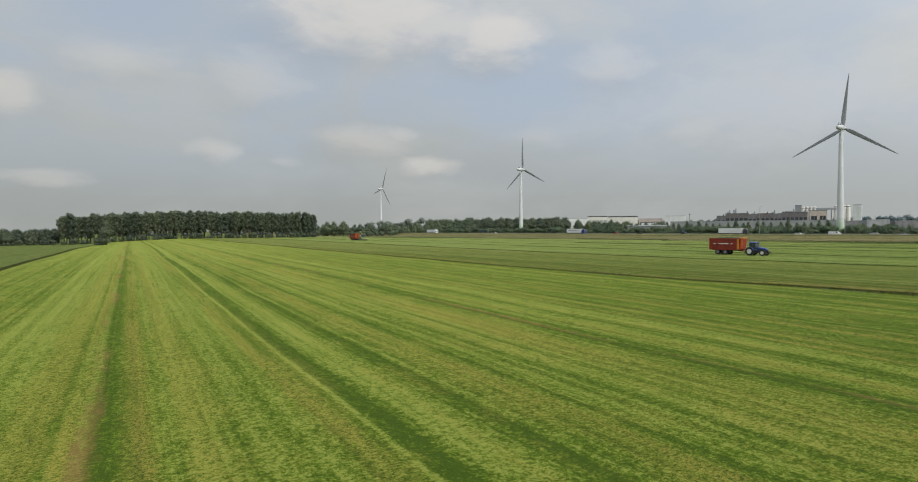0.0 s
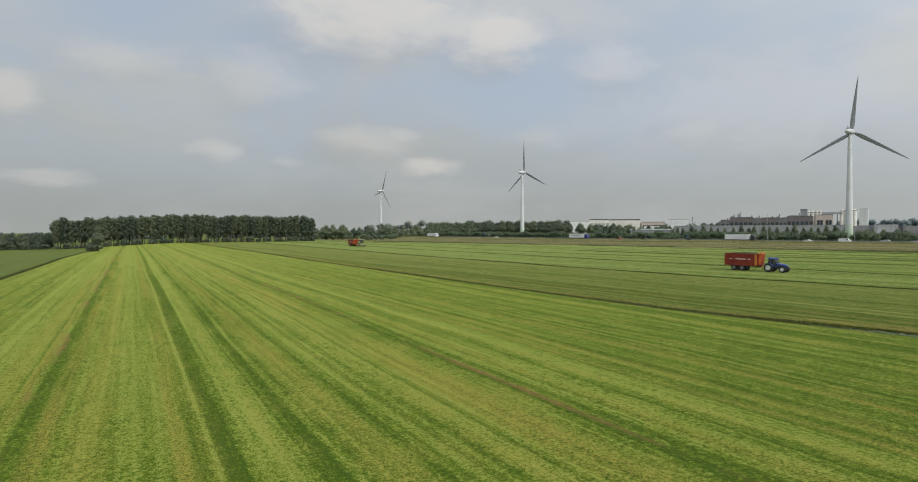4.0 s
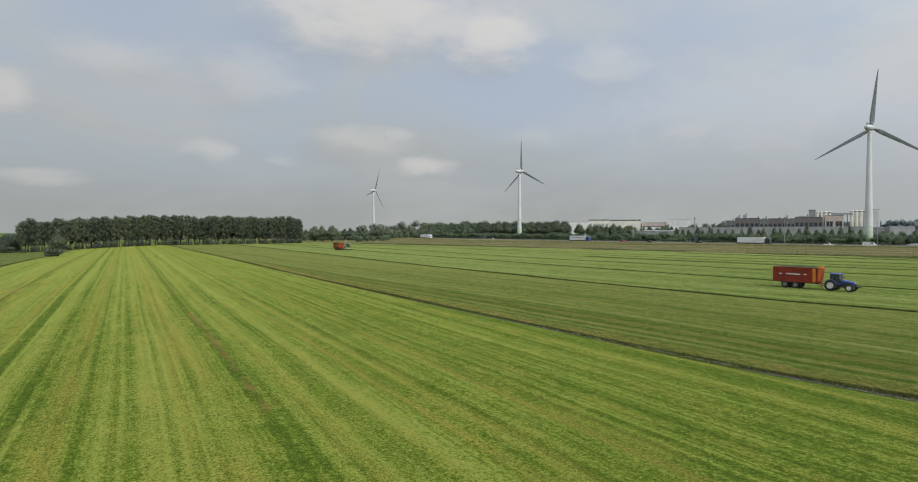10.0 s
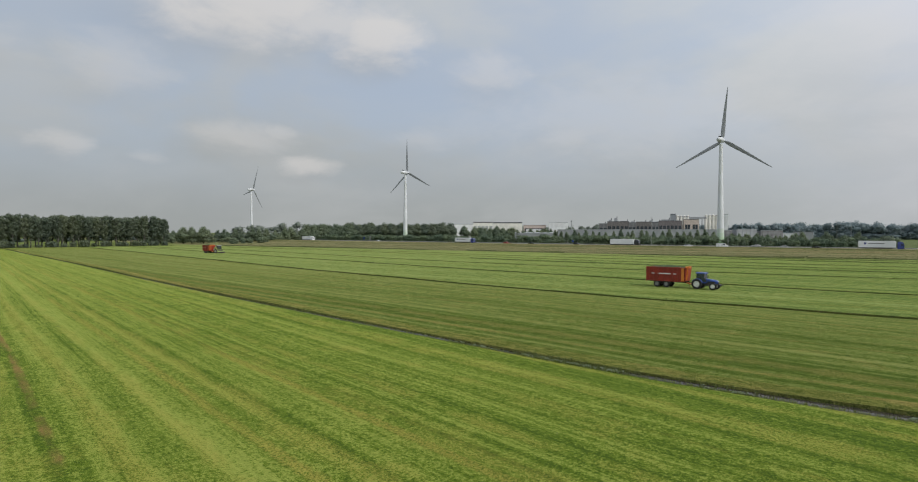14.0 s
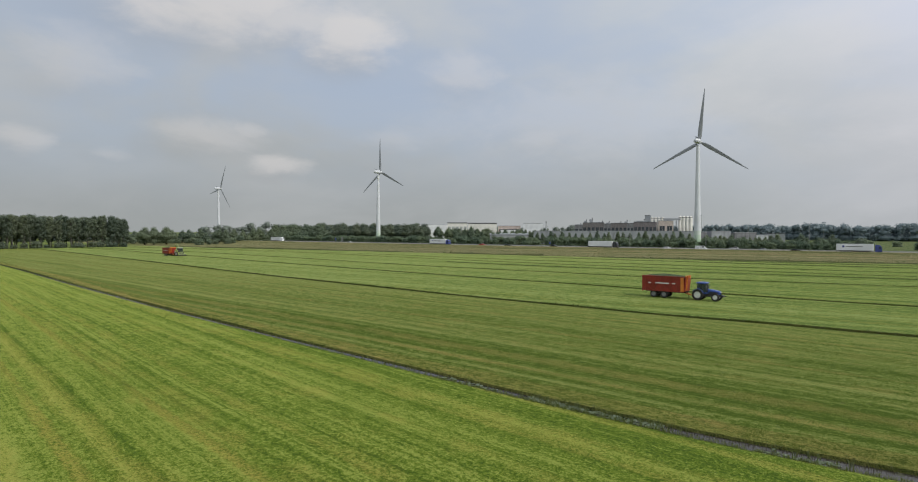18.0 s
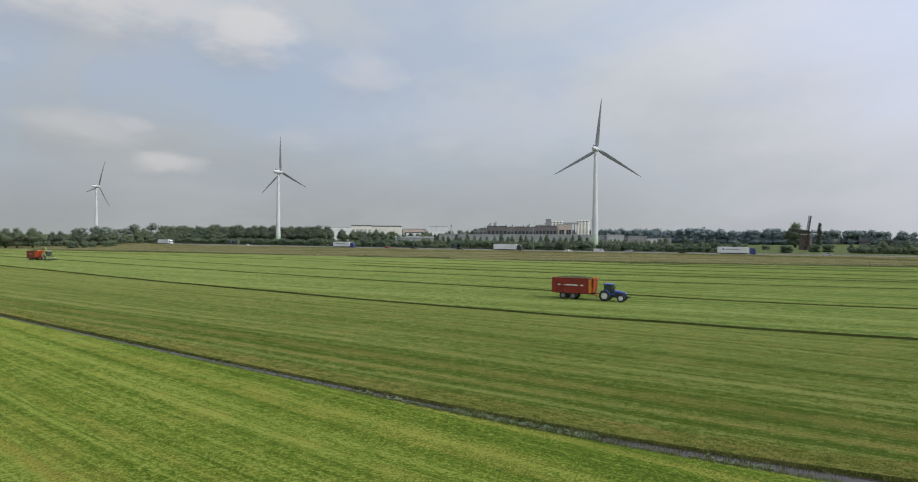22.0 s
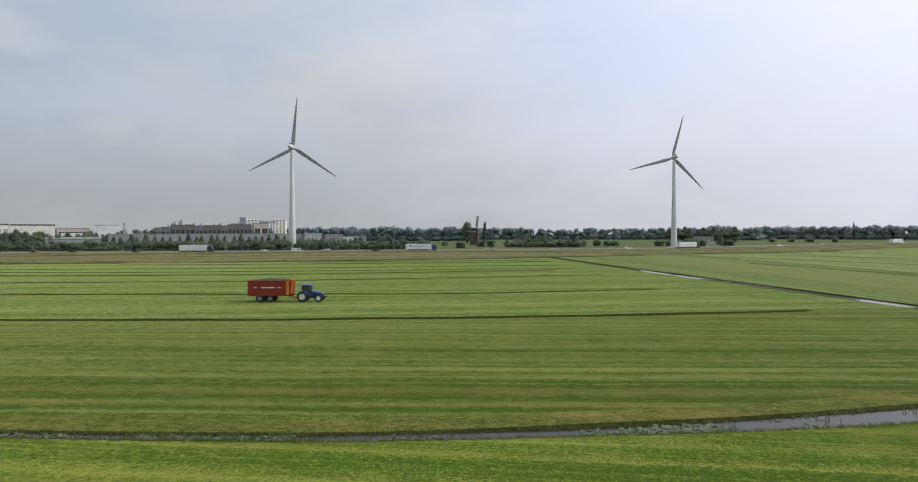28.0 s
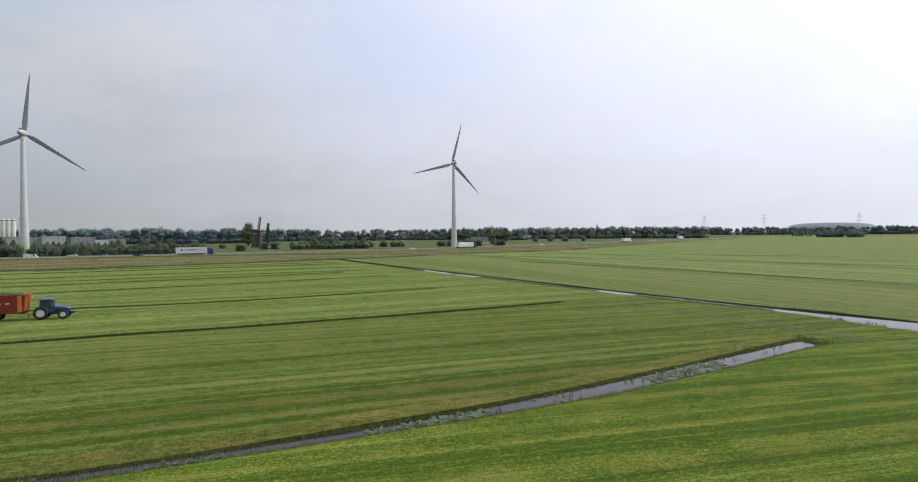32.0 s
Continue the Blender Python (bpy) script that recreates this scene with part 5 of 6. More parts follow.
lamp_white = surface("lamp_lens", (0.75, 0.75, 0.7), 0.2)
lamp_red = surface("lamp_red", (0.4, 0.02, 0.02), 0.25)
sign_white = surface("sign_white", (0.75, 0.75, 0.73), 0.5, vary=0.05)
harv_green = surface("harvester_green", (0.30, 0.38, 0.10), 0.4, vary=0.1, coat=0.2)
harv_grey = surface("harvester_grey", (0.46, 0.47, 0.45), 0.45, vary=0.1)


def wheel(parent, x, y, r, w, rim_mat, lugs=0, name="wheel"):
    """A wheel on an axle along y: tyre with tread, and a dished rim."""
    h = part(name, Shape().lathe([(r * 0.2, -w * 0.3), (r * 0.22, w * 0.3)], (0, 0, 0), (0, 1, 0), 12), chassis, parent, m=pose(x, y, r))
    tyre = Shape().lathe([(r * 0.6, -w * 0.42), (r * 0.72, -w * 0.5), (r * 0.92, -w * 0.48), (r * 0.985, -w * 0.36), (r, 0), (r * 0.985, w * 0.36), (r * 0.92, w * 0.48), (r * 0.72, w * 0.5), (r * 0.6, w * 0.42), (r * 0.56, 0), (r * 0.6, -w * 0.42)], (0, 0, 0), (0, 1, 0), 28, caps=False)
    for k in range(lugs):
        a = 2 * math.pi * k / lugs
        for sgn in (-1, 1):
            b = a + (math.pi / lugs if sgn > 0 else 0)
            c0, c1 = (math.cos(b), math.sin(b)), (math.cos(b + 0.16), math.sin(b + 0.16))
            tyre.tube([(c0[0] * r, sgn * w * 0.03, c0[1] * r), (c1[0] * r * 0.99, sgn * w * 0.45, c1[1] * r * 0.99)], 0.035, 4)
    part("tyre", tyre, tyre_black, h)
    part("rim", Shape().lathe([(r * 0.6, -w * 0.4), (r * 0.56, -w * 0.3), (r * 0.2, -w * 0.12), (r * 0.18, w * 0.12), (r * 0.56, w * 0.3), (r * 0.6, w * 0.4)], (0, 0, 0), (0, 1, 0), 20), rim_mat, h)
    return h


def silage_trailer(m, label):
    """Tandem-axle tipping trailer, nose towards +x, wheels on the ground at z 0. Its bed is 6.8 m long."""
    t = thing("silage_trailer", m, label, "trailer", "silage trailers")
    x0, x1, w, z0, z1 = -3.9, 2.9, 1.25, 1.25, 3.55
    for sgn in (-1, 1):
        y = sgn * w
        side = part("side_wall", Shape().loft([[(x0, y - 0.04 * sgn, z0), (x1, y - 0.04 * sgn, z0), (x1, y + 0.06 * sgn, z0), (x0, y + 0.06 * sgn, z0)], [(x0 - 0.1, y + 0.02 * sgn, z1), (x1 + 0.05, y + 0.02 * sgn, z1), (x1 + 0.05, y + 0.12 * sgn, z1), (x0 - 0.1, y + 0.12 * sgn, z1)]]), red_paint, t)
        for k in range(8):
            x = x0 + 0.3 + k * 0.88
            part("rib", Shape().box(x, x + 0.1, min(y + 0.07 * sgn, y + 0.17 * sgn), max(y + 0.07 * sgn, y + 0.17 * sgn), z0 + 0.08, z1 - 0.06, 0.015), red_paint, side)
        part("top_rail", Shape().box(x0 - 0.12, x1 + 0.1, y + (0.02 if sgn > 0 else -0.2), y + (0.2 if sgn > 0 else -0.02), z1, z1 + 0.14, 0.03), red_paint, side)
        part("lower_sill", Shape().box(x0, x1, y - 0.1, y + 0.1, z0 - 0.16, z0 - 0.004, 0.02), red_paint, side)
        part("corner_post", Shape().box(x1 - 0.5, x1 - 0.02, min(y + 0.08 * sgn, y + 0.2 * sgn), max(y + 0.08 * sgn, y + 0.2 * sgn), z0, z1 - 0.02, 0.02), orange_paint, side, "orange front corner post")
        # lettering reduced to plain pale bars
        for a, b in ((-3.0, -2.5), (-1.85, -1.72), (-1.6, 0.5), (1.0, 1.5)):
            h = 0.07 if b - a < 1 else 0.09
            part("lettering_bar", Shape().box(a, b, min(y + 0.175 * sgn, y + 0.19 * sgn), max(y + 0.175 * sgn, y + 0.19 * sgn), 2.48 - h, 2.48 + h), sign_white, side, "pale bar of lettering")
    part("floor", Shape().box(x0, x1, -w, w, z0 - 0.05, z0 + 0.05), red_paint, t)
    part("front_wall", Shape().loft([[(x1, -w - 0.1, z0), (x1 + 0.1, -w - 0.1, z0), (x1 + 0.1, w + 0.1, z0), (x1, w + 0.1, z0)], [(x1 + 0.2, -w - 0.16, z1 + 0.1), (x1 + 0.32, -w - 0.16, z1 + 0.1), (x1 + 0.32, w + 0.16, z1 + 0.1), (x1 + 0.2, w + 0.16, z1 + 0.1)]]), red_paint, t)
    part("front_screen", Shape().box(x1 + 0.2, x1 + 0.32, -w - 0.1, w + 0.1, z1 + 0.1, z1 + 0.3, 0.03), orange_paint, t)
    tg = part("tailgate", Shape().box(x0 - 0.2, x0 - 0.02, -w - 0.12, w + 0.12, z0 - 0.1, z1 + 0.05, 0.03), red_paint, t)
    for y in (-0.8, 0.0, 0.8):
        part("tailgate_rib", Shape().box(x0 - 0.28, x0 - 0.205, y - 0.05, y + 0.05, z0, z1 - 0.1), red_paint, tg)
    for sgn in (-1, 1):
        part("tail_lamp", Shape().box(x0 - 0.3, x0 - 0.2, sgn * 1.05 - 0.15, sgn * 1.05 + 0.15, z0 - 0.3, z0 - 0.14, 0.02), lamp_red, t)
    s, rings, r = Shape(), [], random.Random(9)
    for k in range(15):
        x = x0 + 0.05 + k * (x1 - x0 + 0.2) / 14
        top = 0.6 * math.sin(math.pi * min(1, max(0, (k + 0.6) / 15))) ** 0.6
        rings.append([(x, -w + 2 * w * i / 8, z1 - 0.15 + top * math.sin(math.pi * (i + 0.4) / 8.8) + r.uniform(-0.05, 0.06)) for i in range(9)] + [(x, w, z1 - 0.4), (x, -w, z1 - 0.4)])
    part("grass_load", s.loft(rings), chopped, t, "heaped load of chopped green grass")
    part("frame", Shape().box(-3.7, 3.0, -0.55, -0.38, 0.92, 1.18, 0.02).box(-3.7, 3.0, 0.38, 0.55, 0.92, 1.18, 0.02).box(-3.7, -3.5, -0.55, 0.55, 0.95, 1.15).box(2.8, 3.0, -0.55, 0.55, 0.95, 1.15), chassis, t)
    part("drawbar", Shape().tube([(2.7, -0.45, 1.0), (3.7, 0, 0.7)], 0.1, 8).tube([(2.7, 0.45, 1.0), (3.7, 0, 0.7)], 0.1, 8).tube([(3.6, 0, 0.7), (4.0, 0, 0.66)], 0.09, 8), orange_paint, t)
    part("folding_ladder", Shape().tube([(3.12, -1.0, 1.5), (3.32, -1.0, 3.75), (3.62, -1.0, 3.95), (3.72, -1.0, 3.6)], 0.07, 6).tube([(3.12, -0.6, 1.5), (3.32, -0.6, 3.75), (3.62, -0.6, 3.95), (3.72, -0.6, 3.6)], 0.07, 6).tube([(3.72, -1.05, 3.6), (3.72, -0.55, 3.6)], 0.06, 6).tube([(3.2, -1.0, 2.3), (3.2, -0.6, 2.3)], 0.05, 6).tube([(3.26, -1.0, 3.1), (3.26, -0.6, 3.1)], 0.05, 6), orange_paint, t, "orange hooked ladder on the front wall")
    part("jack_stand", Shape().tube([(3.2, 0.3, 0.9), (3.2, 0.3, 0.15)], 0.05, 6), chassis, t)
    part("tipping_ram", Shape().tube([(2.8, 0, 1.0), (3.3, 0, 1.2)], 0.1, 8), chassis, t)
    for x in (-2.15, -0.4):
        part("axle", Shape().tube([(x, -0.95, 0.62), (x, 0.95, 0.62)], 0.09, 8), chassis, t)
        for sgn in (-1, 1):
            wheel(t, x, sgn * 1.0, 0.62, 0.52, rim_grey)
    for sgn in (-1, 1):
        part("mudguard", Shape().box(-2.9, 0.35, sgn * 1.0 - 0.28, sgn * 1.0 + 0.28, 1.0, 1.06, 0.02), chassis, t)
    return t


def tractor(m, label):
    """Farm tractor, bonnet towards +x, about 4.9 m long and 2.9 m high."""
    t = thing("tractor", m, label, "tractor")
    bon = part("bonnet", Shape().loft([[(0.55, -0.42, 1.15), (0.55, 0.42, 1.15), (0.55, 0.45, 1.7), (0.55, 0.3, 1.86), (0.55, -0.3, 1.86), (0.55, -0.45, 1.7)], [(1.7, -0.4, 1.1), (1.7, 0.4, 1.1), (1.7, 0.42, 1.58), (1.7, 0.27, 1.74), (1.7, -0.27, 1.74), (1.7, -0.42, 1.58)], [(2.45, -0.34, 1.05), (2.45, 0.34, 1.05), (2.45, 0.36, 1.42), (2.45, 0.22, 1.58), (2.45, -0.22, 1.58), (2.45, -0.36, 1.42)], [(2.62, -0.28, 1.08), (2.62, 0.28, 1.08), (2.62, 0.3, 1.32), (2.62, 0.16, 1.45), (2.62, -0.16, 1.45), (2.62, -0.3, 1.32)]]), blue_paint, t)
    part("grille", Shape().box(2.6, 2.66, -0.24, 0.24, 1.1, 1.36, 0.02), cab_dark, bon)
    for sgn in (-1, 1):
        part("headlight", Shape().box(2.55, 2.67, sgn * 0.2 - 0.08, sgn * 0.2 + 0.08, 1.36, 1.44, 0.02), lamp_white, bon)
        part("side_vent", Shape().box(0.9, 2.2, sgn * 0.425 - 0.02, sgn * 0.425 + 0.02, 1.15, 1.4), cab_dark, bon)
    part("engine", Shape().box(0.3, 2.4, -0.3, 0.3, 0.6, 1.14, 0.05).box(-1.1, 0.4, -0.35, 0.35, 0.65, 1.3, 0.06), chassis, t)
    part("front_weight", Shape().box(2.6, 3.05, -0.4, 0.4, 0.62, 0.95, 0.05), cab_dark, t)
    part("front_linkage", Shape().tube([(2.5, -0.35, 0.7), (3.35, -0.4, 0.8)], 0.06, 6).tube([(2.5, 0.35, 0.7), (3.35, 0.4, 0.8)], 0.06, 6), chassis, t)
    s = Shape()
    low, top = [(-0.95, -0.72), (0.62, -0.62), (0.62, 0.62), (-0.95, 0.72)], [(-0.85, -0.68), (0.42, -0.62), (0.42, 0.62), (-0.85, 0.68)]
    for (a, b), (c, d) in zip(low, top):
        s.tube([(a, b, 1.25), (c, d, 2.72)], 0.045, 6)
    for (a, b), (c, d) in (((-0.25, -0.72), (-0.22, -0.68)), ((-0.25, 0.72), (-0.22, 0.68))):
        s.tube([(a, b, 1.25), (c, d, 2.72)], 0.035, 6)
    for ring, z in ((low, 1.27), (top, 2.7)):
        s.tube([(a, b, z) for a, b in ring + ring[:1]], 0.04, 6)
    cab = part("cab_frame", s, cab_dark, t)
    part("cab_floor", Shape().box(-0.95, 0.6, -0.7, 0.7, 1.05, 1.28, 0.04), blue_paint, cab)
    part("roof", Shape().loft([[(-1.05, -0.78, 2.7), (0.62, -0.74, 2.7), (0.62, 0.74, 2.7), (-1.05, 0.78, 2.7)], [(-1.05, -0.8, 2.82), (0.66, -0.76, 2.8), (0.66, 0.76, 2.8), (-1.05, 0.8, 2.82)], [(-0.85, -0.6, 2.93), (0.35, -0.56, 2.92), (0.35, 0.56, 2.92), (-0.85, 0.6, 2.93)]]), blue_paint, cab)
    for a, b in ((0, 1), (1, 2), (2, 3), (3, 0)):
        (p, q), (r_, v) = (low[a], low[b]), (top[a], top[b])
        k = 0.01
        part("cab_pane", Shape().add([(p[0], p[1], 1.36), (q[0], q[1], 1.36), (v[0], v[1], 2.68), (r_[0], r_[1], 2.68), (p[0] * 0.985, p[1] * 0.985, 1.36), (q[0] * 0.985, q[1] * 0.985, 1.36), (v[0] * 0.985, v[1] * 0.985, 2.68), (r_[0] * 0.985, r_[1] * 0.985, 2.68)], [(0, 1, 2, 3), (7, 6, 5, 4), (0, 4, 5, 1), (1, 5, 6, 2), (2, 6, 7, 3), (3, 7, 4, 0)]), cab_glass, cab)
    part("seat", Shape().box(-0.6, -0.1, -0.25, 0.25, 1.28, 1.6, 0.06).box(-0.66, -0.5, -0.24, 0.24, 1.6, 2.15, 0.05), cab_dark, cab)
    part("steering_wheel", Shape().lathe([(0.2, 0), (0.22, 0.02), (0.2, 0.04), (0.18, 0.02), (0.2, 0)], (0.22, 0, 1.85), (-0.5, 0, 1), 14), cab_dark, cab)
    part("exhaust", Shape().tube([(0.68, -0.5, 1.4), (0.68, -0.5, 2.75), (0.74, -0.5, 2.86)], [0.06, 0.05, 0.05], 8), cab_dark, t)
    for sgn in (-1, 1):
        part("fender", Shape().loft([[(-0.75 + 0.92 * math.cos(a) * k, sgn * y, 0.9 + 0.92 * math.sin(a) * k) for k, y in ((1.0, 0.62), (1.0, 1.12), (1.05, 1.12), (1.05, 0.62))] for a in (radians(g) for g in (20, 45, 70, 95, 120, 145))]), blue_paint, t)
        wheel(t, -0.75, sgn * 0.92, 0.88, 0.52, rim_white, 18, "rear_wheel")
        wheel(t, 1.95, sgn * 0.88, 0.62, 0.42, rim_white, 16, "front_wheel")
        part("step", Shape().box(0.05, 0.5, sgn * 0.72 - 0.15, sgn * 0.72 + 0.15, 0.55, 0.6).box(0.05, 0.5, sgn * 0.72 - 0.15, sgn * 0.72 + 0.15, 0.85, 0.9), chassis, t)
        part("mirror", Shape().tube([(0.5, sgn * 0.66, 2.2), (0.6, sgn * 1.1, 2.25)], 0.02, 5).box(0.56, 0.62, sgn * 1.1 - 0.09, sgn * 1.1 + 0.09, 2.05, 2.4, 0.02), cab_dark, t)
    part("front_axle", Shape().tube([(1.95, -0.75, 0.62), (1.95, 0.75, 0.62)], 0.11, 8), chassis, t)
    part("rear_axle", Shape().tube([(-0.75, -0.75, 0.88), (-0.75, 0.75, 0.88)], 0.15, 8), chassis, t)
    part("tow_hitch", Shape().tube([(-1.1, 0, 0.66), (-1.75, 0, 0.66)], 0.07, 6), chassis, t)
    part("beacon", Shape().tube([(-0.7, 0.5, 2.92), (-0.7, 0.5, 3.08)], 0.06, 8), orange_paint, cab)
    return t


def forage_harvester(m, label):
    """Self-propelled forage harvester, header towards +x, spout turned back."""
    t = thing("forage_harvester", m, label, "harvester")
    part("hull", Shape().loft([[(-3.2, -1.1, 1.2), (1.4, -1.1, 1.1), (1.4, 1.1, 1.1), (-3.2, 1.1, 1.2)], [(-3.3, -1.25, 2.2), (1.2, -1.25, 2.2), (1.2, 1.25, 2.2), (-3.3, 1.25, 2.2)], [(-3.0, -1.1, 2.95), (0.2, -1.1, 2.8), (0.2, 1.1, 2.8), (-3.0, 1.1, 2.95)]]), harv_green, t)
    for sgn in (-1, 1):
        part("side_panel", Shape().box(-2.9, -0.4, sgn * 1.27 - 0.03, sgn * 1.27 + 0.03, 1.4, 2.15, 0.02), harv_grey, t)
        wheel(t, 0.6, sgn * 1.25, 0.95, 0.7, rim_white, 18, "front_wheel")
        wheel(t, -2.4, sgn * 1.15, 0.65, 0.5, rim_white, 0, "rear_wheel")
    cab = part("cab_frame", Shape().box(0.3, 1.9, -0.9, 0.9, 1.9, 2.15, 0.05).tube([(0.4, -0.85, 2.1), (0.4, -0.8, 3.5)], 0.06, 6).tube([(0.4, 0.85, 2.1), (0.4, 0.8, 3.5)], 0.06, 6).tube([(1.85, -0.85, 2.1), (1.75, -0.8, 3.5)], 0.05, 6).tube([(1.85, 0.85, 2.1), (1.75, 0.8, 3.5)], 0.05, 6), cab_dark, t)
    part("cab_glass", Shape().box(0.42, 1.78, -0.82, 0.82, 2.16, 3.48, 0.05), cab_glass, cab)
    part("cab_roof", Shape().box(0.25, 2.0, -0.95, 0.95, 3.5, 3.72, 0.08), harv_grey, cab)
    part("spout", Shape().tube([(-0.4, 0, 2.8), (-0.6, 0, 4.0), (-1.8, 0.3, 4.8), (-4.0, 0.7, 5.0), (-5.6, 1.0, 4.5)], [0.28, 0.26, 0.22, 0.2, 0.22], 8), harv_green, t)
    hd = part("header", Shape().box(2.4, 3.5, -1.7, 1.7, 0.35, 1.15, 0.1), harv_green, t)
    part("feed_reel", Shape().tube([(3.3, -1.6, 0.55), (3.3, 1.6, 0.55)], 0.35, 10), chassis, hd)
    part("feeder", Shape().box(1.2, 2.5, -0.5, 0.5, 0.7, 1.4, 0.06), chassis, t)
    part("exhaust", Shape().tube([(-2.2, 0.6, 2.9), (-2.2, 0.6, 3.6)], 0.1, 8), cab_dark, t)
    return t


def heading(x, y, dx, dy, z=0.0):
    return pose(x, y, z, 0, 0, math.degrees(math.atan2(dy, dx)))


row_dir = (0.115, -0.993)
tx, ty = 117.8, 76.0
tractor(heading(tx, ty, *row_dir), "blue farm tractor with dark cab pulling a silage trailer")
silage_trailer(heading(tx - row_dir[0] * 5.72, ty - row_dir[1] * 5.72, *row_dir), "red high-sided silage trailer heaped with chopped grass")
forage_harvester(heading(112.0, 304.0, *row_dir), "light green forage harvester with a raised spout")
silage_trailer(heading(109.6, 308.5, *row_dir), "red silage trailer being filled beside the harvester")

# ---- road traffic
truck_white = surface("truck_white", (0.74, 0.75, 0.75), 0.4, vary=0.05, scale=0.3, per_object=0.04)
truck_blue = surface("truck_blue", (0.03, 0.05, 0.22), 0.35, coat=0.3)
truck_dark = surface("truck_dark", (0.03, 0.032, 0.036), 0.35, coat=0.3)
car_paints = [surface("car_silver", (0.5, 0.51, 0.52), 0.3, 0.3, coat=0.5), surface("car_white", (0.75, 0.75, 0.75), 0.3, coat=0.5), surface("car_black", (0.02, 0.02, 0.022), 0.25, coat=0.5), surface("car_red", (0.35, 0.03, 0.03), 0.3, coat=0.5)]


def lorry(m, cab_mat, label, bar=True):
    """Articulated lorry, cab towards +x, 16.5 m long."""
    t = thing("lorry", m, label, "truck", "motorway lorries")
    part("box_body", Shape().box(-11.0, 2.6, -1.27, 1.27, 1.15, 3.95, 0.06), truck_white, t)
    if bar:
        for sgn in (-1, 1):
            part("logo_panel", Shape().box(-8.8, -8.0, sgn * 1.285 - 0.012, sgn * 1.285 + 0.012, 2.5, 3.3), truck_blue, t, "plain dark emblem panel")
            part("lettering_bar", Shape().box(-7.4, -1.4, sgn * 1.285 - 0.012, sgn * 1.285 + 0.012, 2.7, 3.05), rim_grey, t)
    part("trailer_frame", Shape().box(-10.8, 2.2, -0.5, 0.5, 0.85, 1.14), chassis, t)
    part("rear_bumper", Shape().box(-11.0, -10.85, -1.2, 1.2, 0.5, 0.9), chassis, t)
    for sgn in (-1, 1):
        part("side_skirt", Shape().box(-5.6, 0.6, sgn * 1.2 - 0.03, sgn * 1.2 + 0.03, 0.45, 1.1), chassis, t)
        for x in (-9.2, -7.9, -6.6, 1.0, 4.6):
            wheel(t, x, sgn * 1.05, 0.5, 0.32, rim_grey)
    cab = part("cab", Shape().loft([[(3.1, -1.2, 0.6), (5.4, -1.2, 0.6), (5.4, 1.2, 0.6), (3.1, 1.2, 0.6)], [(3.1, -1.23, 1.9), (5.48, -1.23, 1.9), (5.48, 1.23, 1.9), (3.1, 1.23, 1.9)], [(3.1, -1.2, 3.0), (5.25, -1.15, 3.0), (5.25, 1.15, 3.0), (3.1, 1.2, 3.0)], [(3.2, -1.1, 3.75), (4.7, -1.0, 3.6), (4.7, 1.0, 3.6), (3.2, 1.1, 3.75)]]), cab_mat, t)
    part("windscreen", Shape().loft([[(5.44, -1.05, 2.0), (5.5, -1.05, 2.0), (5.5, 1.05, 2.0), (5.44, 1.05, 2.0)], [(5.26, -1.0, 2.9), (5.32, -1.0, 2.9), (5.32, 1.0, 2.9), (5.26, 1.0, 2.9)]]), win_dark, cab)
    for sgn in (-1, 1):
        part("side_window", Shape().box(4.3, 5.2, sgn * 1.225 - 0.02, sgn * 1.225 + 0.02, 2.0, 2.8), win_dark, cab)
    part("bumper", Shape().box(5.3, 5.6, -1.2, 1.2, 0.35, 0.95, 0.08), chassis, cab)
    return t


def car(m, paint, label, van=False):
    t = thing("van" if van else "car", m, label, "van" if van else "car", "motorway cars")
    h, l = (2.2, 2.7) if van else (1.45, 2.15)
    if van:
        prof = [(-l, 0.4), (l - 0.1, 0.4), (l, 0.9), (l - 0.7, 1.25), (l - 1.5, 2.15), (-l + 0.1, h)]
    else:
        prof = [(-l, 0.4), (l - 0.1, 0.35), (l, 0.65), (l - 0.3, 0.85), (0.95, 0.95), (0.2, h), (-1.2, h - 0.03), (-1.85, 0.98), (-l, 0.9)]
    body = part("body", Shape().prism(prof, -0.88, 0.88), paint, t)
    for sgn in (-1, 1):
        y = sgn * 0.885
        if van:
            part("side_window", Shape().box(0.7, 1.5, y - 0.012, y + 0.012, 1.35, 1.95), win_dark, body)
        else:
            part("side_window", Shape().loft([[(-1.55, y - 0.012, 1.0), (0.7, y - 0.012, 1.0), (0.7, y + 0.012, 1.0), (-1.55, y + 0.012, 1.0)], [(-1.2, y - 0.012, 1.36), (0.2, y - 0.012, 1.36), (0.2, y + 0.012, 1.36), (-1.2, y + 0.012, 1.36)]]), win_dark, body)
        for x in (-l * 0.62, l * 0.62):
            wheel(t, x, sgn * 0.78, 0.33, 0.2, rim_grey)
    part("headlight", Shape().box(l - 0.14, l - 0.03, -0.75, 0.75, 0.62, 0.76), lamp_white, body)
    return t


def on_road(y, lane, back=False):
    """A pose on the carriageway: lane is the offset from the road's line."""
    x, dx = float(rl(y)) + lane, float(rl(y + 2) - rl(y - 2)) / 4
    d = (-dx, -1.0) if not back else (dx, 1.0)
    return heading(x, y, *d, z=road_z)


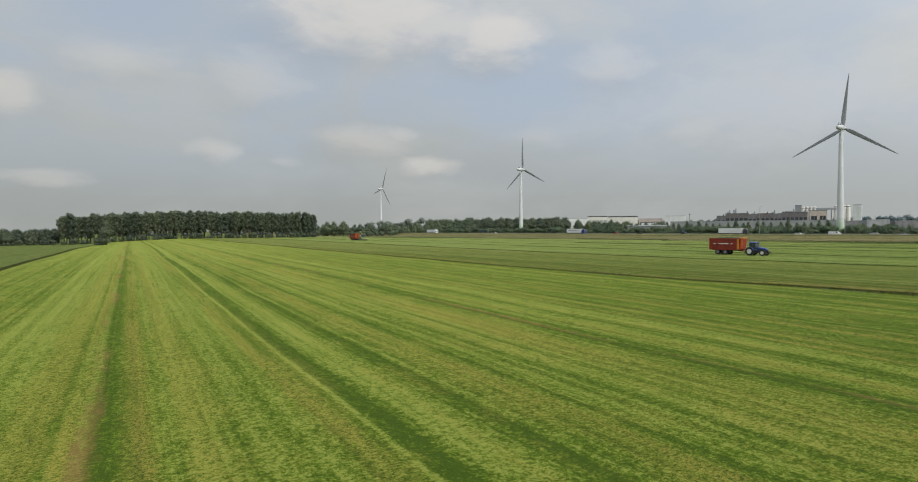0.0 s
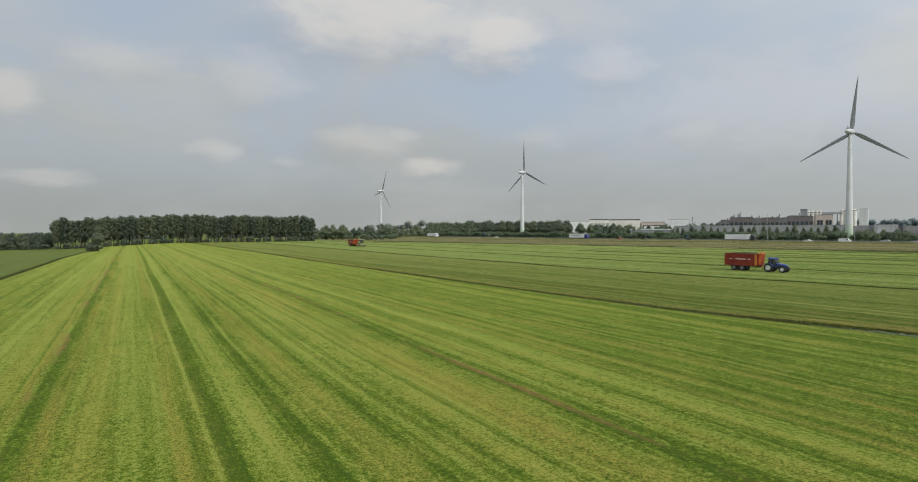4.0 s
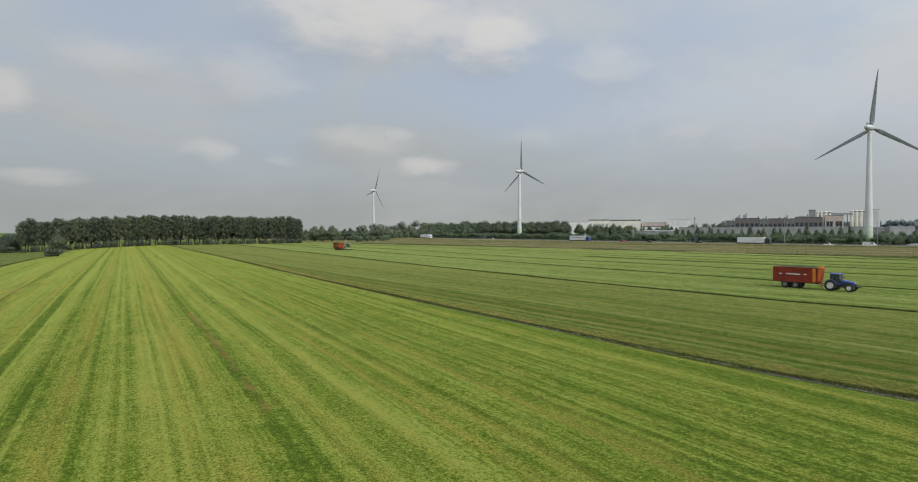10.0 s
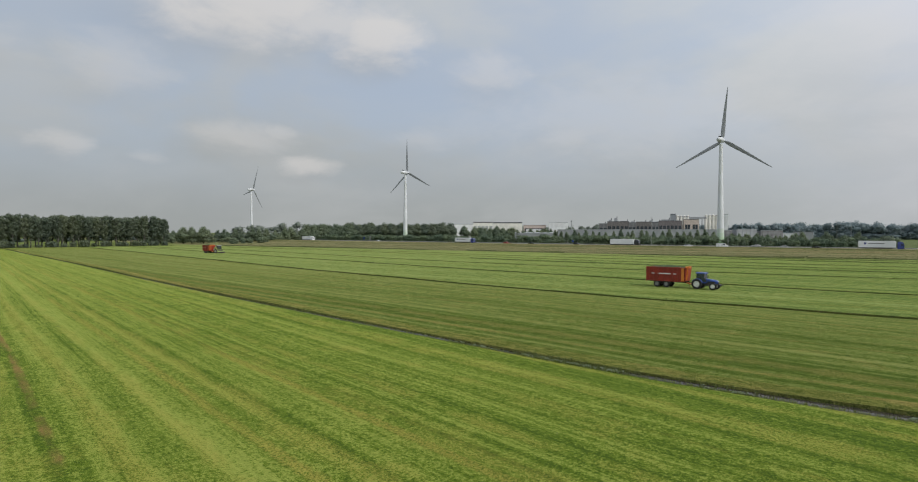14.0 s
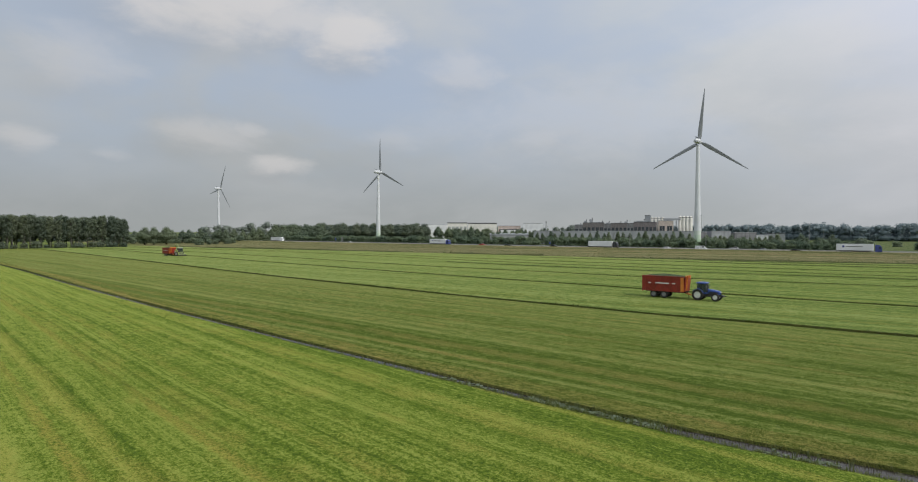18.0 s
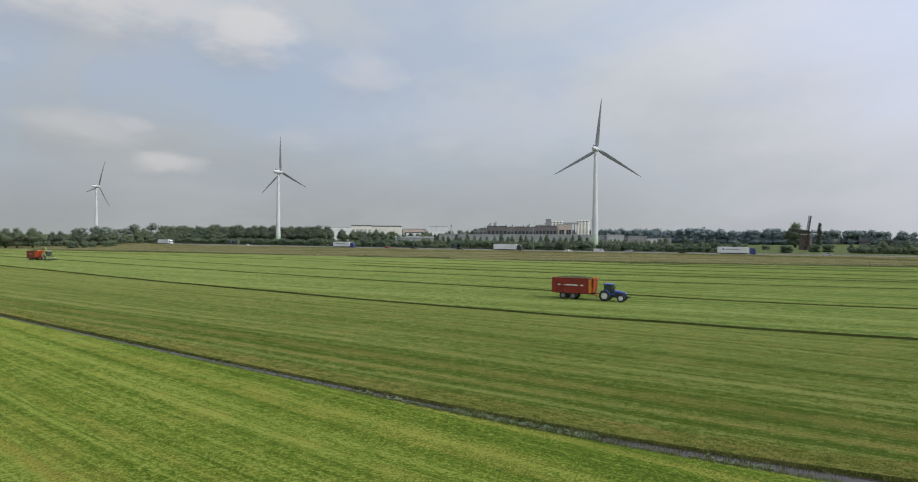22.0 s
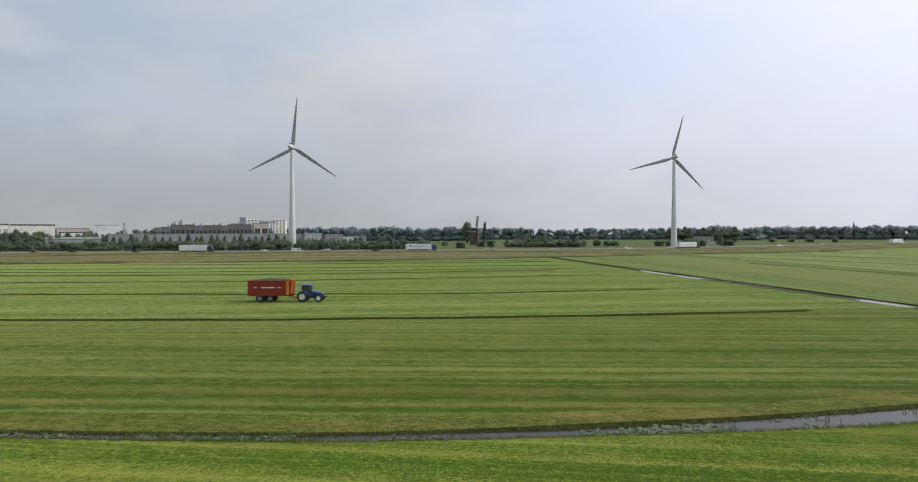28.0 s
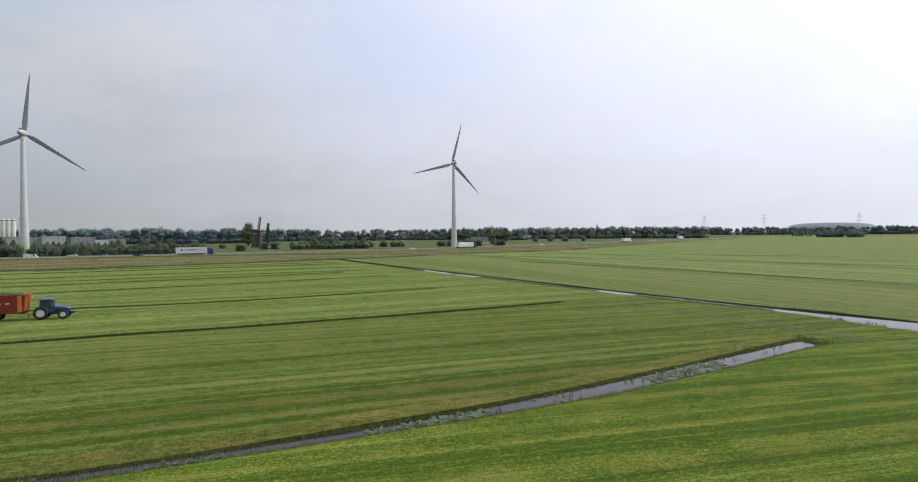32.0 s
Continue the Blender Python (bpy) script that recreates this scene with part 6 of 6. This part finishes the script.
lorry(on_road(92, -2.2), truck_blue, "white articulated lorry with a blue cab")
lorry(on_road(-60, -2.2), truck_dark, "white box lorry with a black cab", False)
lorry(on_road(205, -2.2), truck_dark, "long plain white lorry with a black cab", False)
lorry(on_road(318, -2.2), truck_blue, "white articulated lorry with pale lettering panel")
lorry(on_road(500, -2.2), truck_white, "white lorry far along the motorway", False)
lorry(on_road(-400, 17.8), truck_white, "white lorry on the far carriageway of the motorway", False)
lorry(on_road(-255, -2.2), truck_white, "white lorry far along the motorway", False)
car(on_road(158, -2.0), car_paints[1], "white delivery van on the motorway", True)
for y, lane, k, label in ((176, 2.0, 1, "white hatchback on the motorway"), (240, 2.2, 2, "black saloon car on the motorway"), (268, -2.0, 2, "dark saloon car on the motorway"), (132, 2.0, 0, "silver saloon car on the motorway"),
                          (118, -2.0, 2, "black car in the near lane"), (20, -2.0, 0, "silver car in the near lane"), (-20, 2.0, 1, "white car in the fast lane"), (-130, -2.0, 1, "white car far along the motorway"),
                          (-175, 2.0, 0, "silver car far along the motorway"), (290, 2.0, 3, "red car on the motorway"), (410, -2.0, 0, "silver car far along the motorway")):
    car(on_road(y, lane), car_paints[k], label)
for y, k, label in ((60, 0, "silver car on the far carriageway"), (150, 1, "white car on the far carriageway"), (-90, 2, "dark car on the far carriageway")):
    car(on_road(y, 18.0, True), car_paints[k], label)

# ---------------------------------------------------------------- posts, pylons, far landmarks
zinc = surface("galvanised_steel", (0.34, 0.345, 0.34), 0.6, 0.3, vary=0.1)
sign_blue = surface("sign_blue", (0.02, 0.09, 0.42), 0.4)


def lamp_post(x, y, h, arm, label):
    t = thing("lamp_post", pose(x, y, lie(x, y)), label, "lamp post", "motorway lamps")
    part("mast", Shape().tube([(0, 0, -0.3), (0, 0, h * 0.5), (0, 0, h)], [0.14, 0.1, 0.06], 8), zinc, t)
    part("base_door", Shape().box(-0.12, 0.12, -0.16, -0.1, 0.6, 1.2), zinc, t)
    for s in (-1, 1) if arm > 1.5 else (1,):
        a = part("arm", Shape().tube([(0, 0, h - 0.1), (s * arm * 0.5, 0, h + 0.25), (s * arm, 0, h + 0.3)], 0.045, 6), zinc, t)
        part("lamp_head", Shape().box(s * arm - 0.35, s * arm + 0.35, -0.13, 0.13, h + 0.24, h + 0.38, 0.03), zinc, a)
    return t


lamp_post(float(rl(190)) - 8.5, 190.0, 15.0, 1.2, "tall slender galvanised motorway mast on the verge")
lamp_post(float(rl(168)) + 30, 168.0, 12.0, 1.2, "tall slender galvanised motorway mast on the verge")
for x, y in ((484.8, 177.9), (490.9, 155.8), (494.0, 148.0), (470.0, 190.0)):
    lamp_post(x, y, 16.0, 1.6, "tall floodlight mast on the estate car park")


def road_sign(x, y, w, h, label, mat):
    t = thing("road_sign", heading(x, y, 0.2, 1.0, lie(x, y)), label, "road sign", "motorway signs")
    for k in (-0.35, 0.35):
        part("post", Shape().tube([(w * k, 0, -0.3), (w * k, 0, 1.2 + h)], 0.06, 6), zinc, t)
    b = part("board", Shape().box(-w / 2, w / 2, -0.14, -0.07, 1.2, 1.2 + h, 0.03), mat, t)
    for k in range(2):
        part("lettering_bar", Shape().box(-w * 0.35, w * 0.2, -0.155, -0.142, 1.2 + h * (0.3 + 0.35 * k), 1.2 + h * (0.42 + 0.35 * k)), sign_white, b)


road_sign(float(rl(262)) + 31, 262.0, 1.6, 1.4, "blue motorway sign board seen across the road", sign_blue)
road_sign(float(rl(470)) + 31, 470.0, 3.2, 2.4, "blue motorway sign board far along the road", sign_blue)
road_sign(float(rl(410)) - 9, 410.0, 3.2, 2.6, "grey back of a motorway sign", zinc)

# crash barriers along both carriageways
for name, off in (("crash_barrier", 10.0),):
    t = thing(name, pose(0, 0, 0), "galvanised steel crash barrier along the motorway", "crash barrier")
    s, p = Shape(), Shape()
    ys = [-420 + 20 * k for k in range(48)]
    ring = lambda y: [(float(rl(y)) + off + dx, y, road_z + dz) for dx, dz in ((0, 0.45), (0.08, 0.5), (0.02, 0.6), (0.08, 0.7), (0, 0.75), (-0.03, 0.6))]
    s.loft([ring(y) for y in ys])
    for k in range(0, 230):
        y = -420 + 4 * k
        x = float(rl(y)) + off
        p.box(x - 0.12, x - 0.04, y - 0.05, y + 0.05, road_z - 0.3, road_z + 0.7)
    part("rail", s, zinc, t)
    tagged(part("posts", p, zinc, t), kind="stuff")

lattice = surface("lattice_steel", (0.78, 0.80, 0.82), 0.6, 0.3)


def pylon(x, y, h):
    t = thing("pylon", pose(x, y, 0, 0, 0, 35), "far grey lattice power pylon on the horizon", "pylon", "power pylons")
    s = Shape()
    wid = lambda z: 4.2 * (1 - z / h) ** 1.2 + 0.5
    for sx in (-1, 1):
        for sy in (-1, 1):
            s.tube([(sx * wid(z), sy * wid(z), z) for z in (-0.5, h * 0.3, h * 0.6, h * 0.97)], 0.12, 4)
    z = 0.0
    while z < h * 0.9:
        z2 = z + wid(z) * 1.6
        for a, b in (((-1, -1), (1, -1)), ((1, -1), (1, 1)), ((1, 1), (-1, 1)), ((-1, 1), (-1, -1))):
            s.tube([(a[0] * wid(z), a[1] * wid(z), z), (b[0] * wid(min(z2, h)), b[1] * wid(min(z2, h)), min(z2, h * 0.97))], 0.06, 4)
        z = z2
    part("mast", s, lattice, t)
    for f, w in ((0.62, 9.5), (0.78, 7.5), (0.92, 5.5)):
        part("cross_arm", Shape().tube([(-w, 0, h * f), (w, 0, h * f)], 0.2, 4).tube([(-w, 0, h * f), (0, 0, h * f + 2.2), (w, 0, h * f)], 0.14, 4), lattice, t)


for x, y in ((1370.9, -997.0), (1278.5, -1107.3), (1132.1, -1249.5)):
    pylon(x, y, 56.0)
church = thing("church", pose(1702.7, -850.8, 0), "distant dark church tower with a pointed spire", "church")
part("tower", Shape().box(-4, 4, -4, 4, -0.5, 22, 0.2), brown_brick, church)
part("spire", Shape().lathe([(4.6, 22), (2.0, 30), (0.1, 41)], (0, 0, 0), (0, 0, 1), 8), roof_dark, church)
part("nave", Shape().box(4, 26, -6, 6, -0.5, 10, 0.2), brown_brick, church)
part("nave_roof", Shape().prism([(4, 10), (26, 10), (26, 17), (4, 17)], -0.6, 0.6), roof_dark, church)
# the mound's grey-blue is distance haze put into its base colour
mound_mat = surface("mound_grass", (0.20, 0.235, 0.24), 0.9, vary=0.1, scale=0.02)
hill = Shape()
hill.loft([[(1513 + (150 * k) * math.cos(a) - 0, -1577 + (150 * k) * math.sin(a), z) for a in (2 * math.pi * i / 36 for i in range(36))] for k, z in ((1.0, -1), (0.86, 18), (0.72, 30), (0.5, 34.5), (0.2, 36))])
tagged(new("far_mound", fix_normals(hill.mesh("far_mound", mound_mat, smooth=True))), "broad grassy landfill mound on the horizon", "hill", kind="structure")
farm = building("farmhouse", (622.0, -128.0), (618.0, -146.0), 9, 4.2, white_clad, roof_dark, "low white farmhouse with a grey roof behind trees", bays=4, pitched=3.4)
for a, b, h, lab in (((905, 330), (901, 316), 6, "distant white house among trees"), ((930, 250), (927, 240), 6, "distant brick house among trees"), ((955, 60), (955, 48), 6, "distant house with dark roof among trees"), ((940, -60), (938, -74), 6, "distant farmhouse among trees")):
    building("far_house", a, b, 9, h, white_clad if "white" in lab else brown_brick, roof_dark, lab, bays=3, pitched=4.5)

# ---------------------------------------------------------------- ditch plants and farm track
tuft_leaf = leaves("sedge_leaf", (0.026, 0.040, 0.010), (0.105, 0.118, 0.034))
bank_leaf = leaves("bank_leaf", (0.045, 0.062, 0.014), (0.21, 0.205, 0.06))
reed_leaf = leaves("reed_leaf", (0.06, 0.085, 0.02), (0.18, 0.2, 0.07))
rush_leaf = leaves("rush_leaf", (0.075, 0.095, 0.03), (0.16, 0.18, 0.065))
mown_leaf = leaves("mown_blade", (0.06, 0.095, 0.012), (0.17, 0.19, 0.045))
verge_leaf = leaves("verge_leaf", (0.085, 0.095, 0.03), (0.22, 0.19, 0.085))
lily_leaf = leaves("lily_leaf", (0.13, 0.17, 0.08), (0.34, 0.38, 0.25))


def tufts(name, spots, size, blades, leaf, label, seed):
    """Clumps of bent blades, one object."""
    r, v, f = random.Random(seed), [], []
    for x, y, z in spots:
        h = size * r.uniform(0.5, 1.3)
        for _ in range(blades):
            a, lean_, w = r.uniform(0, 6.3), r.uniform(0.15, 0.75), size * r.uniform(0.04, 0.08)
            bx, by = x + r.uniform(-0.14, 0.14), y + r.uniform(-0.14, 0.14)
            px_, py_ = -math.sin(a) * w, math.cos(a) * w
            dx, dy = math.cos(a) * h * lean_, math.sin(a) * h * lean_
            n0 = len(v)
            v += [(bx - px_, by - py_, z - 0.05), (bx + px_, by + py_, z - 0.05), (bx + dx * 0.45 + px_ * 0.8, by + dy * 0.45 + py_ * 0.8, z + h * 0.65), (bx + dx * 0.45 - px_ * 0.8, by + dy * 0.45 - py_ * 0.8, z + h * 0.65), (bx + dx, by + dy, z + h * (1 - lean_ * 0.4))]
            f += [(n0, n0 + 1, n0 + 2, n0 + 3), (n0 + 3, n0 + 2, n0 + 4)]
    sh = Shape()
    sh.v, sh.f, sh.m = v, f, [0] * len(f)
    return tagged(new(name, sh.mesh(name, leaf)), label, "plants", kind="stuff")


r = random.Random(21)
far_bank, near_bank, b_bank, grips = [], [], [], []
y = END_A - 0.5
while y < 200:
    x = float(rim_a(y))
    w = float(wide_a(y))
    for _ in range(3 if y < 70 else 2):
        far_bank.append((x + r.uniform(-0.28, 0.12), y + r.uniform(-0.2, 0.2), -0.12 + r.uniform(-0.15, 0.06)))
    near_bank += [(x - w + r.uniform(-0.35, 0.12), y + r.uniform(-0.2, 0.2), -0.04 + r.uniform(-0.06, 0.0)) for _ in range(4 if y < 90 else 2)]
    y += 0.22 if y < 70 else 0.45
for f_, end in ((rim_b, END_B), (rim_c, END_C), (rim_d, END_D), (rim_e, END_D + 4), (rim_f, END_D + 8)):
    y = end
    while y < 200:
        x = float(f_(y))
        b_bank.append((x + r.uniform(-0.35, 0.1), y, -0.1 + r.uniform(-0.2, 0.0)))
        b_bank += [(x - 1.2 + r.uniform(-0.2, 0.4), y, -0.2), (x - 0.7, y + 0.2, -0.4)]
        y += 0.5
for f_, off in ((rim_d, 21.5), (rim_f, 24.0), (rim_f, 38.0)):
    y = 30.0
    while y < 190:
        x = float(f_(y)) + off
        if x < float(el(y)) - 5:
            grips += [(x + r.uniform(-0.5, 0.5), y + r.uniform(-0.25, 0.25), -0.03) for _ in range(7)]
        y += 0.45
w_bank, reeds_w = [], []
x = 66.0
while x < 230:
    yy = float(base_w(x))
    w_bank += [(x, yy + r.uniform(-0.15, 0.3), -0.1), (x + 0.2, yy + r.uniform(0.0, 0.4), -0.2)]
    if x < 95 and r.random() < 0.7:
        w_bank.append((x, yy + float(wide_w(x)) - r.uniform(0, 0.4), -0.15))
    x += 0.4
x = 95.0
while x < 300:
    if not (119 < x < 129 or 172 < x < 205):
        yy = float(base_w(x)) + float(wide_w(x))
        reeds_w += [(x + r.uniform(-0.3, 0.3), yy - 1.9 * r.random() ** 1.7, WATER_Z) for _ in range(5)]
    x += 0.22
tufts("cross_ditch_reeds", reeds_w, 0.3, 6, reed_leaf, "green reeds growing into the broad ditch", 9)
stray = []
for _ in range(420):
    y = r.uniform(8, 170)
    stray.append((r.uniform(-14, float(rim_a(y)) - 4), y, 0.0))
for _ in range(380):
    y = r.uniform(0, 160)
    stray.append((r.uniform(float(rim_a(y)) + 3, float(rim_b(y)) - 3), y, 0.0))
tufts("missed_grass", stray, 0.13, 7, rush_leaf, "stray uncut grass tufts on the mown field", 11)
tufts("bank_sedge", far_bank, 0.2, 6, bank_leaf, "dark sedge tufts along the ditch bank", 1)
tufts("bank_grass", near_bank, 0.17, 6, mown_leaf, "short pale grass tufts on the near ditch edge", 2)
tufts("ditch_sedge", b_bank, 0.34, 6, tuft_leaf, "dark sedge filling the narrow field ditches", 3)
tufts("field_grip_grass", grips, 0.3, 5, tuft_leaf, "dark uncut grass in shallow drains across the field", 10)
tufts("cross_ditch_sedge", w_bank, 0.2, 5, tuft_leaf, "dark sedge tufts along the broad ditch", 4)
reeds = [(float(rim_a(y)) - float(wide_a(y)) * f, y, WATER_Z) for y, f in ((20.5, 0.5), (14, 0.35), (9.5, 0.6), (8.6, 0.5), (1, 0.4), (-4, 0.55), (-7, 0.3), (27, 0.75), (44, 0.7), (46, 0.75), (45, 0.6), (33, 0.8)) for _ in range(5)]
reeds = [(x + r.uniform(-0.4, 0.4), y + r.uniform(-0.9, 0.9), z) for x, y, z in reeds]
reeds += [(78 + r.uniform(-3.5, 4), float(base_w(78)) + 8.2 + r.uniform(-1.0, 0.8), WATER_Z) for _ in range(45)] + [(85 + r.uniform(-1.5, 1.5), float(base_w(85)) + 5.8 + r.uniform(-0.8, 0.6), WATER_Z) for _ in range(22)]
weedy = [51.0 + 0.11 * k for k in range(100)]
reeds += [(float(rim_a(y)) - float(wide_a(y)) * r.uniform(0.15, 0.95), y + r.uniform(-0.3, 0.3), WATER_Z) for y in weedy]
reeds += [(float(rim_a(END_A)) - r.uniform(-0.8, 4.2), END_A + r.uniform(-1.2, 0.4), -0.05) for _ in range(60)]
rough = []
while len(rough) < 3000:
    y = r.uniform(-260, 470)
    a, b = float(el(y)), float(rl(y)) - 7
    x = a + (b - a) * r.random()
    rough.append((x, y, lie(x, y)))
tufts("verge_grass", rough, 0.5, 5, verge_leaf, "rough half-dry grass tufts on the motorway verge", 6)
rushes = []
for _ in range(90):
    y = r.uniform(-200, 420)
    x = float(el(y)) + r.uniform(2, 14)
    n_ = r.randrange(4, 16)
    for _ in range(n_):
        px_, py_ = x + r.gauss(0, 1.6), y + r.gauss(0, 5.0)
        if float(rl(py_)) - px_ > 9:
            rushes.append((px_, py_, lie(px_, py_)))
tufts("verge_rushes", rushes, 0.6, 9, rush_leaf, "dark green rush clumps on the motorway verge", 12)
edge_sedge = []
for y in [-150 + 0.35 * k for k in range(1800) for _ in range(2)]:
    if math.sin(y * 0.021) + 0.5 * math.sin(y * 0.063) > -0.9:
        edge_sedge += [(float(el(y)) + r.uniform(0, 6.0), y + r.uniform(-0.5, 0.5), 0.0) for _ in range(4)]
tufts("field_edge_reed", edge_sedge, 0.34, 5, rush_leaf, "dark green rush strip along the field edge", 7)
south = []
for (ax, ay), (bx, by) in (((246, -43), (80, -102)), ((305, -50), (120, -182)), ((330, -75), (230, -190))):
    n_ = int(math.hypot(bx - ax, by - ay) / 0.08)
    south += [(ax + (bx - ax) * k / n_ + r.uniform(-0.3, 0.3), ay + (by - ay) * k / n_ + r.uniform(-0.3, 0.3), 0.0) for k in range(n_)]
tufts("south_ditch_sedge", south, 0.24, 5, tuft_leaf, "dark sedge lines along shallow field drains", 8)
tufts("water_reeds", reeds, 0.38, 3, reed_leaf, "sparse pale green reeds standing in the ditch", 5)
pads = Shape()
for y0, y1, n_, f0 in ((33.2, 36.0, 50, 0.68), (27.6, 33.2, 190, 0.58), (3.0, 13.0, 330, 0.5), (52.5, 61.5, 220, 0.5), (64.0, 70.0, 40, 0.6), (44.0, 47.5, 30, 0.7), (21.0, 24.5, 14, 0.3)):
    for _ in range(n_):
        y = r.uniform(y0, y1)
        x = float(rim_a(y)) - float(wide_a(y)) * min(0.95, max(0.1, r.gauss(f0, 0.2)))
        a0, rad, tilt = r.uniform(0, 6.3), r.uniform(0.1, 0.21), r.uniform(-0.05, 0.08)
        ring = [(x + rad * math.cos(a0 + 0.6 * i) * 1.05, y + rad * math.sin(a0 + 0.6 * i), WATER_Z + 0.015 + tilt * math.cos(0.6 * i) + 0.02 * (i % 2)) for i in range(10)]
        pads.add(ring + [(x, y, WATER_Z + 0.012)], [(i, i + 1, 10) for i in range(9)])
tagged(new("lily_pads", pads.mesh("lily_pads", lily_leaf)), "pale round water lily pads on the ditch", "plants", kind="stuff")

# two wheel ruts of the farm track
rut = surface("track_soil", (0.145, 0.15, 0.07), 0.95, vary=0.25, scale=0.4, bump=0.5, second=(0.10, 0.125, 0.03))
track = curve_of([(20, -33.0), (50, -26.0), (67.9, -20.6), (77.3, -18.1), (95.5, -15.6), (116, -11.5), (150, -2.0)], 6)
for k, off in enumerate((0.0, 1.75)):
    s = Shape()
    pts = [40 + 1.5 * i for i in range(60 if k == 0 else 44)]
    for i, x in enumerate(pts):
        y = float(track(x)) + off + 0.12 * math.sin(i * 0.9)
        w = 0.17 + 0.05 * math.sin(i * 1.7 + k) + (0.04 if k == 0 else 0)
        z = 0.05 * math.sin(x * 0.31 + 2) * math.sin(y * 0.23) + 0.04 * math.sin(x * 0.11 + y * 0.07) + 0.05
        s.v += [(x, y - w, z), (x, y + w, z)]
    s.f = [(2 * i, 2 * i + 2, 2 * i + 3, 2 * i + 1) for i in range(len(pts) - 1)]
    s.m = [0] * len(s.f)
    tagged(new("track_rut", s.mesh("track_rut", rut)), "pale worn wheel rut of a farm track", "track", kind="structure")
